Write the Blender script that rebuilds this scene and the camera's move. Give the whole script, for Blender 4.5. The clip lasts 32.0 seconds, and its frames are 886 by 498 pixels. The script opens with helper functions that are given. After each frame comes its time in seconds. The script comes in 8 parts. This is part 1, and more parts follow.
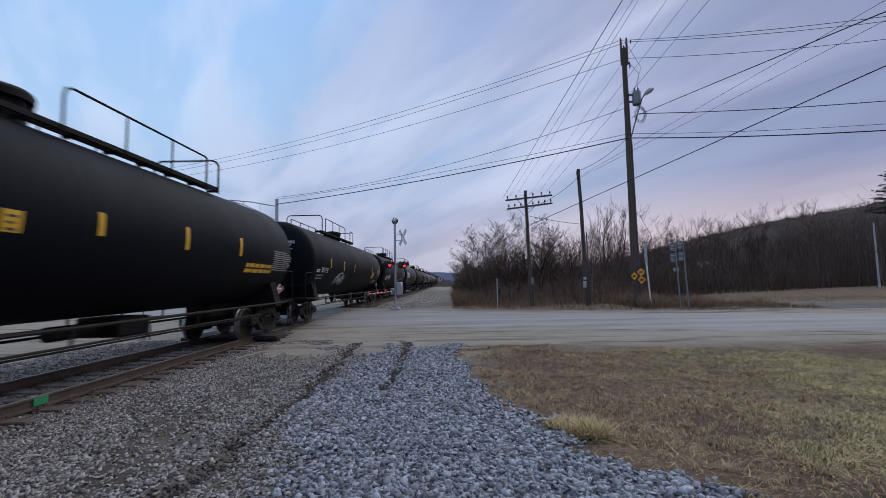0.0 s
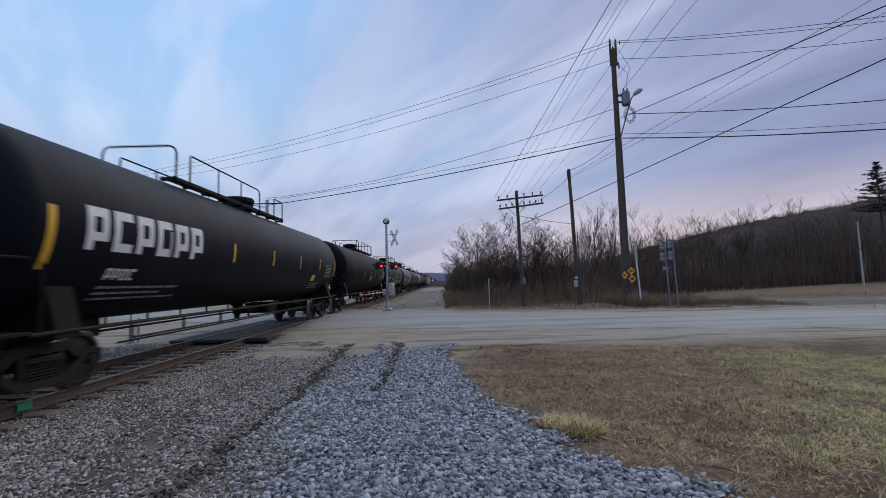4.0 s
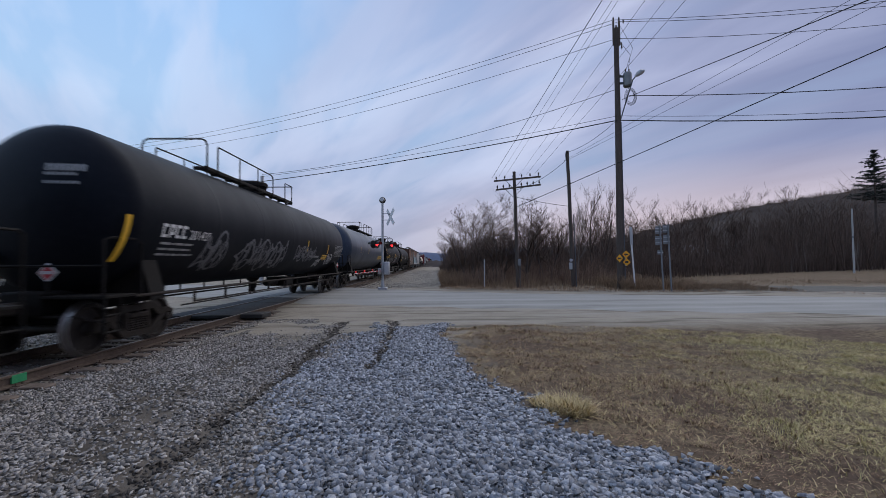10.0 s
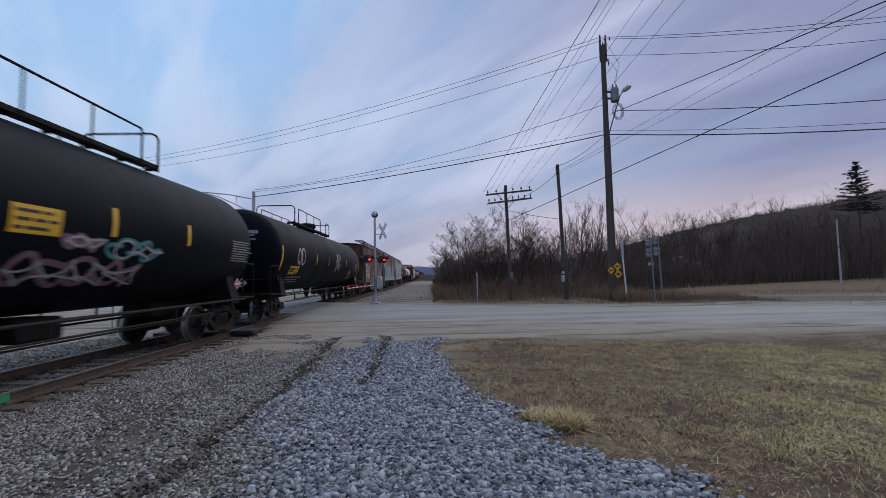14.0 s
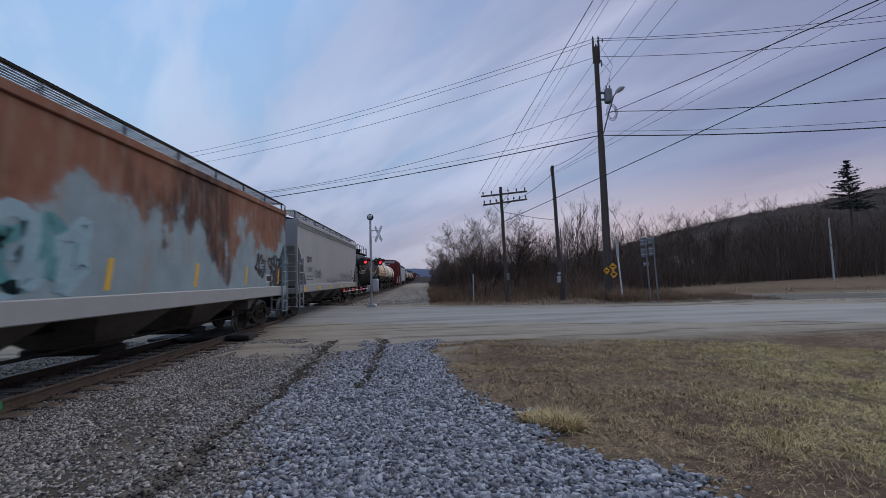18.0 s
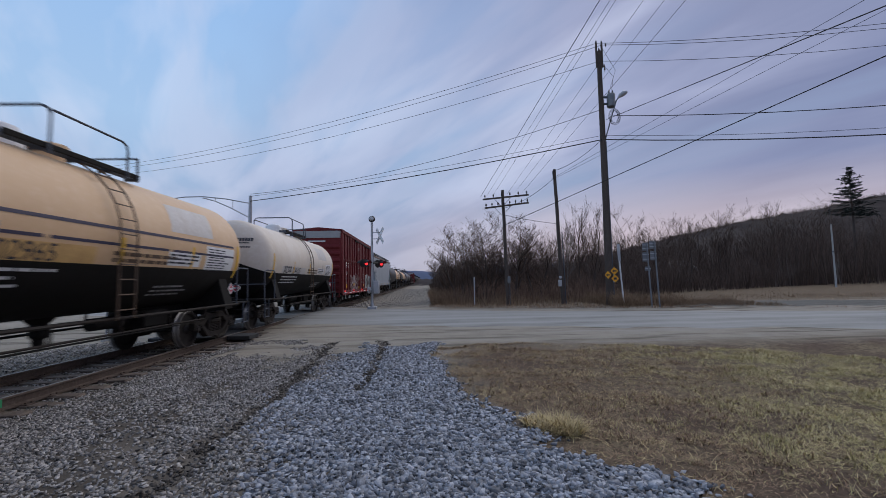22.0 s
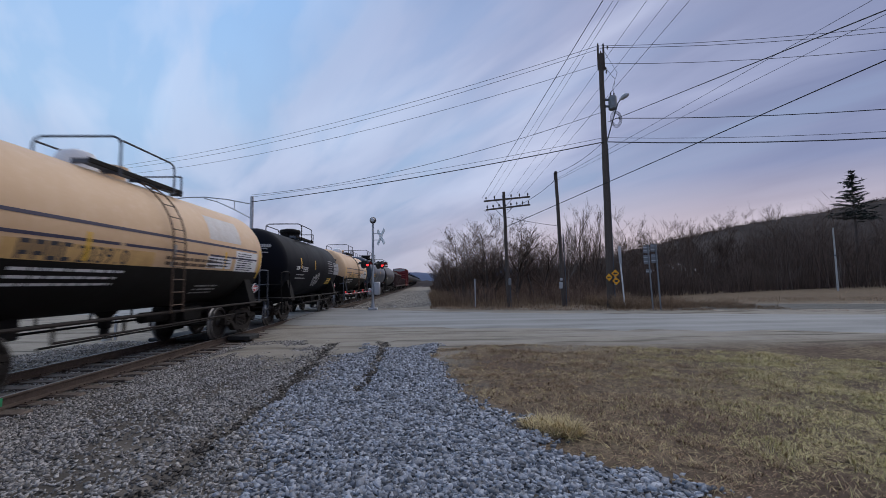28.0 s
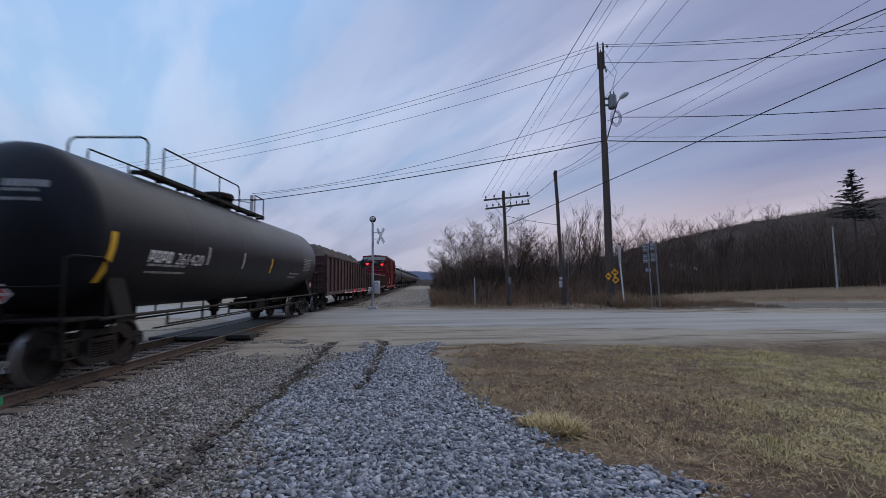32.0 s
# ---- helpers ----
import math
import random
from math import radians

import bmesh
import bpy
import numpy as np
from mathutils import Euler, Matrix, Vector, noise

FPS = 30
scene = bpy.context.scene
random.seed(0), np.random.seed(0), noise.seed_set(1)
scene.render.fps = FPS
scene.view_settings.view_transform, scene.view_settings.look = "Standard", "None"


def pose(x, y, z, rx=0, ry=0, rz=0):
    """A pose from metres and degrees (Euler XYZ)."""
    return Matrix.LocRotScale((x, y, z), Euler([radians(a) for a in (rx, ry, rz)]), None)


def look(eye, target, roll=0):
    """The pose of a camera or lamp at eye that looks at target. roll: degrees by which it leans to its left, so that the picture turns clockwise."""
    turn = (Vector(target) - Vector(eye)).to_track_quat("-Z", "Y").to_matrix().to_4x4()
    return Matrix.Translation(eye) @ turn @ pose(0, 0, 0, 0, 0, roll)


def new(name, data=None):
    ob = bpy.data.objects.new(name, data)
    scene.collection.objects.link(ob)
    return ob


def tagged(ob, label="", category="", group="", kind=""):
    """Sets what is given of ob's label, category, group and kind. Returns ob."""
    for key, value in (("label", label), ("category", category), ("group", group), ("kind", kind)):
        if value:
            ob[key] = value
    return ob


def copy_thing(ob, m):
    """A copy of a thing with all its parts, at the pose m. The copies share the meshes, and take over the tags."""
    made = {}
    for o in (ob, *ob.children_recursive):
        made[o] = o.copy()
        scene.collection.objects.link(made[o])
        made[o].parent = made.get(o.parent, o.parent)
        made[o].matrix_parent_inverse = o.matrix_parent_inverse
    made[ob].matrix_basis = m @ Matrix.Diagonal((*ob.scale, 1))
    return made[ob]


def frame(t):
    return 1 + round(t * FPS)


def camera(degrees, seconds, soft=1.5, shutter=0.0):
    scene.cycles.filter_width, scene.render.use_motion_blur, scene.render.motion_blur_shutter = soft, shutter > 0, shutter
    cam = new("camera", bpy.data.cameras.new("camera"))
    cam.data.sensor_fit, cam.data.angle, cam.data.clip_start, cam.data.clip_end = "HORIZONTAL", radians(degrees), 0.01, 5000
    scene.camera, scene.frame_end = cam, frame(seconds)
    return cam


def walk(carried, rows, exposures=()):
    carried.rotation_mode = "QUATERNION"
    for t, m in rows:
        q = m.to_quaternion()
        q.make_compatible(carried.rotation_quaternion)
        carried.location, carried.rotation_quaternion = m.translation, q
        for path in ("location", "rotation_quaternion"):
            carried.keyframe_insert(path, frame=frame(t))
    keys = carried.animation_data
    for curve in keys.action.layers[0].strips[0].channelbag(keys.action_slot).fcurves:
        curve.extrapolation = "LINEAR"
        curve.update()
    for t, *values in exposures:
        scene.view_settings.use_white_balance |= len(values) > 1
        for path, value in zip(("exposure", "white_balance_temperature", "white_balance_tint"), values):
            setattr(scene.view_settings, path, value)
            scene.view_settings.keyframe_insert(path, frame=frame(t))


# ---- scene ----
# ---------------------------------------------------------------- camera
cam = camera(91.9, 32.0, 0.4, 0.3)
PATH = [
    (0, (0.198, -0.055, 1.697), (0.175, 1.939, 1.85), -1.0),
    (0.5, (0.2, -0.065, 1.702), (0.184, 1.929, 1.855), -1.1),
    (1, (0.221, -0.028, 1.68), (0.21, 1.966, 1.836), -1.2),
    (1.5, (0.213, -0.048, 1.691), (0.207, 1.946, 1.845), -1.3),
    (2, (0.205, -0.059, 1.699), (0.206, 1.935, 1.853), -1.3),
    (2.5, (0.21, -0.053, 1.699), (0.218, 1.941, 1.852), -1.4),
    (3, (0.209, -0.053, 1.694), (0.22, 1.941, 1.849), -1.4),
    (3.5, (0.216, -0.053, 1.692), (0.229, 1.94, 1.848), -1.4),
    (5.5, (0.219, -0.013, 1.686), (0.235, 1.983, 1.814), -1.5),
    (6, (0.208, -0.027, 1.693), (0.225, 1.97, 1.805), -1.2),
    (6.5, (0.2, 0.001, 1.683), (0.219, 1.998, 1.777), -0.4),
    (7, (0.205, 0.0, 1.684), (0.228, 1.998, 1.765), 0.2),
    (7.5, (0.204, -0.011, 1.685), (0.229, 1.988, 1.753), 0.2),
    (8, (0.203, -0.003, 1.684), (0.227, 1.996, 1.742), -0.0),
    (8.5, (0.203, 0.003, 1.686), (0.224, 2.003, 1.736), -0.2),
    (9, (0.213, -0.005, 1.685), (0.231, 1.995, 1.738), -0.4),
    (9.5, (0.216, -0.008, 1.685), (0.239, 1.991, 1.74), -0.4),
    (10, (0.213, -0.023, 1.693), (0.245, 1.976, 1.754), -0.4),
    (10.5, (0.206, -0.028, 1.69), (0.249, 1.97, 1.762), -0.5),
    (11, (0.215, -0.03, 1.689), (0.263, 1.968, 1.773), -0.7),
    (11.5, (0.216, -0.056, 1.697), (0.269, 1.941, 1.793), -0.8),
    (12, (0.217, -0.048, 1.696), (0.273, 1.948, 1.801), -0.9),
    (12.5, (0.212, -0.045, 1.693), (0.271, 1.951, 1.806), -0.9),
    (13, (0.218, -0.046, 1.694), (0.279, 1.949, 1.812), -0.9),
    (13.5, (0.223, -0.047, 1.694), (0.286, 1.948, 1.815), -0.9),
    (14, (0.22, -0.039, 1.69), (0.287, 1.956, 1.815), -1.0),
    (14.5, (0.224, -0.066, 1.696), (0.292, 1.929, 1.826), -1.1),
    (16.5, (0.219, -0.021, 1.696), (0.297, 1.972, 1.833), -1.5),
    (17, (0.213, -0.041, 1.699), (0.295, 1.953, 1.835), -1.4),
    (17.5, (0.234, -0.014, 1.685), (0.318, 1.979, 1.823), -1.6),
    (18, (0.223, -0.041, 1.698), (0.309, 1.953, 1.831), -1.6),
    (18.5, (0.227, -0.028, 1.693), (0.313, 1.965, 1.827), -1.6),
    (19, (0.222, -0.041, 1.69), (0.307, 1.953, 1.824), -1.6),
    (19.5, (0.219, -0.039, 1.693), (0.303, 1.955, 1.827), -1.3),
    (20, (0.22, -0.035, 1.692), (0.301, 1.958, 1.829), -1.1),
    (20.5, (0.216, -0.037, 1.698), (0.298, 1.957, 1.837), -1.0),
    (21, (0.214, -0.023, 1.687), (0.297, 1.97, 1.829), -0.9),
    (21.5, (0.216, -0.028, 1.693), (0.299, 1.965, 1.837), -1.0),
    (22, (0.214, -0.031, 1.699), (0.295, 1.962, 1.844), -1.0),
    (22.5, (0.212, -0.037, 1.698), (0.29, 1.956, 1.845), -1.0),
    (23, (0.216, -0.025, 1.696), (0.292, 1.968, 1.844), -1.0),
    (23.5, (0.216, -0.025, 1.695), (0.291, 1.968, 1.843), -0.9),
    (24, (0.218, -0.02, 1.689), (0.294, 1.972, 1.841), -0.9),
    (24.5, (0.218, -0.026, 1.693), (0.293, 1.966, 1.846), -0.9),
    (25, (0.224, -0.029, 1.686), (0.298, 1.964, 1.843), -1.1),
    (25.5, (0.226, -0.044, 1.695), (0.303, 1.948, 1.853), -0.9),
    (27.5, (0.224, -0.038, 1.698), (0.301, 1.955, 1.853), -0.8),
    (28, (0.223, -0.033, 1.69), (0.299, 1.96, 1.843), -0.7),
    (28.5, (0.219, -0.03, 1.69), (0.295, 1.963, 1.838), -0.6),
    (29, (0.223, -0.023, 1.687), (0.298, 1.97, 1.832), -0.6),
    (29.5, (0.223, -0.037, 1.698), (0.297, 1.957, 1.841), -0.6),
    (30, (0.228, -0.031, 1.691), (0.304, 1.962, 1.832), -0.6),
    (30.5, (0.231, -0.028, 1.687), (0.309, 1.965, 1.827), -0.6),
    (31, (0.234, -0.051, 1.693), (0.314, 1.943, 1.835), -0.7),
    (31.5, (0.223, -0.063, 1.699), (0.302, 1.93, 1.842), -0.7),
    (32, (0.226, -0.047, 1.688), (0.303, 1.946, 1.836), -0.7),
]
walk(cam, [(t, look(eye, target, roll)) for t, eye, target, roll in PATH],
     [(0, 0.12), (10, 0.11), (14, 0.03), (17, -0.05), (21, -0.06), (24, 0.05), (32, 0.02)])

# ---------------------------------------------------------------- sky, sun, exposure
SUN_AZ, SUN_EL = radians(38), radians(4)


def nd(tree, kind, **values):
    n = tree.nodes.new(kind)
    for key, v in values.items():
        n.inputs[key.replace("_", " ")].default_value = v
    return n


def ramp(tree, fac, *stops):
    n = tree.nodes.new("ShaderNodeValToRGB")
    els = n.color_ramp.elements
    while len(els) < len(stops):
        els.new(0.5)
    for e, (p, c) in zip(els, stops):
        e.position, e.color = p, (*c, 1) if len(c) == 3 else c
    tree.links.new(fac, n.inputs[0])
    return n.outputs[0]


def mix(tree, fac, a, b, how="MIX"):
    n = tree.nodes.new("ShaderNodeMix")
    n.data_type, n.blend_type = "RGBA", how
    for sock, v in zip((n.inputs[0], n.inputs[6], n.inputs[7]), (fac, a, b)):
        if isinstance(v, (int, float)):
            sock.default_value = v
        elif isinstance(v, tuple):
            sock.default_value = (*v[:3], 1)
        else:
            tree.links.new(v, sock)
    return n.outputs[2]


def math_node(tree, op, a, b=0.0):
    n = tree.nodes.new("ShaderNodeMath")
    n.operation = op
    for sock, v in zip(n.inputs, (a, b)):
        if isinstance(v, (int, float)):
            sock.default_value = v
        else:
            tree.links.new(v, sock)
    return n.outputs[0]


def make_world():
    w = bpy.data.worlds.new("sky")
    scene.world = w
    w.use_nodes = True
    t = w.node_tree
    t.nodes.clear()
    sky = t.nodes.new("ShaderNodeTexSky")
    sky.sky_type, sky.sun_disc = "NISHITA", False
    sky.sun_elevation, sky.sun_rotation = SUN_EL, SUN_AZ
    sky.air_density, sky.dust_density, sky.ozone_density = 1.0, 0.6, 2.5
    co = t.nodes.new("ShaderNodeTexCoord").outputs["Generated"]
    sep = t.nodes.new("ShaderNodeSeparateXYZ")
    t.links.new(co, sep.inputs[0])
    # clouds lie on a flat layer: the direction is divided by its height
    up = math_node(t, "ADD", math_node(t, "ABSOLUTE", sep.outputs[2]), 0.22)
    flat = t.nodes.new("ShaderNodeCombineXYZ")
    t.links.new(math_node(t, "DIVIDE", sep.outputs[0], up), flat.inputs[0])
    t.links.new(math_node(t, "DIVIDE", sep.outputs[1], up), flat.inputs[1])
    # streaks run away to the left of the track: turn them along the first axis, then stretch them
    turn = t.nodes.new("ShaderNodeMapping")
    turn.inputs["Rotation"].default_value = (0, 0, radians(-122))
    t.links.new(flat.outputs[0], turn.inputs[0])
    layers = []
    for scale, offset, size, detail, rough, bend in (((0.42, 1.0, 1.0), (0.35, 0.2, 0), 0.9, 4.0, 0.48, 0.35), ((0.36, 1.15, 1.0), (3.1, 1.7, 0), 1.5, 4.5, 0.46, 0.5),
                                                     ((0.8, 2.6, 1.0), (7.3, 4.4, 0), 2.0, 4.0, 0.5, 0.4)):
        place = t.nodes.new("ShaderNodeMapping")
        place.inputs["Scale"].default_value, place.inputs["Location"].default_value = scale, offset
        t.links.new(turn.outputs[0], place.inputs[0])
        n = nd(t, "ShaderNodeTexNoise", Scale=size, Detail=detail, Roughness=rough, Distortion=bend)
        t.links.new(place.outputs[0], n.inputs["Vector"])
        layers.append(n.outputs[0])
    big, fine, wisp = layers
    # more cloud to the right of the track, clear towards the left
    side = math_node(t, "MULTIPLY", sep.outputs[0], 0.36)
    cover = math_node(t, "ADD", math_node(t, "ADD", big, side), math_node(t, "MULTIPLY", fine, 0.30))
    cover = math_node(t, "ADD", cover, math_node(t, "MULTIPLY", math_node(t, "SUBTRACT", wisp, 0.5), 0.14))
    cover = math_node(t, "ADD", cover, ramp(t, sep.outputs[2], (0.08, (0.08, 0.08, 0.08)), (0.38, (0, 0, 0))))
    cover = ramp(t, cover, (0.40, (0, 0, 0)), (0.86, (1, 1, 1)))
    shade = math_node(t, "ADD", math_node(t, "MULTIPLY", fine, 0.55), math_node(t, "MULTIPLY", big, 0.35))
    shade = math_node(t, "ADD", shade, math_node(t, "MULTIPLY", wisp, 0.12))
    # thicker, greyer cloud far to the right
    shade = math_node(t, "SUBTRACT", shade, ramp(t, sep.outputs[0], (0.25, (0, 0, 0)), (0.75, (0.075, 0.075, 0.075))))
    tone = ramp(t, shade, (0.42, (0.20, 0.233, 0.385)), (0.485, (0.245, 0.278, 0.435)), (0.535, (0.31, 0.345, 0.515)), (0.61, (0.46, 0.50, 0.67)))
    # the low sun's afterglow along the horizon, strongest on its own side
    glow_side = ramp(t, math_node(t, "ADD", math_node(t, "MULTIPLY", sep.outputs[0], math.sin(SUN_AZ)), math_node(t, "MULTIPLY", sep.outputs[1], math.cos(SUN_AZ))), (0.74, (0.04, 0.04, 0.04)), (0.99, (1, 1, 1)))
    low = ramp(t, sep.outputs[2], (0.0, (1, 1, 1)), (0.07, (0.8, 0.8, 0.8)), (0.21, (0, 0, 0)))
    tone = mix(t, math_node(t, "MULTIPLY", low, 0.7), tone, (0.36, 0.355, 0.445))
    clear = ramp(t, sep.outputs[2], (0.0, (0.36, 0.40, 0.53)), (0.13, (0.37, 0.49, 0.71)), (0.32, (0.41, 0.60, 0.88)), (0.55, (0.34, 0.56, 0.92)), (1.0, (0.2, 0.36, 0.74)))
    boost = t.nodes.new("ShaderNodeVectorMath")
    boost.operation = "SCALE"
    boost.inputs["Scale"].default_value = 0.10
    t.links.new(sky.outputs[0], boost.inputs[0])
    clear = mix(t, 0.80, boost.outputs[0], clear)
    veil = math_node(t, "MULTIPLY", ramp(t, math_node(t, "ADD", wisp, math_node(t, "MULTIPLY", fine, 0.8)), (0.78, (0, 0, 0)), (1.16, (1, 1, 1))), 0.34)
    clear = mix(t, veil, clear, (0.66, 0.70, 0.85))
    colour = mix(t, cover, clear, tone)
    colour = mix(t, math_node(t, "MULTIPLY", low, math_node(t, "MULTIPLY", glow_side, 0.85)), colour, (0.66, 0.53, 0.54))
    bg = t.nodes.new("ShaderNodeBackground")
    bg.inputs["Strength"].default_value = 1.15
    t.links.new(colour, bg.inputs[0])
    out = t.nodes.new("ShaderNodeOutputWorld")
    t.links.new(bg.outputs[0], out.inputs[0])


make_world()
sun = new("sun", bpy.data.lights.new("sun", "SUN"))
sun.data.energy, sun.data.angle, sun.data.color = 1.55, radians(70), (1.0, 0.935, 0.86)
sun.matrix_world = look((0, 0, 50), (-math.sin(SUN_AZ), -math.cos(SUN_AZ), 50 - math.tan(radians(50))))


# ---------------------------------------------------------------- materials
def material(name, base, rough=0.6, metal=0.0, dark=None, light=None, scale=3.0, grain=40.0, amount=0.5, bump=0.15,
             random_piece=0.0, island=0.0, streak=1.0, spec=0.5, tint=None):
    """A surface with stains at one scale and grain at another; streak stretches stains downwards."""
    m = bpy.data.materials.new(name)
    m.use_nodes = True
    t = m.node_tree
    p = t.nodes["Principled BSDF"]
    co = t.nodes.new("ShaderNodeTexCoord").outputs["Object"]
    place = t.nodes.new("ShaderNodeMapping")
    place.inputs["Scale"].default_value = (1, 1, 1 / streak)
    t.links.new(co, place.inputs[0])
    stain = nd(t, "ShaderNodeTexNoise", Scale=scale, Detail=5.0, Roughness=0.62)
    small = nd(t, "ShaderNodeTexNoise", Scale=grain, Detail=4.0, Roughness=0.65)
    t.links.new(place.outputs[0], stain.inputs["Vector"])
    t.links.new(co, small.inputs["Vector"])
    dark = dark or tuple(c * 0.55 for c in base)
    light = light or tuple(min(1, c * 1.35) for c in base)
    colour = mix(t, math_node(t, "MULTIPLY", ramp(t, stain.outputs[0], (0.38, (0, 0, 0)), (0.68, (1, 1, 1))), amount), base, dark)
    colour = mix(t, math_node(t, "MULTIPLY", ramp(t, small.outputs[0], (0.48, (0, 0, 0)), (0.75, (1, 1, 1))), amount), colour, light)
    if random_piece or island:
        src = t.nodes.new("ShaderNodeObjectInfo").outputs["Random"] if random_piece else t.nodes.new("ShaderNodeNewGeometry").outputs["Random Per Island"]
        k = random_piece or island
        shade = ramp(t, src, (0.0, (1 - k, 1 - k, 1 - k)), (1.0, (1 + k, 1 + k, 1 + k)))
        colour = mix(t, 1.0, colour, shade, "MULTIPLY")
        if tint:
            far = ramp(t, src, (0.45, (0, 0, 0)), (0.9, (1, 1, 1)))
            colour = mix(t, math_node(t, "MULTIPLY", far, 0.7), colour, tint)
    t.links.new(colour, p.inputs["Base Color"])
    r = t.nodes.new("ShaderNodeMapRange")
    r.inputs[3].default_value, r.inputs[4].default_value = max(0.03, rough - 0.12), min(1, rough + 0.15)
    t.links.new(stain.outputs[0], r.inputs[0])
    t.links.new(r.outputs[0], p.inputs["Roughness"])
    p.inputs["Metallic"].default_value = metal
    p.inputs["Specular IOR Level"].default_value = spec
    if bump:
        b = t.nodes.new("ShaderNodeBump")
        b.inputs["Strength"].default_value, b.inputs["Distance"].default_value = bump, 0.02
        t.links.new(small.outputs[0], b.inputs["Height"])
        t.links.new(b.outputs[0], p.inputs["Normal"])
    return m


def rust_coat(name, paint, rust, line, edge, seed, tan=(0.40, 0.25, 0.15), bare=0.0):
    """Paint that has rusted from the top down in ragged blots and runs; line is the height of the edge."""
    m = material(name, paint, 0.7, amount=0.45, scale=1.2, spec=0.2)
    t = m.node_tree
    p = t.nodes["Principled BSDF"]
    had = p.inputs["Base Color"].links[0].from_socket
    co = t.nodes.new("ShaderNodeTexCoord").outputs["Object"]
    sep = t.nodes.new("ShaderNodeSeparateXYZ")
    t.links.new(co, sep.inputs[0])
    sources = []
    for scale, size, detail, rough in (((1, 0.55, 0.40), 1.0, 5.0, 0.6), ((1, 1, 0.16), 2.6, 6.0, 0.7), ((1, 0.45, 0.30), 0.8, 4.0, 0.55), ((1, 1.0, 0.22), 5.0, 4.0, 0.65)):
        place = t.nodes.new("ShaderNodeMapping")
        place.inputs["Scale"].default_value, place.inputs["Location"].default_value = scale, (seed, seed * (1 + len(sources)), seed)
        t.links.new(co, place.inputs[0])
        n = nd(t, "ShaderNodeTexNoise", Scale=size, Detail=detail, Roughness=rough)
        t.links.new(place.outputs[0], n.inputs["Vector"])
        sources.append(n.outputs[0])
    blot, runs, hue, streak = sources
    high = math_node(t, "MULTIPLY", math_node(t, "SUBTRACT", sep.outputs[2], line), edge)
    ragged = math_node(t, "ADD", math_node(t, "MULTIPLY", math_node(t, "SUBTRACT", blot, 0.5), 3.0), math_node(t, "MULTIPLY", math_node(t, "SUBTRACT", runs, 0.5), 0.8))
    f = math_node(t, "ADD", high, ragged)
    tones = ramp(t, hue, (0.455, (rust[0] * 0.26, rust[1] * 0.34, rust[2] * 0.50)), (0.485, tuple(c * 0.5 for c in rust)), (0.515, rust), (0.57, tuple(min(1, c * 1.7) for c in rust)))
    tones = mix(t, ramp(t, streak, (0.50, (0, 0, 0)), (0.70, (0.75, 0.75, 0.75))), tones, tan)
    colour = mix(t, ramp(t, f, (-0.02, (0, 0, 0)), (0.10, (0.75, 0.75, 0.75)), (0.26, (1, 1, 1))), had, tones)
    # bare patches of old paint that the rust has left, and thin rust runs below its edge
    colour = mix(t, math_node(t, "MULTIPLY", ramp(t, runs, (0.56, (0, 0, 0)), (0.64, (1, 1, 1))), bare), colour, tan)
    drip = ramp(t, math_node(t, "ADD", f, math_node(t, "MULTIPLY", math_node(t, "SUBTRACT", streak, 0.5), 1.6)), (0.0, (0, 0, 0)), (0.25, (0.55, 0.55, 0.55)))
    colour = mix(t, math_node(t, "MULTIPLY", drip, 0.6), colour, tuple(c * 1.2 for c in rust))
    t.links.new(colour, p.inputs["Base Color"])
    return m


def glow(name, colour, strength):
    m = bpy.data.materials.new(name)
    m.use_nodes = True
    p = m.node_tree.nodes["Principled BSDF"]
    p.inputs["Base Color"].default_value = (*colour, 1)
    p.inputs["Emission Color"].default_value = (*colour, 1)
    p.inputs["Emission Strength"].default_value = strength
    return m


BLACK = material("black_tank_paint", (0.006, 0.0066, 0.0092), 0.55, spec=0.07, dark=(0.0075, 0.008, 0.011), light=(0.009, 0.0096, 0.012), scale=0.8, grain=9, amount=0.3, bump=0.02, streak=4)
BLACK_MID = material("faded_black_tank_paint", (0.0085, 0.0095, 0.0128), 0.50, spec=0.10, dark=(0.006, 0.007, 0.0095), light=(0.014, 0.015, 0.0185), scale=0.7, grain=7, amount=0.5, bump=0.02, streak=4)
BLACK_WORN = material("worn_black_tank_paint", (0.017, 0.017, 0.0195), 0.40, spec=0.16, dark=(0.024, 0.022, 0.022), light=(0.03, 0.028, 0.027), scale=0.7, grain=7, amount=0.4, bump=0.02, streak=4)
BLUE_GREY = material("blue_grey_tank_paint", (0.038, 0.053, 0.083), 0.40, spec=0.25, dark=(0.035, 0.043, 0.055), light=(0.075, 0.088, 0.108), scale=0.7, grain=8, amount=0.5, bump=0.02, streak=4)
DARK_BLUE = material("dark_blue_tank_paint", (0.012, 0.016, 0.023), 0.45, spec=0.25, scale=0.7, grain=8, amount=0.45, bump=0.02, streak=4)
BEIGE = material("beige_tank_paint", (0.62, 0.42, 0.24), 0.5, dark=(0.50, 0.30, 0.15), light=(0.70, 0.52, 0.34), scale=0.7, grain=7, amount=0.4, bump=0.02, streak=4)
CREAM = material("cream_tank_paint", (0.66, 0.60, 0.52), 0.5, dark=(0.50, 0.40, 0.29), light=(0.74, 0.70, 0.65), scale=0.6, grain=7, amount=0.45, bump=0.02, streak=4)
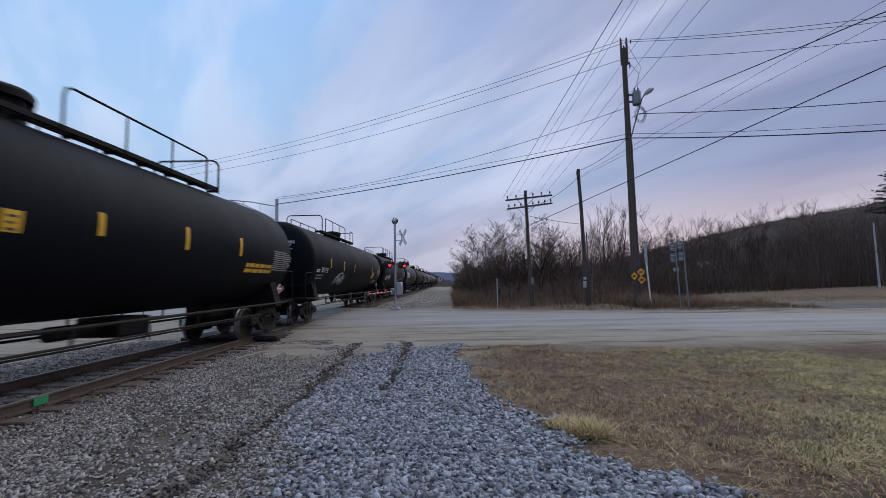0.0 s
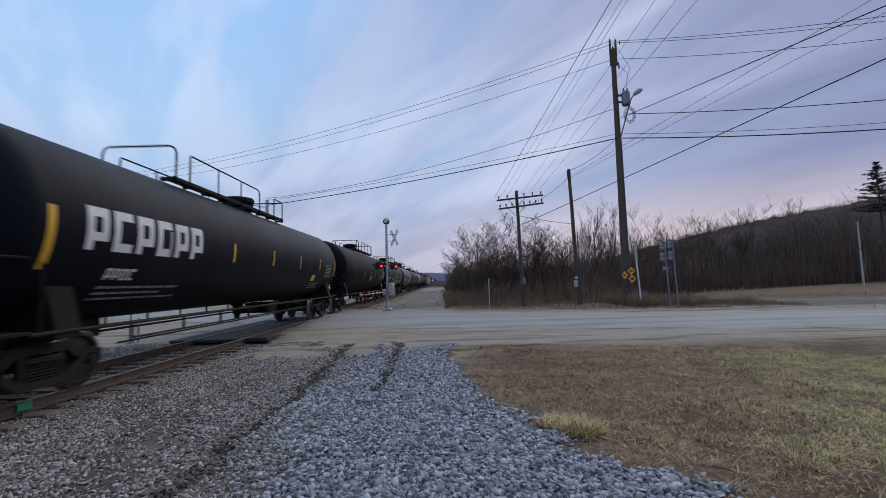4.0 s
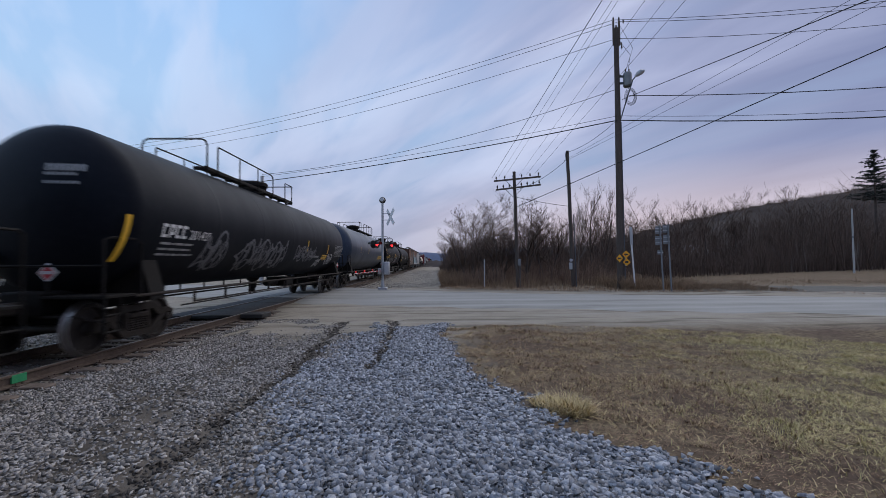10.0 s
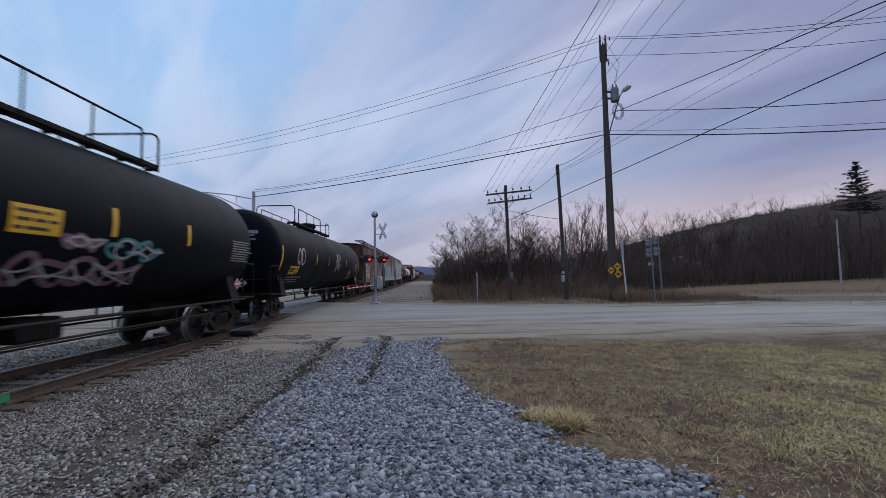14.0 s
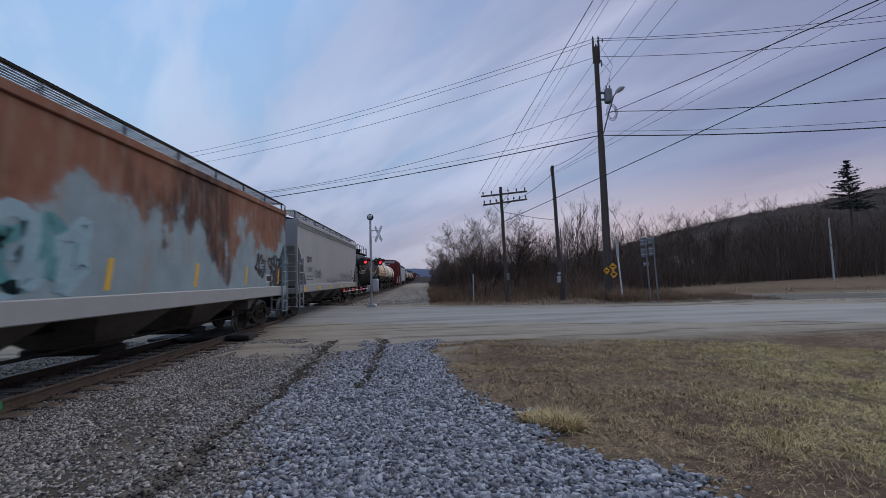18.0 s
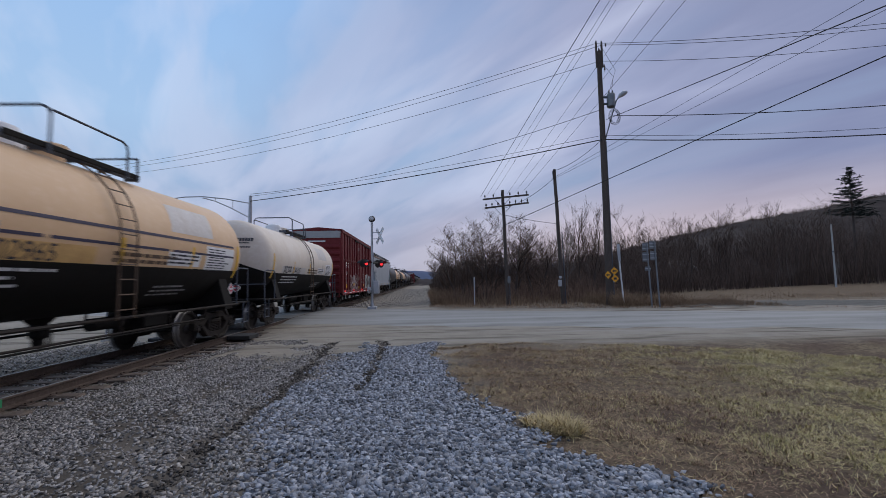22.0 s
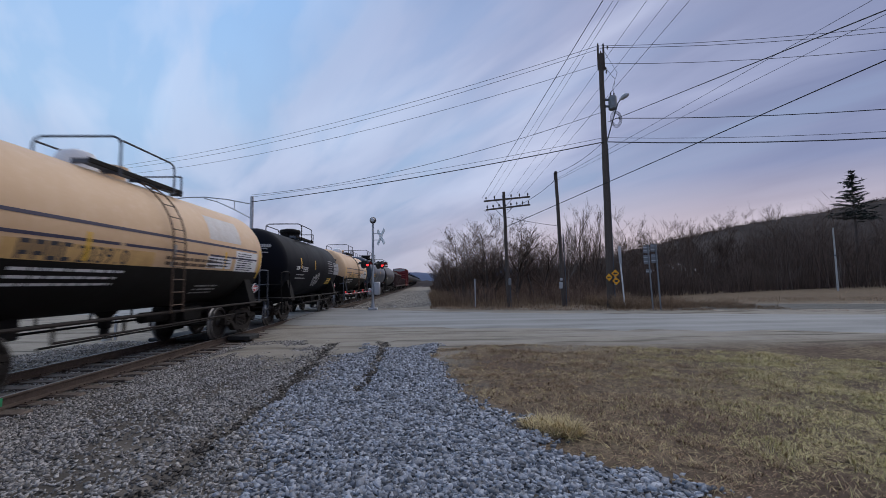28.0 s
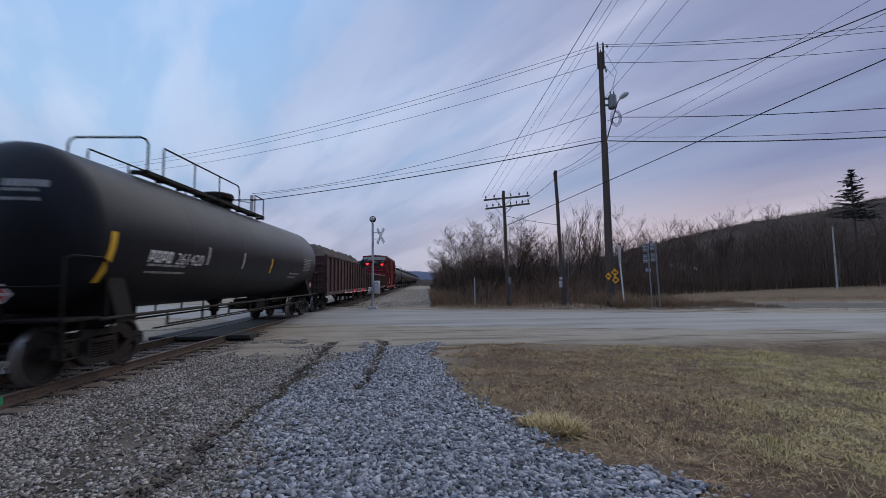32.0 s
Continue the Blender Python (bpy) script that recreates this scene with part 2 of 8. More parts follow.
LIGHT_GREY = material("light_grey_hopper_paint", (0.315, 0.322, 0.322), 0.55, dark=(0.245, 0.245, 0.235), light=(0.38, 0.39, 0.39), scale=0.6, grain=6, amount=0.4, bump=0.03, streak=5)
PALE_GREY = material("pale_blue_grey_hopper_paint", (0.30, 0.345, 0.385), 0.45, dark=(0.235, 0.265, 0.29), light=(0.37, 0.41, 0.45), scale=0.6, grain=6, amount=0.4, bump=0.03, streak=5)
BOX_RED = material("oxide_red_boxcar_paint", (0.150, 0.0185, 0.0205), 0.62, spec=0.22, dark=(0.080, 0.014, 0.015), light=(0.185, 0.038, 0.038), scale=0.6, grain=6, amount=0.5, bump=0.03, streak=4)
GON_BROWN = material("faded_brown_gondola_paint", (0.06, 0.022, 0.02), 0.7, dark=(0.03, 0.016, 0.014), light=(0.10, 0.055, 0.045), scale=0.9, grain=6, amount=0.7, bump=0.05, streak=3)
RUSTY_TEAL = rust_coat("grey_green_paint_rusted_from_the_top", (0.25, 0.33, 0.36), (0.145, 0.062, 0.038), 2.75, 0.42, 3.0, tan=(0.30, 0.215, 0.15), bare=0.45)
RUSTY_BROWN = rust_coat("brown_rusted_hopper_paint", (0.155, 0.122, 0.098), (0.115, 0.052, 0.033), 2.25, 0.30, 8.0, tan=(0.19, 0.135, 0.10), bare=0.3)
UNDER = material("grimy_black_underframe", (0.007, 0.0065, 0.006), 0.75, spec=0.2, dark=(0.014, 0.011, 0.009), light=(0.02, 0.017, 0.015), scale=2.5, grain=20, amount=0.5, bump=0.1)
CAST = material("brown_grimy_cast_steel", (0.016, 0.013, 0.011), 0.75, spec=0.25, dark=(0.03, 0.02, 0.014), light=(0.04, 0.032, 0.027), scale=4, grain=25, amount=0.5, bump=0.15)
WHEEL = material("worn_wheel_steel", (0.03, 0.025, 0.022), 0.55, 0.4, dark=(0.018, 0.013, 0.010), light=(0.07, 0.063, 0.058), scale=5, grain=25, amount=0.5, bump=0.08)
TREAD = material("polished_wheel_tread", (0.30, 0.29, 0.28), 0.42, 0.8, dark=(0.12, 0.11, 0.10), scale=4, grain=25, amount=0.5, bump=0.03)
HOP_UNDER = material("dusty_grey_hopper_bottom", (0.085, 0.072, 0.06), 0.75, dark=(0.035, 0.028, 0.022), light=(0.15, 0.135, 0.118), scale=1.2, grain=10, amount=0.7, bump=0.05)
GALV = material("dull_galvanized_grating", (0.085, 0.095, 0.115), 0.55, 0.4, scale=3, grain=30, amount=0.4, bump=0.05)
YELLOW = material("yellow_reflective_sheeting", (0.72, 0.42, 0.02), 0.45, dark=(0.45, 0.27, 0.03), scale=6, grain=30, amount=0.4, bump=0.02)
WHITE = material("white_stencil_paint", (0.66, 0.66, 0.66), 0.6, dark=(0.4, 0.4, 0.4), scale=6, grain=30, amount=0.4, bump=0)
DIM_WHITE = material("dirty_white_stencil_paint", (0.32, 0.32, 0.32), 0.65, dark=(0.14, 0.14, 0.14), scale=5, grain=25, amount=0.55, bump=0)
INK = material("dark_stencil_paint", (0.03, 0.03, 0.04), 0.6, scale=6, grain=30, amount=0.4, bump=0)
NAVY = material("navy_stripe_paint", (0.035, 0.03, 0.065), 0.55, scale=4, grain=20, amount=0.3, bump=0)
PLACARD_RED = material("placard_red", (0.55, 0.05, 0.06), 0.5, scale=8, grain=30, amount=0.3, bump=0)
SPRAY = [material("spray_" + n, c, 0.5, scale=4, grain=20, amount=0.4, bump=0) for n, c in
         (("white", (0.42, 0.42, 0.43)), ("teal", (0.06, 0.24, 0.26)), ("mauve", (0.20, 0.11, 0.16)), ("grey", (0.13, 0.13, 0.145)), ("black", (0.03, 0.03, 0.035)), ("pale_blue", (0.25, 0.40, 0.46)), ("dusty_pink", (0.30, 0.19, 0.19)))]
PANEL_TAN = material("tan_number_panel", (0.56, 0.35, 0.13), 0.55, dark=(0.40, 0.23, 0.09), scale=3, grain=15, amount=0.5, bump=0)
STENCIL_PALE = material("pale_grey_repaint", (0.52, 0.50, 0.48), 0.55, dark=(0.42, 0.36, 0.30), scale=2, grain=12, amount=0.5, bump=0)
SOOT = material("dark_product_spill", (0.10, 0.06, 0.035), 0.6, scale=3, grain=20, amount=0.6, bump=0)
RAIL_STEEL = material("brown_rail_steel", (0.108, 0.080, 0.062), 0.8, 0.0, spec=0.2, dark=(0.06, 0.043, 0.034), light=(0.18, 0.142, 0.115), scale=3, grain=25, amount=0.6, bump=0.1)
RAIL_TOP = material("polished_rail_head", (0.20, 0.175, 0.155), 0.45, 0.6, scale=3, grain=30, amount=0.3, bump=0.02)
TIE = material("weathered_timber_tie", (0.15, 0.118, 0.094), 0.9, dark=(0.045, 0.035, 0.03), light=(0.2, 0.16, 0.13), scale=2.5, grain=30, amount=0.7, bump=0.4, random_piece=0.35)
RUBBER = material("black_rubber_crossing_pad", (0.02, 0.02, 0.02), 0.8, scale=4, grain=30, amount=0.4, bump=0.2)
POLE_WOOD = material("weathered_utility_pole_wood", (0.088, 0.070, 0.060), 0.9, spec=0.2, dark=(0.042, 0.032, 0.028), light=(0.17, 0.145, 0.13), scale=1.5, grain=24, amount=0.6, bump=0.4, streak=9)
ALU = material("dull_aluminium", (0.42, 0.43, 0.45), 0.5, 0.5, dark=(0.28, 0.28, 0.3), scale=3, grain=30, amount=0.4, bump=0.03)
SIGN_WHITE = material("white_sign_sheeting", (0.72, 0.72, 0.72), 0.5, dark=(0.5, 0.5, 0.5), scale=4, grain=20, amount=0.4, bump=0)
SIGN_YELLOW = material("yellow_sign_sheeting", (0.85, 0.38, 0.012), 0.45, scale=5, grain=25, amount=0.25, bump=0)
SIGN_BACK = material("grey_blue_sign_back", (0.19, 0.20, 0.21), 0.55, 0.3, scale=4, grain=20, amount=0.4, bump=0.02)
RED_STRIPE = material("red_gate_stripe", (0.5, 0.03, 0.025), 0.5, scale=5, grain=25, amount=0.3, bump=0)
HOUSING = material("black_lamp_housing", (0.012, 0.012, 0.013), 0.55, scale=5, grain=25, amount=0.3, bump=0.03)
RED_GLOW = glow("lit_red_signal_lens", (1.0, 0.03, 0.035), 1.9)
WIRE = material("dark_overhead_wire", (0.012, 0.012, 0.013), 0.7, amount=0.2, bump=0)
GATE_GLOW = glow("lit_small_gate_lamp", (0.9, 0.03, 0.03), 0.5)
CERAMIC = material("brown_insulator_glaze", (0.035, 0.025, 0.022), 0.25, scale=10, grain=30, amount=0.3, bump=0)
GREEN_PAINT = material("green_survey_paint", (0.03, 0.30, 0.12), 0.6, scale=6, grain=30, amount=0.4, bump=0)
CONCRETE = material("pale_concrete", (0.42, 0.41, 0.39), 0.85, scale=3, grain=30, amount=0.5, bump=0.2)
BARK = material("grey_brown_bark", (0.085, 0.065, 0.055), 0.95, dark=(0.045, 0.035, 0.03), light=(0.10, 0.085, 0.078), scale=3, grain=30, amount=0.6, bump=0.3)
BARK_PALE = material("pale_bark", (0.17, 0.145, 0.125), 0.95, scale=3, grain=30, amount=0.5, bump=0.3)
TWIG = material("grey_brown_twigs", (0.098, 0.070, 0.056), 0.95, spec=0.15, island=0.5, amount=0.4, scale=0.3, grain=2, bump=0, tint=(0.145, 0.10, 0.078))
TWIG_RED = material("reddish_brush_twigs", (0.175, 0.112, 0.082), 0.95, spec=0.15, island=0.55, amount=0.3, bump=0, tint=(0.29, 0.20, 0.14))
NEEDLE = material("dark_conifer_needles", (0.016, 0.024, 0.019), 0.9, island=0.5, amount=0.4, bump=0)
WEED = material("dry_tan_weeds", (0.235, 0.155, 0.10), 0.95, spec=0.15, island=0.55, amount=0.6, scale=0.5, grain=2.5, bump=0, tint=(0.36, 0.26, 0.16))
BLADE = material("dormant_grass_blades", (0.57, 0.475, 0.235), 0.95, spec=0.1, island=0.45, amount=0.75, scale=3.0, grain=11, dark=(0.19, 0.165, 0.075), light=(0.90, 0.76, 0.47), bump=0, tint=(0.39, 0.345, 0.14))
BLADE_BROWN = material("brown_dead_grass_blades", (0.28, 0.183, 0.122), 0.95, spec=0.1, island=0.6, amount=0.75, scale=3.5, grain=12, dark=(0.10, 0.064, 0.045), light=(0.52, 0.385, 0.25), bump=0, tint=(0.36, 0.26, 0.16))
BLADE_STRAW = material("straw_tuft_blades", (0.58, 0.45, 0.25), 0.9, spec=0.15, island=0.4, amount=0.3, bump=0, tint=(0.50, 0.42, 0.20))
for paint in (BLACK, BLACK_MID, BLACK_WORN, BLUE_GREY, DARK_BLUE):
    paint.node_tree.nodes["Principled BSDF"].inputs["Specular Tint"].default_value = (0.66, 0.80, 1.0, 1)
STONE = material("blue_grey_crushed_stone", (0.238, 0.252, 0.278), 0.75, spec=0.25, dark=(0.10, 0.108, 0.124), light=(0.41, 0.425, 0.45), scale=14, grain=90, amount=0.5, bump=0.3, island=0.68)
STONE_FINE = material("dusty_grey_fine_gravel", (0.262, 0.248, 0.232), 0.85, spec=0.2, dark=(0.115, 0.100, 0.088), light=(0.42, 0.41, 0.40), scale=2.2, grain=60, amount=0.6, bump=0.3, island=0.7)
STONE_WET = material("damp_dirty_gravel", (0.075, 0.066, 0.057), 0.8, spec=0.2, dark=(0.035, 0.03, 0.026), light=(0.13, 0.12, 0.11), scale=3, grain=60, amount=0.6, bump=0.3, island=0.7)


# ---------------------------------------------------------------- mesh helpers
class Shape:
    """Collects vertices and faces of one mesh; every method adds a rounded or chamfered piece."""

    def __init__(self):
        self.v, self.f = [], []

    def add(self, verts, faces):
        k = len(self.v)
        self.v += [tuple(p) for p in verts]
        self.f += [tuple(k + i for i in f) for f in faces]
        return self

    def box(self, x0, x1, y0, y1, z0, z1, c=0.012):
        c = min(c, (x1 - x0) / 3, (y1 - y0) / 3, (z1 - z0) / 3)
        vs, ids = [], {}
        for i, x in enumerate((x0, x1)):
            for j, y in enumerate((y0, y1)):
                for k, z in enumerate((z0, z1)):
                    sx, sy, sz = (c, -c)[i], (c, -c)[j], (c, -c)[k]
                    for a, p in enumerate(((x, y + sy, z + sz), (x + sx, y, z + sz), (x + sx, y + sy, z))):
                        ids[i, j, k, a] = len(vs)
                        vs.append(p)
        fs = []
        for s in (0, 1):
            fs.append([ids[s, 0, 0, 0], ids[s, 1, 0, 0], ids[s, 1, 1, 0], ids[s, 0, 1, 0]])
            fs.append([ids[0, s, 0, 1], ids[1, s, 0, 1], ids[1, s, 1, 1], ids[0, s, 1, 1]])
            fs.append([ids[0, 0, s, 2], ids[1, 0, s, 2], ids[1, 1, s, 2], ids[0, 1, s, 2]])
            for u in (0, 1):
                fs.append([ids[s, u, 0, 0], ids[s, u, 1, 0], ids[s, u, 1, 1], ids[s, u, 0, 1]])
                fs.append([ids[s, 0, u, 0], ids[s, 1, u, 0], ids[s, 1, u, 2], ids[s, 0, u, 2]])
                fs.append([ids[0, s, u, 1], ids[1, s, u, 1], ids[1, s, u, 2], ids[0, s, u, 2]])
                for w in (0, 1):
                    fs.append([ids[s, u, w, a] for a in range(3)])
        return self.add(vs, fs)

    def tube(self, points, r, n=8, close=True):
        """A round bar along points; r is one radius or one for each point."""
        pts = [Vector(p) for p in points]
        rs = [r] * len(pts) if isinstance(r, (int, float)) else r
        vs, fs, side = [], [], None
        for i, p in enumerate(pts):
            way = (pts[min(i + 1, len(pts) - 1)] - pts[max(i - 1, 0)]).normalized()
            if side is None:
                side = way.orthogonal().normalized()
            side = (side - way * side.dot(way)).normalized()
            other = way.cross(side)
            for k in range(n):
                a = 2 * math.pi * k / n
                vs.append(p + (side * math.cos(a) + other * math.sin(a)) * rs[i])
        for i in range(len(pts) - 1):
            for k in range(n):
                fs.append((i * n + k, i * n + (k + 1) % n, (i + 1) * n + (k + 1) % n, (i + 1) * n + k))
        if close:
            fs += [tuple(range(n))[::-1], tuple((len(pts) - 1) * n + k for k in range(n))]
        return self.add(vs, fs)

    def lathe(self, profile, axis="z", n=32, at=(0, 0, 0)):
        """Turns (radius, height) pairs about an axis through at."""
        vs, fs, m = [], [], len(profile)
        for k in range(n):
            c, s = math.cos(2 * math.pi * k / n), math.sin(2 * math.pi * k / n)
            for r, h in profile:
                p = {"z": (r * c, r * s, h), "y": (r * s, h, r * c), "x": (h, r * c, r * s)}[axis]
                vs.append((p[0] + at[0], p[1] + at[1], p[2] + at[2]))
        for k in range(n):
            for i in range(m - 1):
                a, b = k * m + i, (k + 1) % n * m + i
                fs.append((a, b, b + 1, a + 1))
        fs += [tuple(k * m for k in range(n))[::-1], tuple(k * m + m - 1 for k in range(n))]
        return self.add(vs, fs)

    def slab(self, outline, d0, d1, axis="x"):
        """An outline of two coordinates pushed through from d0 to d1 along an axis."""
        n = len(outline)

        def at(d, a, b):
            return {"x": (d, a, b), "y": (a, d, b), "z": (a, b, d)}[axis]

        vs = [at(d0, *p) for p in outline] + [at(d1, *p) for p in outline]
        fs = [tuple(range(n))[::-1], tuple(range(n, 2 * n))] + [(i, (i + 1) % n, n + (i + 1) % n, n + i) for i in range(n)]
        return self.add(vs, fs)

    def beam(self, p, q, w, h):
        """A straight rectangular bar from p to q."""
        p, q = Vector(p), Vector(q)
        way = (q - p).normalized()
        side = way.cross(Vector((1, 0, 0)) if abs(way.x) < 0.9 else Vector((0, 0, 1))).normalized()
        other = way.cross(side)
        vs = [e + side * a * h / 2 + other * b * w / 2 for e in (p, q) for a, b in ((-1, -1), (1, -1), (1, 1), (-1, 1))]
        return self.add(vs, [(3, 2, 1, 0), (4, 5, 6, 7)] + [(i, (i + 1) % 4, 4 + (i + 1) % 4, 4 + i) for i in range(4)])

    def mesh(self, name, mat, smooth=True):
        me = bpy.data.meshes.new(name)
        me.from_pydata(self.v, [], self.f)
        bm = bmesh.new()
        bm.from_mesh(me)
        bmesh.ops.recalc_face_normals(bm, faces=bm.faces)
        bm.to_mesh(me)
        bm.free()
        me.materials.append(mat)
        if smooth:
            me.polygons.foreach_set("use_smooth", [True] * len(me.polygons))
            me.set_sharp_from_angle(angle=radians(38))
        return me


def part(name, shape, mat, parent, label="", at=None, smooth=True):
    """One mesh under a thing or a part; shape is a Shape or a mesh that is already there."""
    me = shape if isinstance(shape, bpy.types.Mesh) else shape.mesh(name, mat, smooth)
    ob = new(name, me)
    ob.parent = parent
    if at:
        ob.location = at
    if label:
        tagged(ob, label)
    return ob


def thing(name, label, category, at=(0, 0, 0), turn=0.0, group="", kind=""):
    ob = new(name)
    ob.matrix_basis = pose(*at, 0, 0, turn)
    return tagged(ob, label, category, group, kind)


def solid(name, shape, mat, label, category="", at=(0, 0, 0), group="", kind="", smooth=True):
    ob = new(name, shape if isinstance(shape, bpy.types.Mesh) else shape.mesh(name, mat, smooth))
    ob.matrix_basis = pose(*at)
    return tagged(ob, label, category, group, kind)


def quick_mesh(name, verts, faces, mat, smooth=False):
    """A mesh from arrays of equal-sized faces."""
    me = bpy.data.meshes.new(name)
    n, k = faces.shape
    me.vertices.add(len(verts))
    me.vertices.foreach_set("co", np.asarray(verts, np.float32).ravel())
    me.loops.add(n * k)
    me.loops.foreach_set("vertex_index", np.asarray(faces, np.int32).ravel())
    me.polygons.add(n)
    me.polygons.foreach_set("loop_start", np.arange(0, n * k, k, dtype=np.int32))
    me.polygons.foreach_set("loop_total", np.full(n, k, np.int32))
    if smooth:
        me.polygons.foreach_set("use_smooth", np.ones(n, bool))
    me.materials.append(mat)
    me.update(calc_edges=True)
    return me


def text_shape(words, size):
    """The flat mesh of words in the built-in font, as vertices (along, up) and faces."""
    cu = bpy.data.curves.new("words", "FONT")
    cu.body, cu.size = words, size
    ob = bpy.data.objects.new("words", cu)
    scene.collection.objects.link(ob)
    bpy.context.view_layer.update()
    me = bpy.data.meshes.new_from_object(ob.evaluated_get(bpy.context.evaluated_depsgraph_get()))
    got = [(v.co.x, v.co.y) for v in me.vertices], [tuple(p.vertices) for p in me.polygons]
    bpy.data.objects.remove(ob)
    bpy.data.meshes.remove(me)
    bpy.data.curves.remove(cu)
    return got


# ---------------------------------------------------------------- ground, road and track bed
TRACK_X, RAIL_Z = -6.655, 0.12
RNG = np.random.default_rng(5)


def smooth_step(x, a, b):
    k = np.clip((x - a) / (b - a), 0, 1)
    return k * k * (3 - 2 * k)


ROAD_X = [-160, -60, -30, -14, -4.5, 1, 5, 10, 14, 21, 40, 80, 200]
ROAD_FAR = [92, 52, 40.5, 33.5, 28.6, 25.2, 23.1, 21.6, 20.9, 18.9, 12.6, -1, -42]
ROAD_NEAR = [82, 42, 30.5, 22.5, 17.4, 15.3, 14.5, 13.2, 11.9, 9.2, 2.2, -12, -53]


def road_far(x):
    return np.interp(x, ROAD_X, ROAD_FAR)


def road_near(x):
    return np.interp(x, ROAD_X, ROAD_NEAR)


def road_mask(x, y):
    """1 on the road and its worn shoulders, fading out beside it."""
    return smooth_step(y, road_near(x) - 3.2, road_near(x) - 1.0) * (1 - smooth_step(y, road_far(x), road_far(x) + 1.2))


def ground_z(x, y):
    x, y = np.asarray(x, float), np.asarray(y, float)
    off = np.abs(x - TRACK_X)
    bed = -0.085 * (1 - smooth_step(off, 1.35, 2.3))
    left = -0.10 * smooth_step(-x, 8.4, 10.5)
    z = (bed + left) * (1 - road_mask(x, y))
    beyond = smooth_step(y - road_far(x), 0.2, 1.6) * smooth_step(x, -1.5, 0.8)
    z = z + 0.10 * beyond
    z = z - 0.055 * np.where(y < 13, rut(x, y), 0) * smooth_step(y, -2, 0)
    return z + 0.014 * np.sin(x * 2.1 + 1.3 * np.sin(y * 0.9)) * np.sin(y * 1.7) * smooth_step(off, 1.5, 2.5)


def rut(x, y):
    """How deep in a wheel rut a place is, 0 to 1."""
    a = np.interp(y, [2, 4, 5.2, 7, 12.8], [-2.2, -2.1, -2.13, -2.07, -2.5]) + 0.05 * np.sin(y * 5)
    b = np.interp(y, [6.2, 7.2, 8.5, 12.5], [-0.8, -0.86, -0.84, -1.0]) + 0.05 * np.sin(y * 6)
    c = 0.5 + 0.5 * np.sin(y * 3.1 + 1.2 * np.sin(y * 1.7))
    return np.maximum(np.exp(-((x - a) / (0.11 + 0.07 * c)) ** 2), np.exp(-((x - b) / (0.10 + 0.06 * c)) ** 2) * smooth_step(y, 6.0, 7.4))


def grid_mesh(name, xs, ys, lift, mat):
    gx, gy = np.meshgrid(xs, ys)
    verts = np.stack([gx, gy, ground_z(gx, gy) + lift(gx, gy)], -1).reshape(-1, 3)
    n, m = len(xs), len(ys)
    i = (np.arange(m - 1)[:, None] * n + np.arange(n - 1)[None]).ravel()
    return quick_mesh(name, verts, np.stack([i, i + 1, i + n + 1, i + n], 1), mat, True)


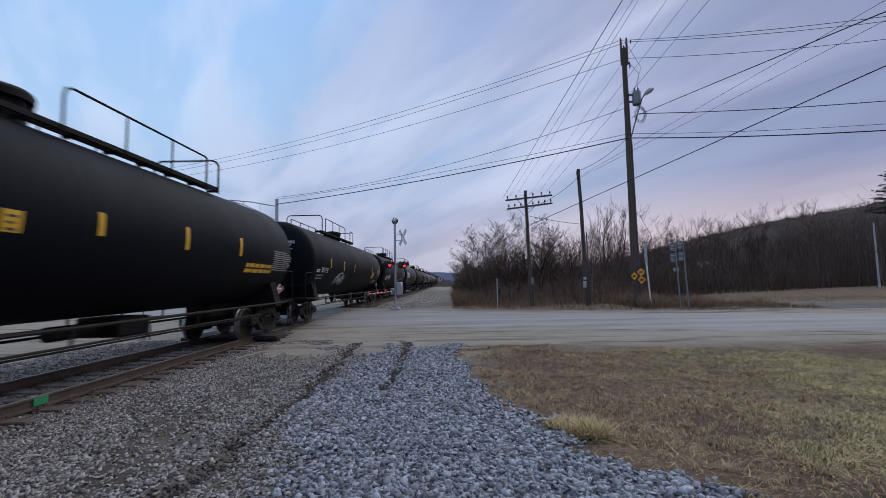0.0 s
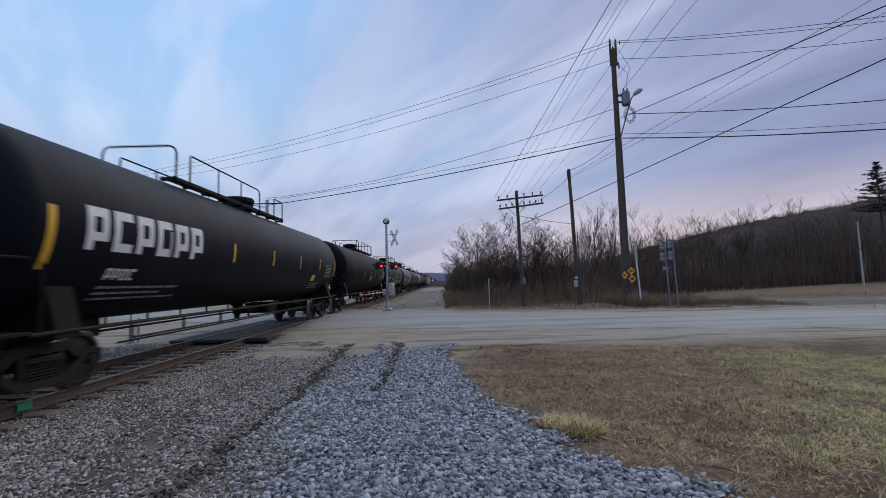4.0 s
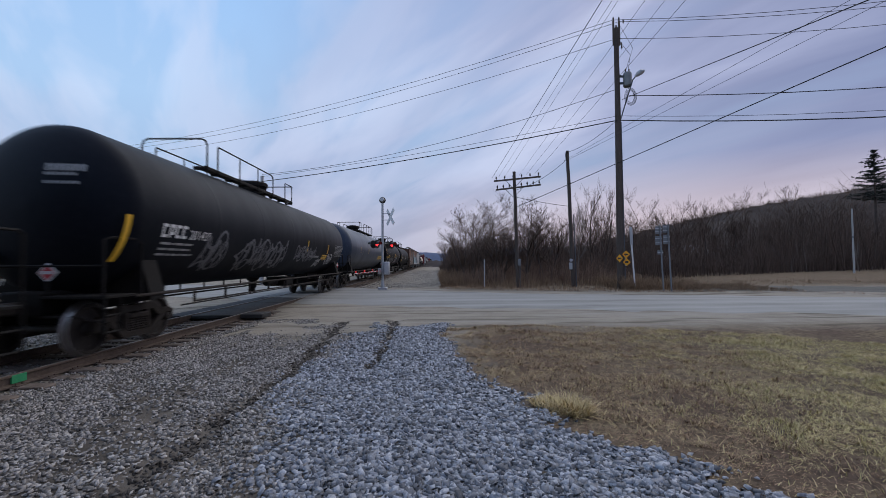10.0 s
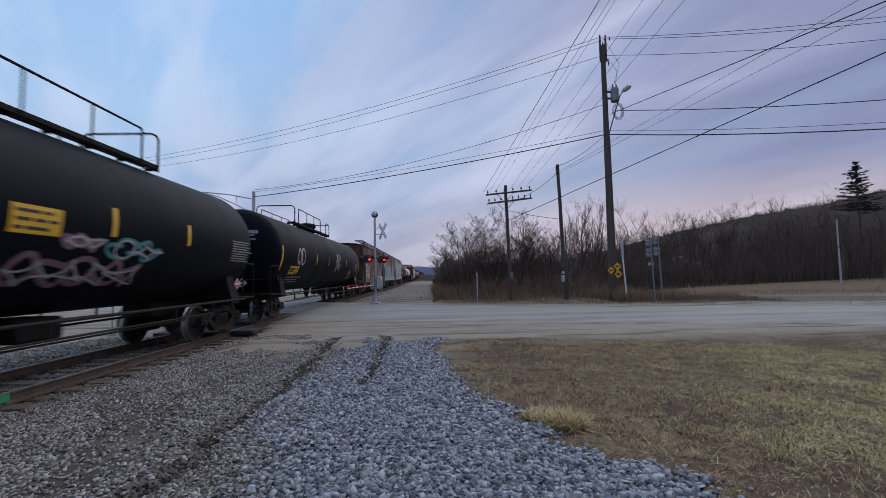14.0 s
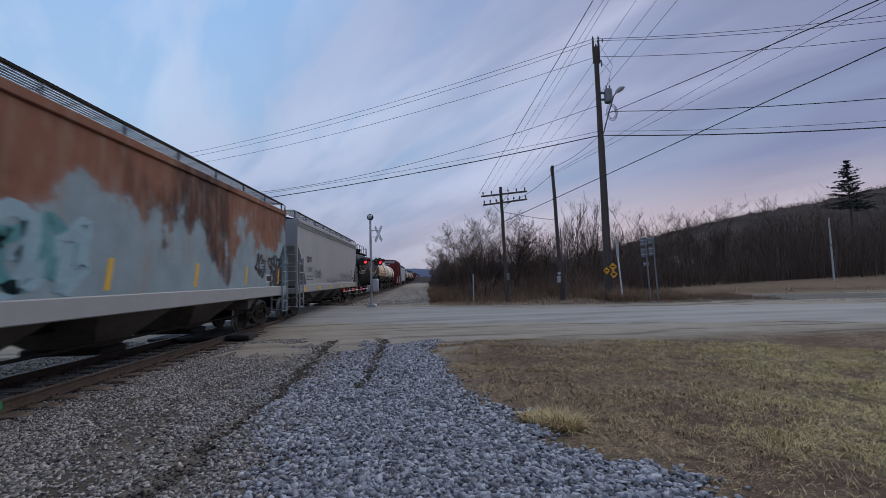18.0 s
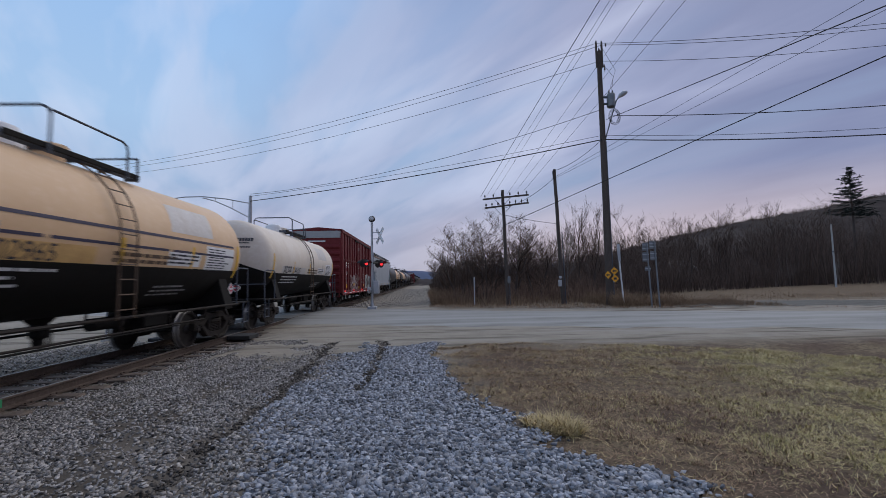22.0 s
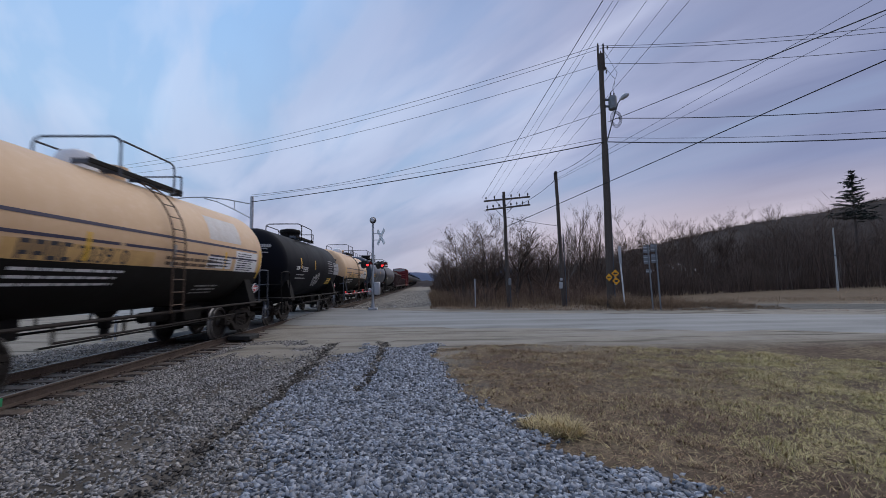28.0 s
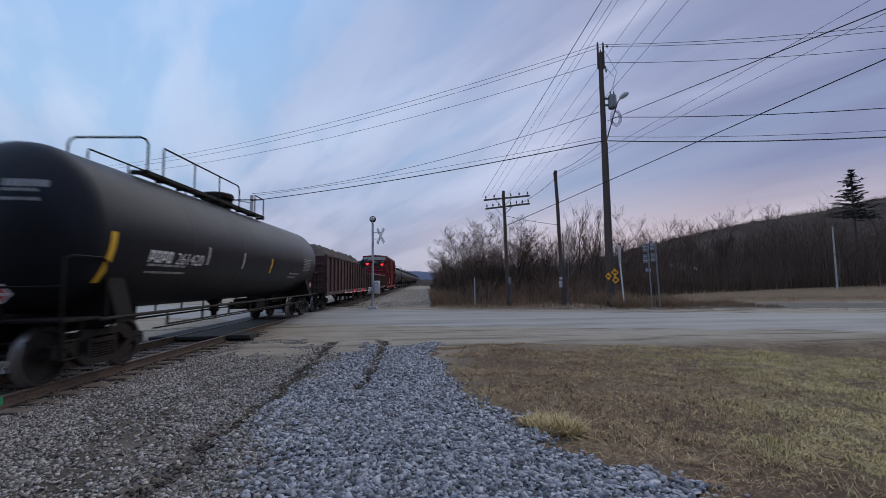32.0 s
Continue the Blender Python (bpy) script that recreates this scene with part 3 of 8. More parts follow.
def ground_material():
    """Packed grey dirt by the track, brown soil under the grass, dun field beyond; the zones follow the place."""
    m = material("packed_dirt_and_soil", (0.27, 0.242, 0.197), 0.95, dark=(0.165, 0.143, 0.11), light=(0.34, 0.315, 0.265), scale=0.9, grain=28, amount=0.6, bump=0.5, spec=0.08)
    t = m.node_tree
    p = t.nodes["Principled BSDF"]
    had = p.inputs["Base Color"].links[0].from_socket
    co = t.nodes.new("ShaderNodeTexCoord").outputs["Object"]
    sep = t.nodes.new("ShaderNodeSeparateXYZ")
    t.links.new(co, sep.inputs[0])
    wob = nd(t, "ShaderNodeTexNoise", Scale=0.7, Detail=5.0, Roughness=0.6)
    t.links.new(co, wob.inputs["Vector"])
    w = math_node(t, "MULTIPLY", math_node(t, "SUBTRACT", wob.outputs[0], 0.5), 2.2)
    x = math_node(t, "ADD", sep.outputs[0], w)
    grassy = ramp(t, math_node(t, "MULTIPLY", x, 0.1), (0.06, (0, 0, 0)), (0.13, (1, 1, 1)))
    near = ramp(t, math_node(t, "MULTIPLY", math_node(t, "ADD", sep.outputs[1], w), 0.05), (0.50, (1, 1, 1)), (0.60, (0, 0, 0)))
    tuft = nd(t, "ShaderNodeTexNoise", Scale=9.0, Detail=8.0, Roughness=0.75)
    t.links.new(co, tuft.inputs["Vector"])
    soil = mix(t, ramp(t, wob.outputs[0], (0.4, (0, 0, 0)), (0.65, (1, 1, 1))), (0.105, 0.073, 0.053), (0.20, 0.155, 0.095))
    soil = mix(t, ramp(t, tuft.outputs[0], (0.40, (1, 1, 1)), (0.56, (0, 0, 0))), soil, (0.06, 0.043, 0.031))
    lie = t.nodes.new("ShaderNodeMapping")
    lie.inputs["Rotation"].default_value, lie.inputs["Scale"].default_value = (0, 0, radians(13)), (0.14, 1.5, 1)
    t.links.new(co, lie.inputs[0])
    tracks = nd(t, "ShaderNodeTexNoise", Scale=1.0, Detail=5.0, Roughness=0.6, Distortion=0.6)
    t.links.new(lie.outputs[0], tracks.inputs["Vector"])
    had = mix(t, ramp(t, tracks.outputs[0], (0.36, (1, 1, 1)), (0.47, (0, 0, 0))), had, (0.10, 0.09, 0.072))
    had = mix(t, ramp(t, tracks.outputs[0], (0.56, (0, 0, 0)), (0.68, (1, 1, 1))), had, (0.28, 0.262, 0.23))
    colour = mix(t, math_node(t, "MULTIPLY", grassy, near), had, soil)
    under = ramp(t, math_node(t, "MULTIPLY", math_node(t, "ADD", sep.outputs[1], w), 0.05), (0.42, (1, 1, 1)), (0.53, (0, 0, 0)))
    dirt = mix(t, ramp(t, wob.outputs[0], (0.42, (0, 0, 0)), (0.60, (1, 1, 1))), (0.045, 0.038, 0.032), (0.12, 0.104, 0.088))
    beside = ramp(t, math_node(t, "ADD", math_node(t, "MULTIPLY", x, 0.1), 1.0), (0.40, (0, 0, 0)), (0.52, (1, 1, 1)))
    colour = mix(t, math_node(t, "MULTIPLY", math_node(t, "MULTIPLY", beside, math_node(t, "SUBTRACT", 1.0, grassy)), math_node(t, "MULTIPLY", under, 0.85)), colour, dirt)
    far = ramp(t, math_node(t, "MULTIPLY", math_node(t, "ADD", sep.outputs[1], w), 0.02), (0.46, (0, 0, 0)), (0.56, (1, 1, 1)))
    colour = mix(t, math_node(t, "MULTIPLY", far, grassy), colour, mix(t, wob.outputs[0], (0.085, 0.062, 0.043), (0.165, 0.125, 0.082)))
    t.links.new(colour, p.inputs["Base Color"])
    return m


def make_ground():
    xs = np.concatenate([[-3000, -900, -300, -120, -60, -40, -28], np.arange(-22, -3, 0.28), np.arange(-3, 0.5, 0.09), np.arange(0.5, 26, 0.28), [28, 34, 42, 60, 100, 200, 500, 1200, 3000]])
    ys = np.concatenate([[-1500, -300, -60, -25, -12], np.arange(-6, 34, 0.28), [36, 40, 46, 54, 65, 80, 110, 160, 300, 700, 1500, 3500]])
    me = grid_mesh("ground", xs, ys, lambda x, y: 0 * x, ground_material())
    tagged(new("ground", me), "flat packed dirt, soil and dry field along the railway", "ground", kind="structure")


def asphalt():
    """Worn pale asphalt with long wheel-track bands, cracks and patches."""
    m = material("worn_pale_asphalt", (0.195, 0.193, 0.178), 0.8, dark=(0.135, 0.132, 0.12), light=(0.235, 0.232, 0.22), scale=0.45, grain=45, amount=0.6, bump=0.25, spec=0.22)
    t = m.node_tree
    p = t.nodes["Principled BSDF"]
    had = p.inputs["Base Color"].links[0].from_socket
    co = t.nodes.new("ShaderNodeTexCoord").outputs["Object"]
    place = t.nodes.new("ShaderNodeMapping")
    place.inputs["Rotation"].default_value = (0, 0, radians(17))
    place.inputs["Scale"].default_value = (0.06, 1.1, 1)
    t.links.new(co, place.inputs[0])
    band = nd(t, "ShaderNodeTexNoise", Scale=1.0, Detail=4.0, Roughness=0.6)
    t.links.new(place.outputs[0], band.inputs["Vector"])
    colour = mix(t, ramp(t, band.outputs[0], (0.35, (0, 0, 0)), (0.62, (1, 1, 1))), had, (0.275, 0.275, 0.26))
    colour = mix(t, ramp(t, band.outputs[0], (0.28, (1, 1, 1)), (0.36, (0, 0, 0))), colour, (0.10, 0.098, 0.095))
    t.links.new(colour, p.inputs["Base Color"])
    return m


def make_road():
    rng = np.random.default_rng(3)
    xs = np.concatenate([np.arange(-160, -30, 6.0), np.arange(-30, 30, 0.4), np.arange(30, 201, 6.0)])
    wob = np.convolve(rng.normal(0, 0.35, len(xs)), np.ones(5) / 5, "same")
    rows = 9
    verts, faces = [], []
    for i, x in enumerate(xs):
        a, b = road_near(x) + wob[i], road_far(x) + wob[-i] * 0.6
        for k in range(rows):
            y = a + (b - a) * k / (rows - 1)
            crown = 0.055 * (1 - (2 * k / (rows - 1) - 1) ** 2)
            lift = 0.012 + crown if 0 < k < rows - 1 else -0.03
            near_track = 1 - smooth_step(abs(x - TRACK_X), 1.2, 3.0)
            z = (1 - near_track) * (ground_z(x, y) + lift) + near_track * (RAIL_Z - 0.012 if 0 < k < rows - 1 else 0.0)
            verts.append((x, y, float(z)))
    for i in range(len(xs) - 1):
        for k in range(rows - 1):
            a = i * rows + k
            faces.append((a, a + rows, a + rows + 1, a + 1))
    me = quick_mesh("road", np.array(verts), np.array(faces), asphalt(), True)
    tagged(new("road", me), "worn pale grey asphalt road across the railway", "road", kind="structure")


def rail_shape(y0, y1):
    half = [(0.0, 0.172), (0.030, 0.172), (0.036, 0.165), (0.036, 0.140), (0.010, 0.128), (0.008, 0.04), (0.070, 0.018), (0.070, 0.0)]
    outline = half + [(-x, z) for x, z in half[::-1]]
    return Shape().slab([(x, z) for x, z in outline[1:-1]], y0, y1, "y")


def make_track():
    bed = thing("railway_track", "single railway track of rusty rails on weathered timber ties", "railway", kind="structure")
    for s, y_list in ((-1, (-60, -20, 12, 60, 200, 1400)), (1, (-60, -14, 17, 70, 220, 1400))):
        for y0, y1 in zip(y_list, y_list[1:]):
            rail = part("rail", rail_shape(y0 + 0.003, y1 - 0.003), RAIL_STEEL, bed, at=(TRACK_X + s * 0.755, 0, RAIL_Z - 0.172))
            top = Shape().slab([(-0.024, 0.1722), (0.024, 0.1722), (0.022, 0.1745), (-0.022, 0.1745)], y0 + 0.004, y1 - 0.004, "y")
            part("rail_head", top, RAIL_TOP, rail, "polished running surface")
    rng = random.Random(4)
    ties = []
    for k in range(5):
        s = Shape()
        s.box(-1.3, 1.3, -0.115, 0.115, -0.17, 0.0, 0.015)
        v = [(x + rng.uniform(-0.008, 0.008), y + rng.uniform(-0.01, 0.01), z + rng.uniform(-0.006, 0.004)) for x, y, z in s.v]
        s.v = v
        ties.append(s.mesh("tie", TIE, False))
    plates = Shape()
    for s in (-1, 1):
        plates.box(s * 0.755 - 0.17, s * 0.755 + 0.17, -0.09, 0.09, -0.01, 0.012, 0.004)
        for dx in (-0.11, 0.11):
            for dy in (-0.05, 0.05):
                plates.box(s * 0.755 + dx - 0.012, s * 0.755 + dx + 0.012, dy - 0.012, dy + 0.012, 0.014, 0.035, 0.004)
    plate_mesh = plates.mesh("tie_plate", RAIL_STEEL, False)
    y = -18.0
    while y < 110:
        if not (road_near(-6) - 0.3 < y < road_far(-6) + 0.2):
            ob = part("tie", ties[rng.randrange(5)], TIE, bed, at=(TRACK_X + rng.uniform(-0.05, 0.07), y, RAIL_Z - 0.172 + 0.008))
            ob.rotation_euler = (0, rng.uniform(-0.008, 0.008), rng.uniform(-0.03, 0.03))
            if -5 < y < 30:
                part("tie_plate", plate_mesh, RAIL_STEEL, ob)
        y += 0.52 + rng.uniform(-0.03, 0.03)
    rest = Shape()
    while y < 420:
        rest.box(TRACK_X - 1.3, TRACK_X + 1.3, y - 0.11, y + 0.11, -0.22, RAIL_Z - 0.19, 0.01)
        y += 0.52
    tagged(part("tie_rows", rest, TIE, bed, smooth=False), kind="stuff")
    # pads that close the crossing's edge beside the rails
    for x0, x1 in ((-5.83, -5.15), (-7.33, -5.98), (-8.15, -7.48)):
        for y0 in (13.1, 15.2, 17.3, 19.4, 21.5, 23.6, 25.7):
            if x0 > -5.9 and y0 > 14:
                continue
            d = 0.75 if x0 > -5.9 else 2.09
            part("crossing_pad", Shape().box(x0, x1, y0 + 0.2, y0 + d + 0.2, 0.0, RAIL_Z - 0.015 if x0 < -5.9 else RAIL_Z + 0.01, 0.02), RUBBER, bed)
    mark = Shape().box(TRACK_X + 0.755 + 0.012, TRACK_X + 0.755 + 0.04, 6.25, 6.48, RAIL_Z - 0.13, RAIL_Z - 0.01, 0.004)
    part("paint_mark", mark, GREEN_PAINT, bed, "bright green paint mark on the rail web")


make_ground()


DRIVE_X, DRIVE_Y, DRIVE_HALF = [13.5, 16, 20, 25, 40], [22.5, 23.4, 23.4, 22.0, 16.5], [0.3, 1.7, 2.9, 2.8, 3.0]


def make_drive():
    """A grey dirt drive that leaves the road on its far side."""
    m = material("rutted_grey_dirt_drive", (0.115, 0.112, 0.10), 0.95, dark=(0.05, 0.048, 0.042), light=(0.19, 0.185, 0.17), scale=0.8, grain=25, amount=0.7, bump=0.5, spec=0.1)
    xs, k = np.linspace(13.5, 40.0, 50), np.linspace(-1, 1, 9)
    gx, gk = np.meshgrid(xs, k)
    mid = np.interp(gx, DRIVE_X, DRIVE_Y) + 0.12 * np.sin(gx * 3)
    gy = mid + gk * np.interp(gx, DRIVE_X, DRIVE_HALF)
    z = ground_z(gx, gy) + 0.03 - 0.05 * (np.abs(gk) > 0.95) - 0.02 * np.cos(gk * 9)
    i = (np.arange(8)[:, None] * 50 + np.arange(49)[None]).ravel()
    tagged(new("drive", quick_mesh("drive", np.stack([gx, gy, z], -1).reshape(-1, 3), np.stack([i, i + 1, i + 51, i + 50], 1), m, True)), "rutted grey dirt drive leaving the road", "drive", kind="structure")


make_drive()
make_road()
make_track()


# ---------------------------------------------------------------- railway cars (y runs along the track, z from the rail top)
CACHE = {}


def cached(key, build):
    if key not in CACHE:
        CACHE[key] = build()
    return CACHE[key]


def wheelset_mesh():
    s = Shape()
    for k in (-1, 1):
        prof = [(0.06, 0.70), (0.10, 0.70), (0.13, 0.735), (0.36, 0.745), (0.385, 0.70), (0.487, 0.69), (0.49, 0.715), (0.460, 0.735),
                (0.455, 0.825), (0.445, 0.83), (0.385, 0.83), (0.36, 0.775), (0.14, 0.785), (0.11, 0.86), (0.06, 0.86)]
        s.lathe([(r, k * h) for r, h in prof], "x", 28)
        cap = [(0.0, 0.90), (0.085, 0.90), (0.085, 1.06), (0.07, 1.09), (0.0, 1.09)]
        s.lathe([(r, k * h) for r, h in cap], "x", 14)
        for a in range(3):
            c, q = 0.045 * math.cos(a * 2.094), 0.045 * math.sin(a * 2.094)
            s.tube([(k * 1.085, c, q), (k * 1.105, c, q)], 0.016, 6)
    s.tube([(-1.0, 0, 0), (1.0, 0, 0)], 0.075, 12)
    me = s.mesh("wheelset", WHEEL)
    me.materials.append(TREAD)
    for f in me.polygons:
        c = f.center
        if 0.43 < math.hypot(c.y, c.z) and abs(c.x) > 0.725:
            f.material_index = 1
    return me


def side_frame_mesh():
    """A cast three-piece truck's side frame: arched top chord, dropped bottom chord, columns and spring nest."""
    s = Shape()
    for x in (0.93,):
        s.slab([(-1.07, 0.42), (-1.07, 0.60), (-0.93, 0.66), (-0.72, 0.62), (-0.42, 0.80), (0.42, 0.80), (0.72, 0.62), (0.93, 0.66), (1.07, 0.60), (1.07, 0.42),
                (1.0, 0.40), (1.0, 0.55), (0.78, 0.55), (0.74, 0.46), (0.62, 0.50), (0.40, 0.68), (-0.40, 0.68), (-0.62, 0.50), (-0.74, 0.46), (-0.78, 0.55), (-1.0, 0.55), (-1.0, 0.40)], x, x + 0.14)
        s.slab([(-0.80, 0.52), (-0.40, 0.20), (0.40, 0.20), (0.80, 0.52), (0.66, 0.55), (0.34, 0.31), (-0.34, 0.31), (-0.66, 0.55)], x - 0.02, x + 0.15)
        for k in (-1, 1):
            s.box(x, x + 0.13, k * 0.30 - 0.05, k * 0.30 + 0.05, 0.26, 0.72, 0.02)
        for y in (-0.16, 0.0, 0.16):
            prof = [(0.0, 0.30)] + [(0.06 + 0.014 * (i % 2), 0.31 + i * 0.022) for i in range(11)] + [(0.0, 0.55)]
            s.lathe(prof, "z", 10, (x + 0.07, y, 0))
        s.box(x - 0.01, x + 0.16, -0.27, 0.27, 0.545, 0.64, 0.02)
    return s.mesh("side_frame", CAST)


def truck(car, y):
    s = Shape().box(-0.95, 0.95, -0.19, 0.19, 0.42, 0.70, 0.04)
    s.lathe([(0.0, 0.68), (0.22, 0.68), (0.22, 0.78), (0.0, 0.78)], "z", 20)
    for k in (-1, 1):
        s.box(-0.8, 0.8, k * 0.40 - 0.05, k * 0.40 + 0.05, 0.36, 0.46, 0.02)
    t = part("truck", cached("truck", lambda: s.mesh("truck", CAST)), CAST, car, at=(0, y, 0))
    frame_mesh = cached("side_frame", side_frame_mesh)
    for turn in (0, math.pi):
        ob = part("side_frame", frame_mesh, CAST, t)
        ob.rotation_euler = (0, 0, turn)
    for k in (-1, 1):
        w = part("wheelset", cached("wheelset", wheelset_mesh), WHEEL, t)
        w.matrix_parent_inverse = Matrix.Translation((0, k * 0.89, 0.457))
        WHEELS.append(w)
    return t


def coupler(car, y, way):
    def build():
        s = Shape().box(-0.10, 0.10, 0.0, 0.55, -0.10, 0.10, 0.03)
        s.box(-0.17, 0.06, 0.50, 0.78, -0.15, 0.15, 0.05)
        s.box(0.04, 0.17, 0.55, 0.70, -0.14, 0.14, 0.04)
        s.tube([(0.30, 0.1, -0.05), (0.30, 0.35, -0.32), (0.24, 0.7, -0.42)], 0.03, 6)
        s.tube([(-0.3, 0.0, -0.16), (-0.9, 0.02, -0.16), (-1.35, 0.02, -0.25)], 0.018, 6)
        return s.mesh("coupler", CAST)

    ob = part("coupler", cached("coupler", build), CAST, car, at=(0, y, 0.86))
    ob.rotation_euler = (0, 0, 0 if way > 0 else math.pi)


def wrap(outline_pts, r, zc, lift):
    """Lays flat (along, height) points on the side of a tank of radius r whose axis is at height zc."""
    got = []
    for y, z in outline_pts:
        a = (z - zc) / r
        got.append(((r + lift) * math.cos(a), y, zc + (r + lift) * math.sin(a)))
    return got


def patch(y0, y1, z0, z1, r, zc, lift=0.004, slant=0.0):
    """A rectangle laid on a tank's side; heights are measured along the skin."""
    s, n = Shape(), 6
    pts = []
    for i in range(n + 1):
        z = z0 + (z1 - z0) * i / n
        pts += [(y0 + slant * i / n, z), (y1 + slant * i / n, z)]
    if r:
        s.add(wrap(pts, r, zc, lift), [(2 * i, 2 * i + 1, 2 * i + 3, 2 * i + 2) for i in range(n)])
    else:
        s.add([(zc + lift, y, z) for y, z in pts], [(2 * i, 2 * i + 1, 2 * i + 3, 2 * i + 2) for i in range(n)])
    return s


def part_both(name, shape, mat, car, label=""):
    """The same part on either side of a car; the far one is turned end for end."""
    ob = part(name, shape, mat, car, label)
    twin = part(name, ob.data, mat, car, label)
    twin.rotation_euler = (0, 0, math.pi)
    if name in ("owner_code", "owner_mark", "car_number", "small_print", "test_stencil"):
        tagged(ob, kind="stuff")
        tagged(twin, kind="stuff")
    return ob


def lettering(words, y, z, size, r, zc):
    """Words along a car's side; on the near side they read from the leading end to the trailing end."""
    pts, faces = text_shape(words, size)
    pts = [(y + a, z + b) for a, b in pts]
    s = Shape()
    s.add(wrap(pts, r, zc, 0.006) if r else [(zc + 0.006, a, b) for a, b in pts], faces)
    return s


def blocks(y, z, count, size, r, zc, rng):
    """Large letter-like blocks that stand for an owner's mark that is not spelled out."""
    s = Shape()
    w = size * 0.62
    for i in range(count):
        a = y + i * size * 0.80
        cut = rng.randrange(3)
        q = size * 0.22
        bars = [(a, a + w * 0.32, z, z + size), (a + w * 0.32, a + w, z + size - q, z + size)]
        if cut == 0:
            bars += [(a + w * 0.68, a + w, z + q, z + size - q), (a + w * 0.32, a + w, z, z + q)]
        elif cut == 1:
            bars += [(a + w * 0.32, a + w, z, z + q)]
        else:
            bars += [(a + w * 0.68, a + w, z + size * 0.42, z + size - q), (a + w * 0.32, a + w, z + size * 0.22, z + size * 0.42)]
        for y0, y1, z0, z1 in bars:
            p = patch(y0, y1, z0, z1, r, zc, 0.006)
            s.add(p.v, p.f)
    return s


def lines(y, z, width, rows, gap, r, zc, rng, h=0.05):
    """Rows of small print too small to read, as bars."""
    s = Shape()
    for i in range(rows):
        a, end = y, y + width * rng.uniform(0.7, 1.0)
        while a < end:
            b = min(end, a + rng.uniform(0.08, 0.4))
            p = patch(a, b, z - i * gap - h, z - i * gap, r, zc, 0.006)
            s.add(p.v, p.f)
            a = b + 0.04
    return s


def scrawl(y, z, width, height, r, zc, rng, weight=0.05, letters=5, lift=0.009):
    """Looping spray-paint letters, one closed ribbon after another along the side."""
    s = Shape()
    step = width / letters
    for i in range(letters):
        cy, cz = y + (i + 0.5) * step, z + rng.uniform(-0.1, 0.1) * height
        a1, a2, p1, p2 = rng.uniform(0.4, 0.62), rng.uniform(0.1, 0.3), rng.uniform(0, 6), rng.uniform(0, 6)
        kind = rng.randrange(2, 4)
        pts = []
        for k in range(27):
            a = 2 * math.pi * k / 26 * rng.choice([1.0])
            pts.append((cy + step * (a1 * math.cos(a) + a2 * math.cos(kind * a + p1)), cz + height * 0.5 * (0.75 * math.sin(a) + 0.4 * math.sin(kind * a + p2))))
        vs = []
        for k in range(len(pts)):
            (ya, za), (yb, zb) = pts[max(k - 1, 0)], pts[min(k + 1, len(pts) - 1)]
            d = math.hypot(yb - ya, zb - za) or 1
            ny, nz = -(zb - za) / d * weight, (yb - ya) / d * weight
            vs += [(pts[k][0] + ny, pts[k][1] + nz), (pts[k][0] - ny, pts[k][1] - nz)]
        k = len(s.v)
        up = lift + i * 0.0015
        s.add(wrap(vs, r, zc, up) if r else [(zc + up, a, b) for a, b in vs], [(2 * j, 2 * j + 1, 2 * j + 3, 2 * j + 2) for j in range(len(pts) - 1)])
    return s


def placard(y, z, x):
    d = 0.17
    return Shape().slab([(y - d, z), (y, z + d), (y + d, z), (y, z - d)], x, x + 0.012)


def end_rails(s, y, way):
    """Handrails and steps at one end platform."""
    e = y + way * 0.75
    for k in (-1, 1):
        s.tube([(k * 1.42, y - way * 0.1, 0.95), (k * 1.42, y - way * 0.1, 1.95), (k * 1.42, y, 2.03), (k * 1.42, e - way * 0.12, 2.03), (k * 1.38, e, 1.98), (k * 1.38, e, 0.98)], 0.022, 6)
        s.beam((k * 1.40, e, 1.05), (k * 1.40, e, 0.42), 0.05, 0.02)
        s.beam((k * 1.40, e - way * 0.35, 1.05), (k * 1.40, e - way * 0.35, 0.42), 0.05, 0.02)
        for z in (0.44, 0.72):
            s.tube([(k * 1.40, e, z), (k * 1.40, e - way * 0.35, z)], 0.018, 6)
    s.tube([(-1.42, e, 1.55), (1.42, e, 1.55)], 0.02, 6)


def ends_of(car, half, mat_under=None):
    """Trucks and couplers at both ends of a car of that half length between coupling faces."""
    for way in (-1, 1):
        truck(car, way * (half - 2.02))
        coupler(car, way * (half - 0.78), way)


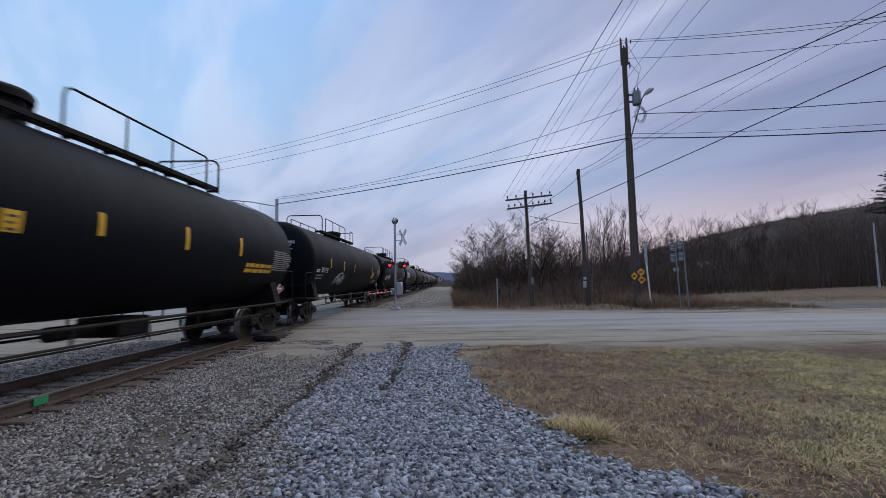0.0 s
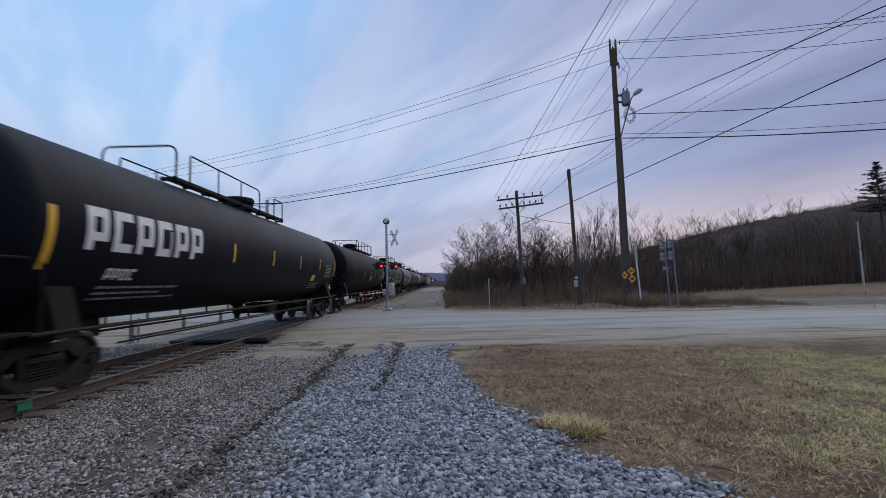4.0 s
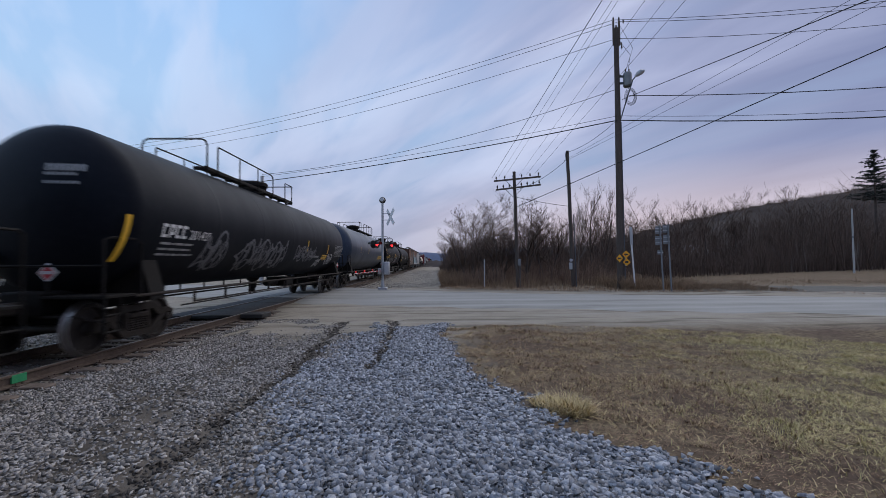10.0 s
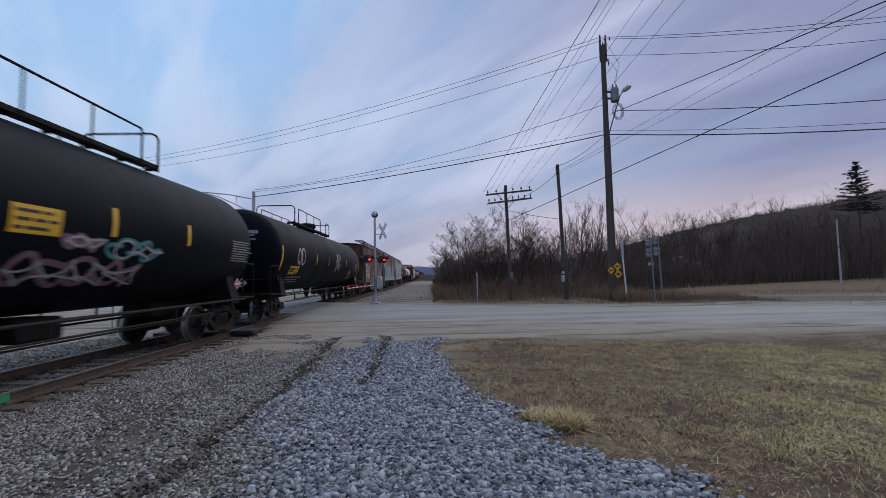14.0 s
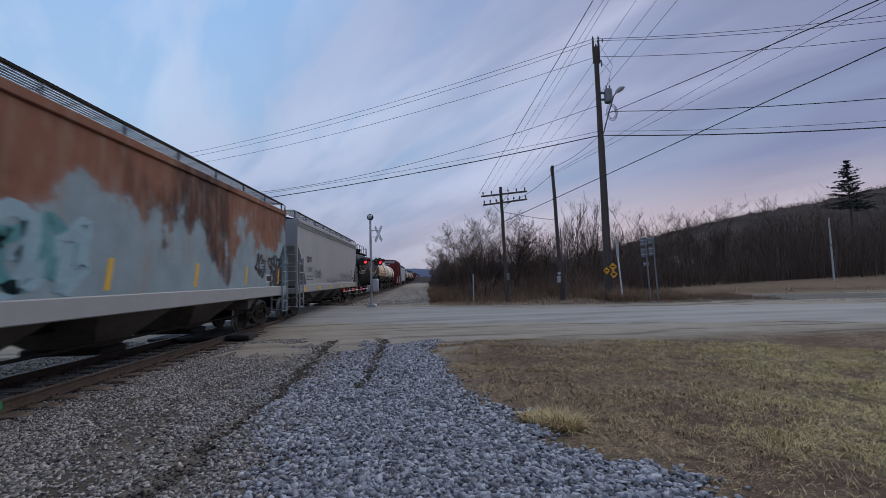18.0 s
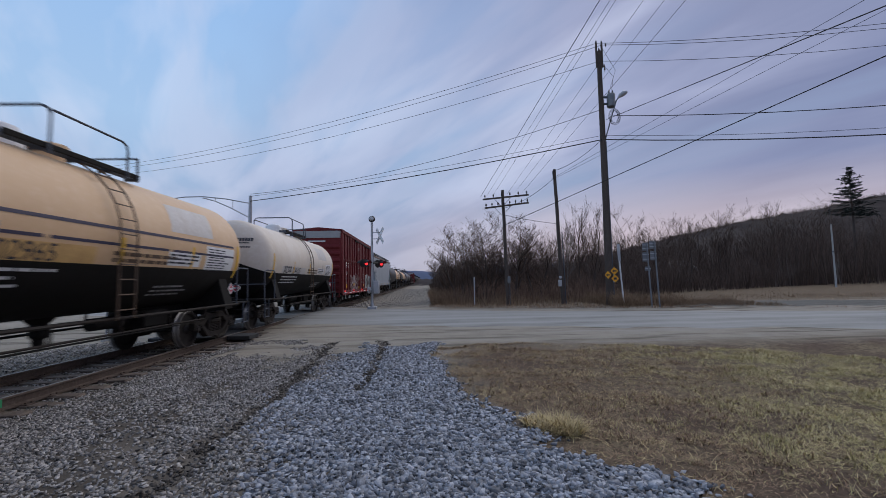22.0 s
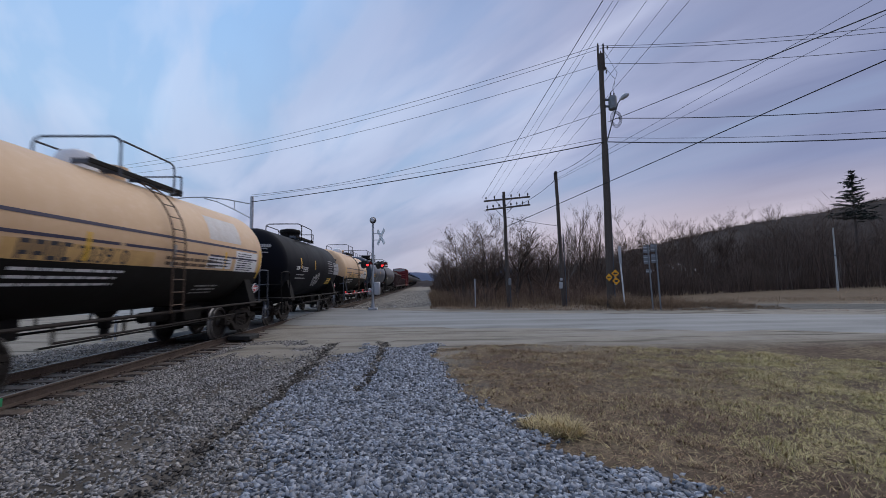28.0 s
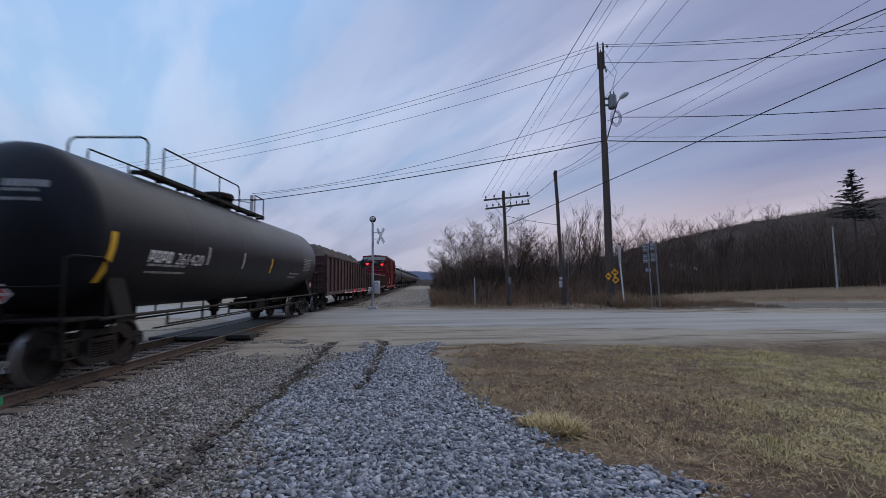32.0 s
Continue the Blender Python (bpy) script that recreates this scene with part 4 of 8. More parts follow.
def tank_car(length, paint, label, spec):
    """A cylindrical tank car. spec names its paint scheme and lettering."""
    rng = random.Random(spec["seed"])
    car = thing("tank_car", label, "tank car", group="cars of the freight train")
    half = length / 2
    r, zc = spec.get("r", 1.55), spec.get("zc", 2.58)
    tip = half - 1.42
    lower = spec.get("lower")

    def shell_profile(r):
        prof = [(0.0, -tip - 0.62)]
        for i in range(1, 9):
            a = i / 8 * math.pi / 2
            prof.append((r * math.sin(a), -tip - 0.62 * math.cos(a)))
        n = max(3, round(2 * tip / 2.9))
        for i in range(1, n):
            y = -tip + 2 * tip * i / n
            prof += [(r, y - 0.10), (r, y - 0.03), (r + 0.002, y - 0.012), (r + 0.002, y + 0.012), (r, y + 0.03), (r, y + 0.10)]
        for i in range(8, -1, -1):
            a = i / 8 * math.pi / 2
            prof.append((r * math.sin(a), tip + 0.62 * math.cos(a)))
        return prof

    s = Shape().lathe(shell_profile(r), "y", 56, (0, 0, zc))
    shell_mesh = s.mesh("tank_shell", paint)
    part("tank_shell", shell_mesh, paint, car, spec.get("shell_label", ""))
    if lower:
        # black lower half: a jacket band a few millimetres proud of the shell
        prof = [(q + 0.006, h) for q, h in shell_profile(r)]
        vs, fs, m, n = [], [], len(prof), 24
        for k in range(n + 1):
            a = math.pi + 0.36 + (math.pi - 0.72) * k / n
            for q, h in prof:
                vs.append((q * math.cos(a), h, zc + q * math.sin(a) - 0.0))
        for k in range(n):
            for i in range(m - 1):
                fs.append((k * m + i, (k + 1) * m + i, (k + 1) * m + i + 1, k * m + i + 1))
        part("lower_jacket", Shape().add(vs, fs), lower, car, "black painted lower half of the tank")
        for z0, h, mat in ((0.12, 0.055, NAVY), (-0.16, 0.05, NAVY)) if paint is BEIGE else ():
            n = 1 if z0 > 0 else 3
            for i in range(n):
                y0 = -tip + 0.25 + i * (2 * tip - 0.5) / n
                part_both("stripe", (patch(y0, y0 + (2 * tip - 0.5) / n - 0.12, zc + z0, zc + z0 + h, r, zc, 0.005)), mat, car)
    # manway housing, top platform and railings
    y_m = spec.get("dome", 0.0)
    top = zc + r
    small = 0.62 if lower else 1.0
    s = Shape().lathe([(q * small, h * small) for q, h in [(0.0, -0.15), (0.43, -0.15), (0.43, 0.30), (0.51, 0.31), (0.51, 0.42), (0.47, 0.47), (0.20, 0.53), (0.0, 0.54)]], "z", 24, (0, y_m, top))
    dome = part("manway", s, paint if lower else UNDER, car)
    bolts = Shape()
    for k in range(8):
        a = k * math.pi / 4
        c, q = 0.47 * small * math.cos(a), y_m + 0.47 * small * math.sin(a)
        bolts.tube([(c, q, top + 0.2 * small), (c, q, top + 0.46 * small)], 0.025, 6)
    tagged(part("eye_bolts", bolts, UNDER, dome), kind="stuff")
    if lower:
        s = Shape().lathe([(0.0, 0.0), (0.36, 0.0), (0.36, 0.18), (0.28, 0.34), (0.12, 0.41), (0.0, 0.42)], "z", 20, (0, y_m - 0.95, top - 0.03))
        part("valve_bonnet", s, SIGN_WHITE, car, "white rounded valve bonnet")
    # the walk runs further to one side of the manway than to the other
    o = spec.get("way", -1)
    hoops = spec.get("hoops")
    near, far = (1.25, 1.7) if hoops else (1.9, 4.9)
    y0, y1 = sorted((y_m - o * near, y_m + o * far))
    for k in (-1, 1):
        s = Shape()
        for i in range(7):
            x = k * (0.52 + i * 0.045)
            s.box(x - 0.008, x + 0.008, y0, y1, top - 0.03, top + 0.01, 0.003)
        n = round((y1 - y0) / 0.8)
        for i in range(n + 1):
            y = y0 + (y1 - y0) * i / n
            s.box(min(k * 0.52, k * 0.82), max(k * 0.52, k * 0.82), y - 0.02, y + 0.02, top - 0.10, top - 0.03, 0.004)
        part("platform_grating", s, UNDER if not hoops else GALV, car)
        part("platform_edge", Shape().box(min(k * 0.80, k * 0.84), max(k * 0.80, k * 0.84), y0, y1, top - 0.07, top + 0.02, 0.005), UNDER, car)
    rail_mat = spec.get("rail_mat", UNDER)
    x, z, foot = 0.85, top + (0.66 if hoops else 0.74), top - 0.14
    # a hoop across the far end, long rails on both sides, a low rail round the near end
    ends = (-0.95, 0.85, 1.15) if hoops else (4.85, 0.30, -1.75)
    run = o if not hoops else 1
    y = y_m + run * ends[0]
    part("hoop", Shape().tube([(-x, y, foot), (-x, y, z - 0.16), (-x + 0.05, y, z - 0.05), (-x + 0.16, y, z), (x - 0.16, y, z), (x - 0.05, y, z - 0.05), (x, y, z - 0.16), (x, y, foot)], 0.024, 8), rail_mat, car)
    for k in (-1, 1):
        a, b = y_m + run * (ends[0] - (0.55 if not hoops else 0.0)), y_m + run * ends[1]
        d = 1 if b > a else -1
        c = z - 0.08
        part("handrail", Shape().tube([(k * x, a, foot), (k * x, a, c - 0.06), (k * x, a + d * 0.03, c), (k * x, b - d * 0.16, c), (k * x, b - d * 0.04, c - 0.05), (k * x, b, c - 0.16), (k * x, b, foot)], 0.022, 8), rail_mat, car)
        n = max(1, round(abs(b - a) / 1.3))
        for i in range(1, n):
            part("rail_post", Shape().tube([(k * x, a + (b - a) * i / n, foot), (k * x, a + (b - a) * i / n, c)], 0.019, 6), rail_mat, car)
        e0, e1 = y_m + run * (ends[1] - (0.0 if hoops else 1.25)), y_m + run * ends[2]
        low = z - (0.30 if hoops else 0.12)
        part("end_post", Shape().tube([(k * x, e1, foot), (k * x, e1, low)], 0.022, 6), rail_mat, car)
        if not hoops:
            part("handrail", Shape().tube([(k * x, e0, foot), (k * x, e0, low - 0.04), (k * x, e0 - d * -0.04, low), (k * x, e1, low)], 0.021, 8), rail_mat, car)
    part("cross_rail", Shape().tube([(-x, y_m + run * ends[2], z - (0.30 if hoops else 0.12)), (x, y_m + run * ends[2], z - (0.30 if hoops else 0.12))], 0.021, 8), rail_mat, car)
    # side ladders at the middle of the jacketed cars
    for k in (-1, 1) if lower else ():
        s = Shape()
        for y in (y_m - 0.22, y_m + 0.22):
            pts = [(k * (r + 0.10) * math.cos(a), y, zc + (r + 0.10) * math.sin(a)) for a in [i * 0.2 for i in range(7)]]
            s.tube([(k * (r + 0.08), y, 0.98)] + pts, 0.018, 6)
        for i in range(11):
            z = 1.15 + i * 0.27
            x = (r + 0.09) * math.sqrt(max(0.0, 1 - (max(0.0, z - zc) / (r + 0.10)) ** 2))
            s.tube([(k * x, y_m - 0.22, z), (k * x, y_m + 0.22, z)], 0.013, 6)
        part("ladder", s, SOOT, car)
    # stub sills, bolsters, platforms
    for way in (-1, 1):
        s = Shape().box(-0.34, 0.34, min(way * (half - 0.72), way * (half - 4.0)), max(way * (half - 0.72), way * (half - 4.0)), 0.72, 1.12, 0.03)
        part("stub_sill", s, UNDER, car)
        y = way * (half - 2.02)
        s = Shape().slab([(-1.42, 1.02), (-1.42, 0.90), (-0.35, 0.74), (0.35, 0.74), (1.42, 0.90), (1.42, 1.02), (1.20, 1.80), (0.85, 1.42), (0.0, 1.16), (-0.85, 1.42), (-1.20, 1.80)], y - 0.22, y + 0.22, "y")
        part("bolster_saddle", s, UNDER, car)
        y0, y1 = sorted((way * (half - 0.72), way * (half - 1.45)))
        part("end_platform", Shape().box(-1.42, 1.42, y0, y1, 1.0, 1.05, 0.01), UNDER, car)
        s = Shape()
        end_rails(s, way * (half - 1.45), way)
        part("end_handrail", s, rail_mat if lower else UNDER, car)
        s = Shape()
        s.tube([(-1.1, way * (half - 0.85), 1.62), (-0.7, way * (half - 0.85), 1.62)], 0.16, 16)
        part("brake_wheel", s, UNDER, car) if way < 0 else None
    for k in (-1, 1):
        part("side_rail", Shape().tube([(k * 1.42, -half + 1.4, 1.0), (k * 1.42, half - 1.4, 1.0)], 0.03, 8), CAST, car)
        part("side_rail", Shape().tube([(k * 1.42, -half + 3.3, 0.74), (k * 1.42, half - 3.3, 0.74)], 0.02, 8), CAST, car)
        n = max(4, round((length - 6.6) / 1.5))
        for i in range(n + 1):
            y = -half + 3.3 + (length - 6.6) * i / n
            part("rail_hanger", Shape().beam((k * 1.42, y, 1.01), (k * 1.42, y, 0.72), 0.05, 0.025), CAST, car)
    s = Shape().lathe([(0.0, 0.5), (0.09, 0.5), (0.09, 0.66), (0.14, 0.70), (0.14, 0.92), (0.22, 1.0), (0.3, zc - r + 0.12), (0.0, zc - r + 0.12)], "z", 16, (0, y_m, 0))
    part("bottom_outlet", s, UNDER, car)
    s = Shape().box(-0.30, 0.55, 2.0, 2.9, 0.62, 1.0, 0.04)
    s.tube([(0.1, 1.0, 0.80), (0.1, 2.0, 0.80)], 0.13, 12)
    s.tube([(-0.4, -half + 3.8, 0.72), (-0.4, half - 3.8, 0.72)], 0.025, 6)
    s.tube([(0.95, -half + 3.6, 0.62), (0.95, half - 3.6, 0.62)], 0.018, 6)
    part("brake_gear", s, UNDER, car)
    ends_of(car, half)
    if spec.get("marks"):
        for kind, ya, yb, za, zb in spec["marks"]:
            ym, za, zb = (ya + yb) / 2, zc + za, zc + zb
            if kind in ("refl", "dim"):
                half_w = 0.055 if zb - za > 0.2 else (yb - ya) / 2
                part_both("reflector", patch(ym - half_w, ym + half_w, za, zb, r, zc, 0.008), YELLOW if kind == "refl" else DIM_WHITE, car)
            elif kind == "end":
                part_both("reflector", patch(ym - 0.07, ym + 0.07, za, zb, r, zc, 0.008), YELLOW, car)
            elif kind == "panel":
                panel = part_both("warning_panel", patch(ya, yb, za, zb, r, zc, 0.006), YELLOW, car, "yellow warning panel")
                tagged(part("small_print", lines(ya + 0.06, zb - 0.06, yb - ya - 0.12, 3, (zb - za) / 3.4, r + 0.004, zc, rng, (zb - za) * 0.12), INK, panel), kind="stuff")
            elif kind == "gold":
                part_both("small_print", lines(ya, zb, yb - ya, 2, (zb - za) * 0.55, r, zc, rng, (zb - za) * 0.38), YELLOW, car)
            elif kind in ("label", "pink"):
                part_both("label_panel", patch(ya, yb, za, zb, r, zc, 0.006), DIM_WHITE if kind == "label" else SPRAY[2], car, "dirty pale paper label")
                part_both("small_print", lines(ya + 0.05, zb - 0.05, yb - ya - 0.1, 3, (zb - za) / 3.5, r + 0.004, zc, rng, 0.035), INK, car)
            elif kind == "stencil":
                n = max(4, round((zb - za) / 0.066))
                part_both("test_stencil", lines(ya, zb, yb - ya, n, (zb - za) / n, r, zc, rng, 0.03), DIM_WHITE, car)
            elif kind == "lines":
                n = max(2, round((zb - za) / 0.14))
                part_both("small_print", lines(ya, zb, yb - ya, n, (zb - za) / n, r, zc, rng, 0.05), DIM_WHITE, car)
            elif kind == "owner":
                part_both("owner_code", blocks(ya, za, 4, min((yb - ya) / 3.1, zb - za + 0.08), r, zc, rng), spec.get("ink", WHITE), car)
            elif kind == "number":
                part_both("car_number", lettering(spec.get("number", "340065"), ya, za, (yb - ya) / 6 * 1.72, r, zc), spec.get("ink", WHITE), car)
            else:
                k, wide = int(kind[3:]), yb - ya
                part("graffiti", scrawl(ya, (za + zb) / 2, wide, (zb - za) * 0.85, r, zc, rng, 0.034 if k != 2 else 0.05, max(2, round(wide / 0.55))), SPRAY[k], car, "spray-painted graffiti letters")
                if k not in (1, 2):
                    part("graffiti", scrawl(ya + 0.04 * wide, (za + zb) / 2, wide * 0.92, (zb - za) * 0.6, r, zc, rng, 0.022, max(2, round(wide / 0.38)), 0.022), SPRAY[k], car, "spray-painted graffiti letters")
                if k in (1, 2):
                    part("graffiti", scrawl(ya, (za + zb) / 2, wide, (zb - za) * 0.7, r, zc, rng, 0.018, max(2, round(wide / 0.6)), 0.02), SPRAY[0], car, "pale outlines of graffiti letters")
    else:
        # reflective stripes
        n = max(3, round(2 * tip / 2.6))
        for i in range(n + 1):
            y = -tip + 0.10 + (2 * tip - 0.20) * i / n
            tall = 0.92 if i in (0, n) else 0.48
            wide = 0.11 if i in (0, n) else 0.085
            z0 = zc - 0.36 if not lower else zc - 0.48
            if i in (0, n):
                z0 = zc - 0.72
            mat = YELLOW if (i + spec["seed"]) % 3 or i in (0, n) else DIM_WHITE
            part_both("reflector", (patch(y - wide / 2, y + wide / 2, z0, z0 + tall, r, zc, 0.008)), mat, car)
        # marks and writing
        ink = spec.get("ink", WHITE)
        y0 = spec.get("mark_y", -tip + 1.3)
        z0 = zc + spec.get("mark_z", -0.88) if not lower else zc - 0.50
        if lower:
            part_both("mark_panel", (patch(y0 - 0.25, y0 + 2.9, zc - 0.56, zc - 0.22, r, zc, 0.003)), PANEL_TAN if paint is BEIGE else STENCIL_PALE, car)
            part_both("pale_patch", patch(tip - 3.3, tip - 1.5, zc + 0.28, zc + 1.0, r, zc, 0.004, 0.15), STENCIL_PALE, car, "pale repainted patch")
            part_both("small_print", lines(y0 + 3.3, zc - 0.26, 2.2, 2, 0.12, r, zc, rng, 0.07), SOOT, car)
            part_both("stencil_panel", patch(tip - 3.4, tip - 2.1, zc - 0.46, zc - 0.16, r, zc, 0.0045), SIGN_WHITE, car, "white stencil panel")
            part_both("test_stencil", lines(tip - 3.35, zc - 0.2, 1.2, 3, 0.085, r + 0.002, zc, rng, 0.04), INK, car)
        h = spec.get("size", 0.36)
        if spec.get("big"):
            part_both("owner_mark", (blocks(y0 - 0.6, zc - 0.38, 6, 0.68, r, zc, rng)), WHITE, car)
            h = 0.22
        part_both("owner_code", (blocks(y0, z0, 4, h, r, zc + 0.0, rng)), ink, car)
        if spec.get("number"):
            part_both("car_number", (lettering(spec["number"], y0 + 4 * h * 0.85, z0, h * 1.35, r, zc)), ink, car)
        part_both("small_print", (lines(y0, z0 - 0.12, 2.3, 3, 0.13, r, zc, rng)), DIM_WHITE if not lower else WHITE, car)
        part_both("test_stencil", (lines(tip - 1.75, zc + (-0.07 if not lower else 0.02), 1.15, 9, 0.066, r, zc, rng, 0.028)), DIM_WHITE if not lower else INK, car)
        if lower:
            part_both("stencil_panel", (patch(tip - 1.85, tip - 0.35, zc - 0.62, zc + 0.08, r, zc, 0.0045)), SIGN_WHITE, car, "white stencil panel")
        else:
            part_both("warning_panel", (patch(tip - 3.9 + rng.uniform(-0.6, 0.6), tip - 3.1, zc - 0.85, zc - 0.58, r, zc, 0.006)), YELLOW, car, "yellow warning panel")
        part_both("small_print", (lines(tip - 3.4, zc - 0.95, 1.5, 3, 0.12, r, zc, rng)), DIM_WHITE, car)
    for way in (-1, 1):
        # one placard on the side near this end, one facing along the track
        yy, x = way * (tip - 0.25), way * 1.30
        p = part("placard", placard(yy, 1.44, x), SIGN_WHITE, car, "white and red diamond placard in a holder")
        part("placard_face", Shape().slab([(yy - 0.13, 1.44), (yy, 1.57), (yy + 0.13, 1.44), (yy, 1.31)], x - 0.004, x + 0.016), PLACARD_RED, p)
        part("placard_bar", Shape().box(x - 0.008, x + 0.020, yy - 0.10, yy + 0.10, 1.415, 1.465, 0.002), SIGN_WHITE, p)
        part("placard_holder", Shape().beam((x * 0.99, yy, 1.05), (x * 0.99, yy, 1.30), 0.06, 0.02), UNDER, p)
        xx, y = -way * 0.38, way * (half - 0.80)
        d = 0.17
        p = part("placard", Shape().slab([(xx - d, 1.44), (xx, 1.44 + d), (xx + d, 1.44), (xx, 1.44 - d)], y - 0.006, y + 0.006, "y"), SIGN_WHITE, car, "white and red diamond placard in a holder")
        part("placard_face", Shape().slab([(xx - 0.13, 1.44), (xx, 1.57), (xx + 0.13, 1.44), (xx, 1.31)], y - 0.010, y + 0.010, "y"), PLACARD_RED, p)
        part("placard_bar", Shape().box(xx - 0.10, xx + 0.10, y - 0.014, y + 0.014, 1.415, 1.465, 0.002), SIGN_WHITE, p)
        part("placard_holder", Shape().beam((xx, y, 1.05), (xx, y, 1.30), 0.06, 0.02), UNDER, p)
    for mats, yy, zz, w, hh, weight, n in spec.get("tags", ()):
        part("graffiti", scrawl(yy, zc + zz - 0.3, w, hh, r, zc, rng, weight, n), SPRAY[mats], car, "spray-painted graffiti letters")
    for way in (-1, 1):
        s = Shape()
        for i, (wd, hh) in enumerate(((0.62, 0.12), (0.5, 0.05), (0.55, 0.05))):
            zz = zc + 0.72 - i * 0.15
            for j in range(7):
                x0 = 0.25 + wd * j / 7
                pts = [(x, z) for x, z in ((x0, zz), (x0 + wd / 9, zz), (x0 + wd / 9, zz - hh), (x0, zz - hh))]
                s.add([(-way * x, way * (tip + 0.008 + 0.62 * math.sqrt(max(0.0, 1 - (x * x + (z - zc) ** 2) / r / r))), z) for x, z in pts], [(0, 1, 2, 3)])
        tagged(part("head_stencil", s, DIM_WHITE if not lower else INK, car), kind="stuff")
    return car


def hopper_car(length, paint, label, spec):
    """A covered hopper: slab sides, sloped ends behind ladders, outlet gates below, a grated running board on the roof."""
    rng = random.Random(spec["seed"])
    car = thing("hopper_car", label, "hopper car", group="cars of the freight train")
    half = length / 2
    e = half - 0.75
    w, z0, z1 = 1.56, 1.22, spec.get("top", 4.22)
    zm = z0 + (z1 - z0) * 0.58
    half_side = [(e - 1.42, z0 + 0.16), (e - 1.12, z0 + 0.62), (e - 0.72, z0 + 1.18), (e - 0.30, zm - 0.05), (e - 0.06, zm + 0.12), (e - 0.04, z1)]
    outline = half_side + [(-y, z) for y, z in half_side[::-1]]
    part("hopper_body", Shape().slab(outline, -w, w), paint, car, smooth=False)
    # thin side sheets that reach past the sloped ends
    part("side_sill", Shape().box(w - 0.10, w + 0.035, -e, e, z0 - 0.12, z0 + 0.22, 0.02), spec.get("sill", paint), car)
    part("side_sill", Shape().box(-w - 0.035, -w + 0.10, -e, e, z0 - 0.12, z0 + 0.22, 0.02), spec.get("sill", paint), car)
    for k in (-1, 1):
        part("top_chord", Shape().box(k * w - 0.05, k * w + 0.05, -e + 0.02, e - 0.02, z1 - 0.12, z1 + 0.05, 0.02), spec.get("chord", paint), car)
        if spec.get("ribbed"):
            for i in range(3):
                part("chord_rib", Shape().box(k * w - 0.035, k * w + 0.035, -e + 0.05, e - 0.05, z1 - 0.30 + i * 0.06, z1 - 0.265 + i * 0.06, 0.01), paint, car)
    roof = Shape().slab([(-w, z1 - 0.01), (-1.0, z1 + 0.12), (0.0, z1 + 0.16), (1.0, z1 + 0.12), (w, z1 - 0.01)], -e + 0.05, e - 0.05, "y")
    part("roof", roof, spec.get("roof", paint), car, smooth=False)
    for i in range(4):
        y = -e + 1.8 + i * (2 * e - 3.6) / 3
        part("roof_hatch", Shape().box(-0.35, 0.35, y - 1.0, y + 1.0, z1 + 0.14, z1 + 0.24, 0.04), paint, car)
    for way in (-1, 1):
        y = way * (e - 0.05)
        for k in (-1, 1):
            part("corner_post", Shape().beam((k * (w - 0.06), y, z0), (k * (w - 0.06), y, zm + 0.5), 0.10, 0.10), paint, car)
            part("corner_post", Shape().beam((k * 0.62, y, z0), (k * 0.62, y - way * 0.2, zm + 0.2), 0.10, 0.08), paint, car)
            s = Shape()
            for a in (way * (e - 0.06), way * (e - 0.60)):
                s.beam((k * (w + 0.07), a, 0.50), (k * (w + 0.07), a, z0 + 1.35), 0.05, 0.03)
            for z in [0.52 + 0.36 * i for i in range(6)]:
                s.tube([(k * (w + 0.07), way * (e - 0.06), z), (k * (w + 0.07), way * (e - 0.60), z)], 0.017, 6)
            part("side_ladder", s, paint, car)
            s = Shape()
            for a in (w - 0.02, w - 0.55):
                s.beam((k * a, way * (e + 0.04), 0.5), (k * a, way * (e + 0.04), z0 + 1.7), 0.05, 0.03)
            for z in [0.55 + 0.36 * i for i in range(7)]:
                s.tube([(k * (w - 0.02), way * (e + 0.04), z), (k * (w - 0.55), way * (e + 0.04), z)], 0.017, 6)
            part("end_ladder", s, paint, car)
        part("end_sill", Shape().box(-w, w, min(y, y - way * 0.35), max(y, y - way * 0.35), z0 - 0.15, z0 + 0.1, 0.02), paint, car)
        part("end_rail", Shape().tube([(-w, y, z0 + 1.0), (w, y, z0 + 1.0)], 0.022, 6), paint, car)
    # running boards
    for k in (-1, 1):
        s = Shape()
        x0 = k * (w - 0.42)
        for i in range(9):
            x = x0 - k * 0.30 + k * i * 0.075
            s.box(x - 0.006, x + 0.006, -e + 0.1, e - 0.02, z1 + 0.335, z1 + 0.36, 0.002)
        n = int(2 * e / 0.6)
        for i in range(n + 1):
            y = -e + 0.12 + (2 * e - 0.16) * i / n
            s.box(min(x0 - k * 0.3, x0 + k * 0.3), max(x0 - k * 0.3, x0 + k * 0.3), y - 0.01, y + 0.01, z1 + 0.325, z1 + 0.335, 0.003)
        part("running_board", s, spec.get("board", GALV), car, "grated steel running board")
        n = 9
        for i in range(n + 1):
            y = -e + 0.1 + (2 * e - 0.2) * i / n
            part("board_bracket", Shape().beam((x0 + k * 0.3, y, z1 + 0.02), (x0 + k * 0.3, y, z1 + 0.36), 0.05, 0.02), GALV, car)
        for way in (-1, 1):
            y = way * (e - 0.04)
            part("grab_rail", Shape().tube([(x0 - k * 0.3, y, z1 + 0.37), (x0 + k * 0.30, y, z1 + 0.37), (x0 + k * 0.40, y + way * 0.02, z1 + 0.28), (x0 + k * 0.42, y + way * 0.02, z1 - 0.3)], 0.024, 6), paint, car)
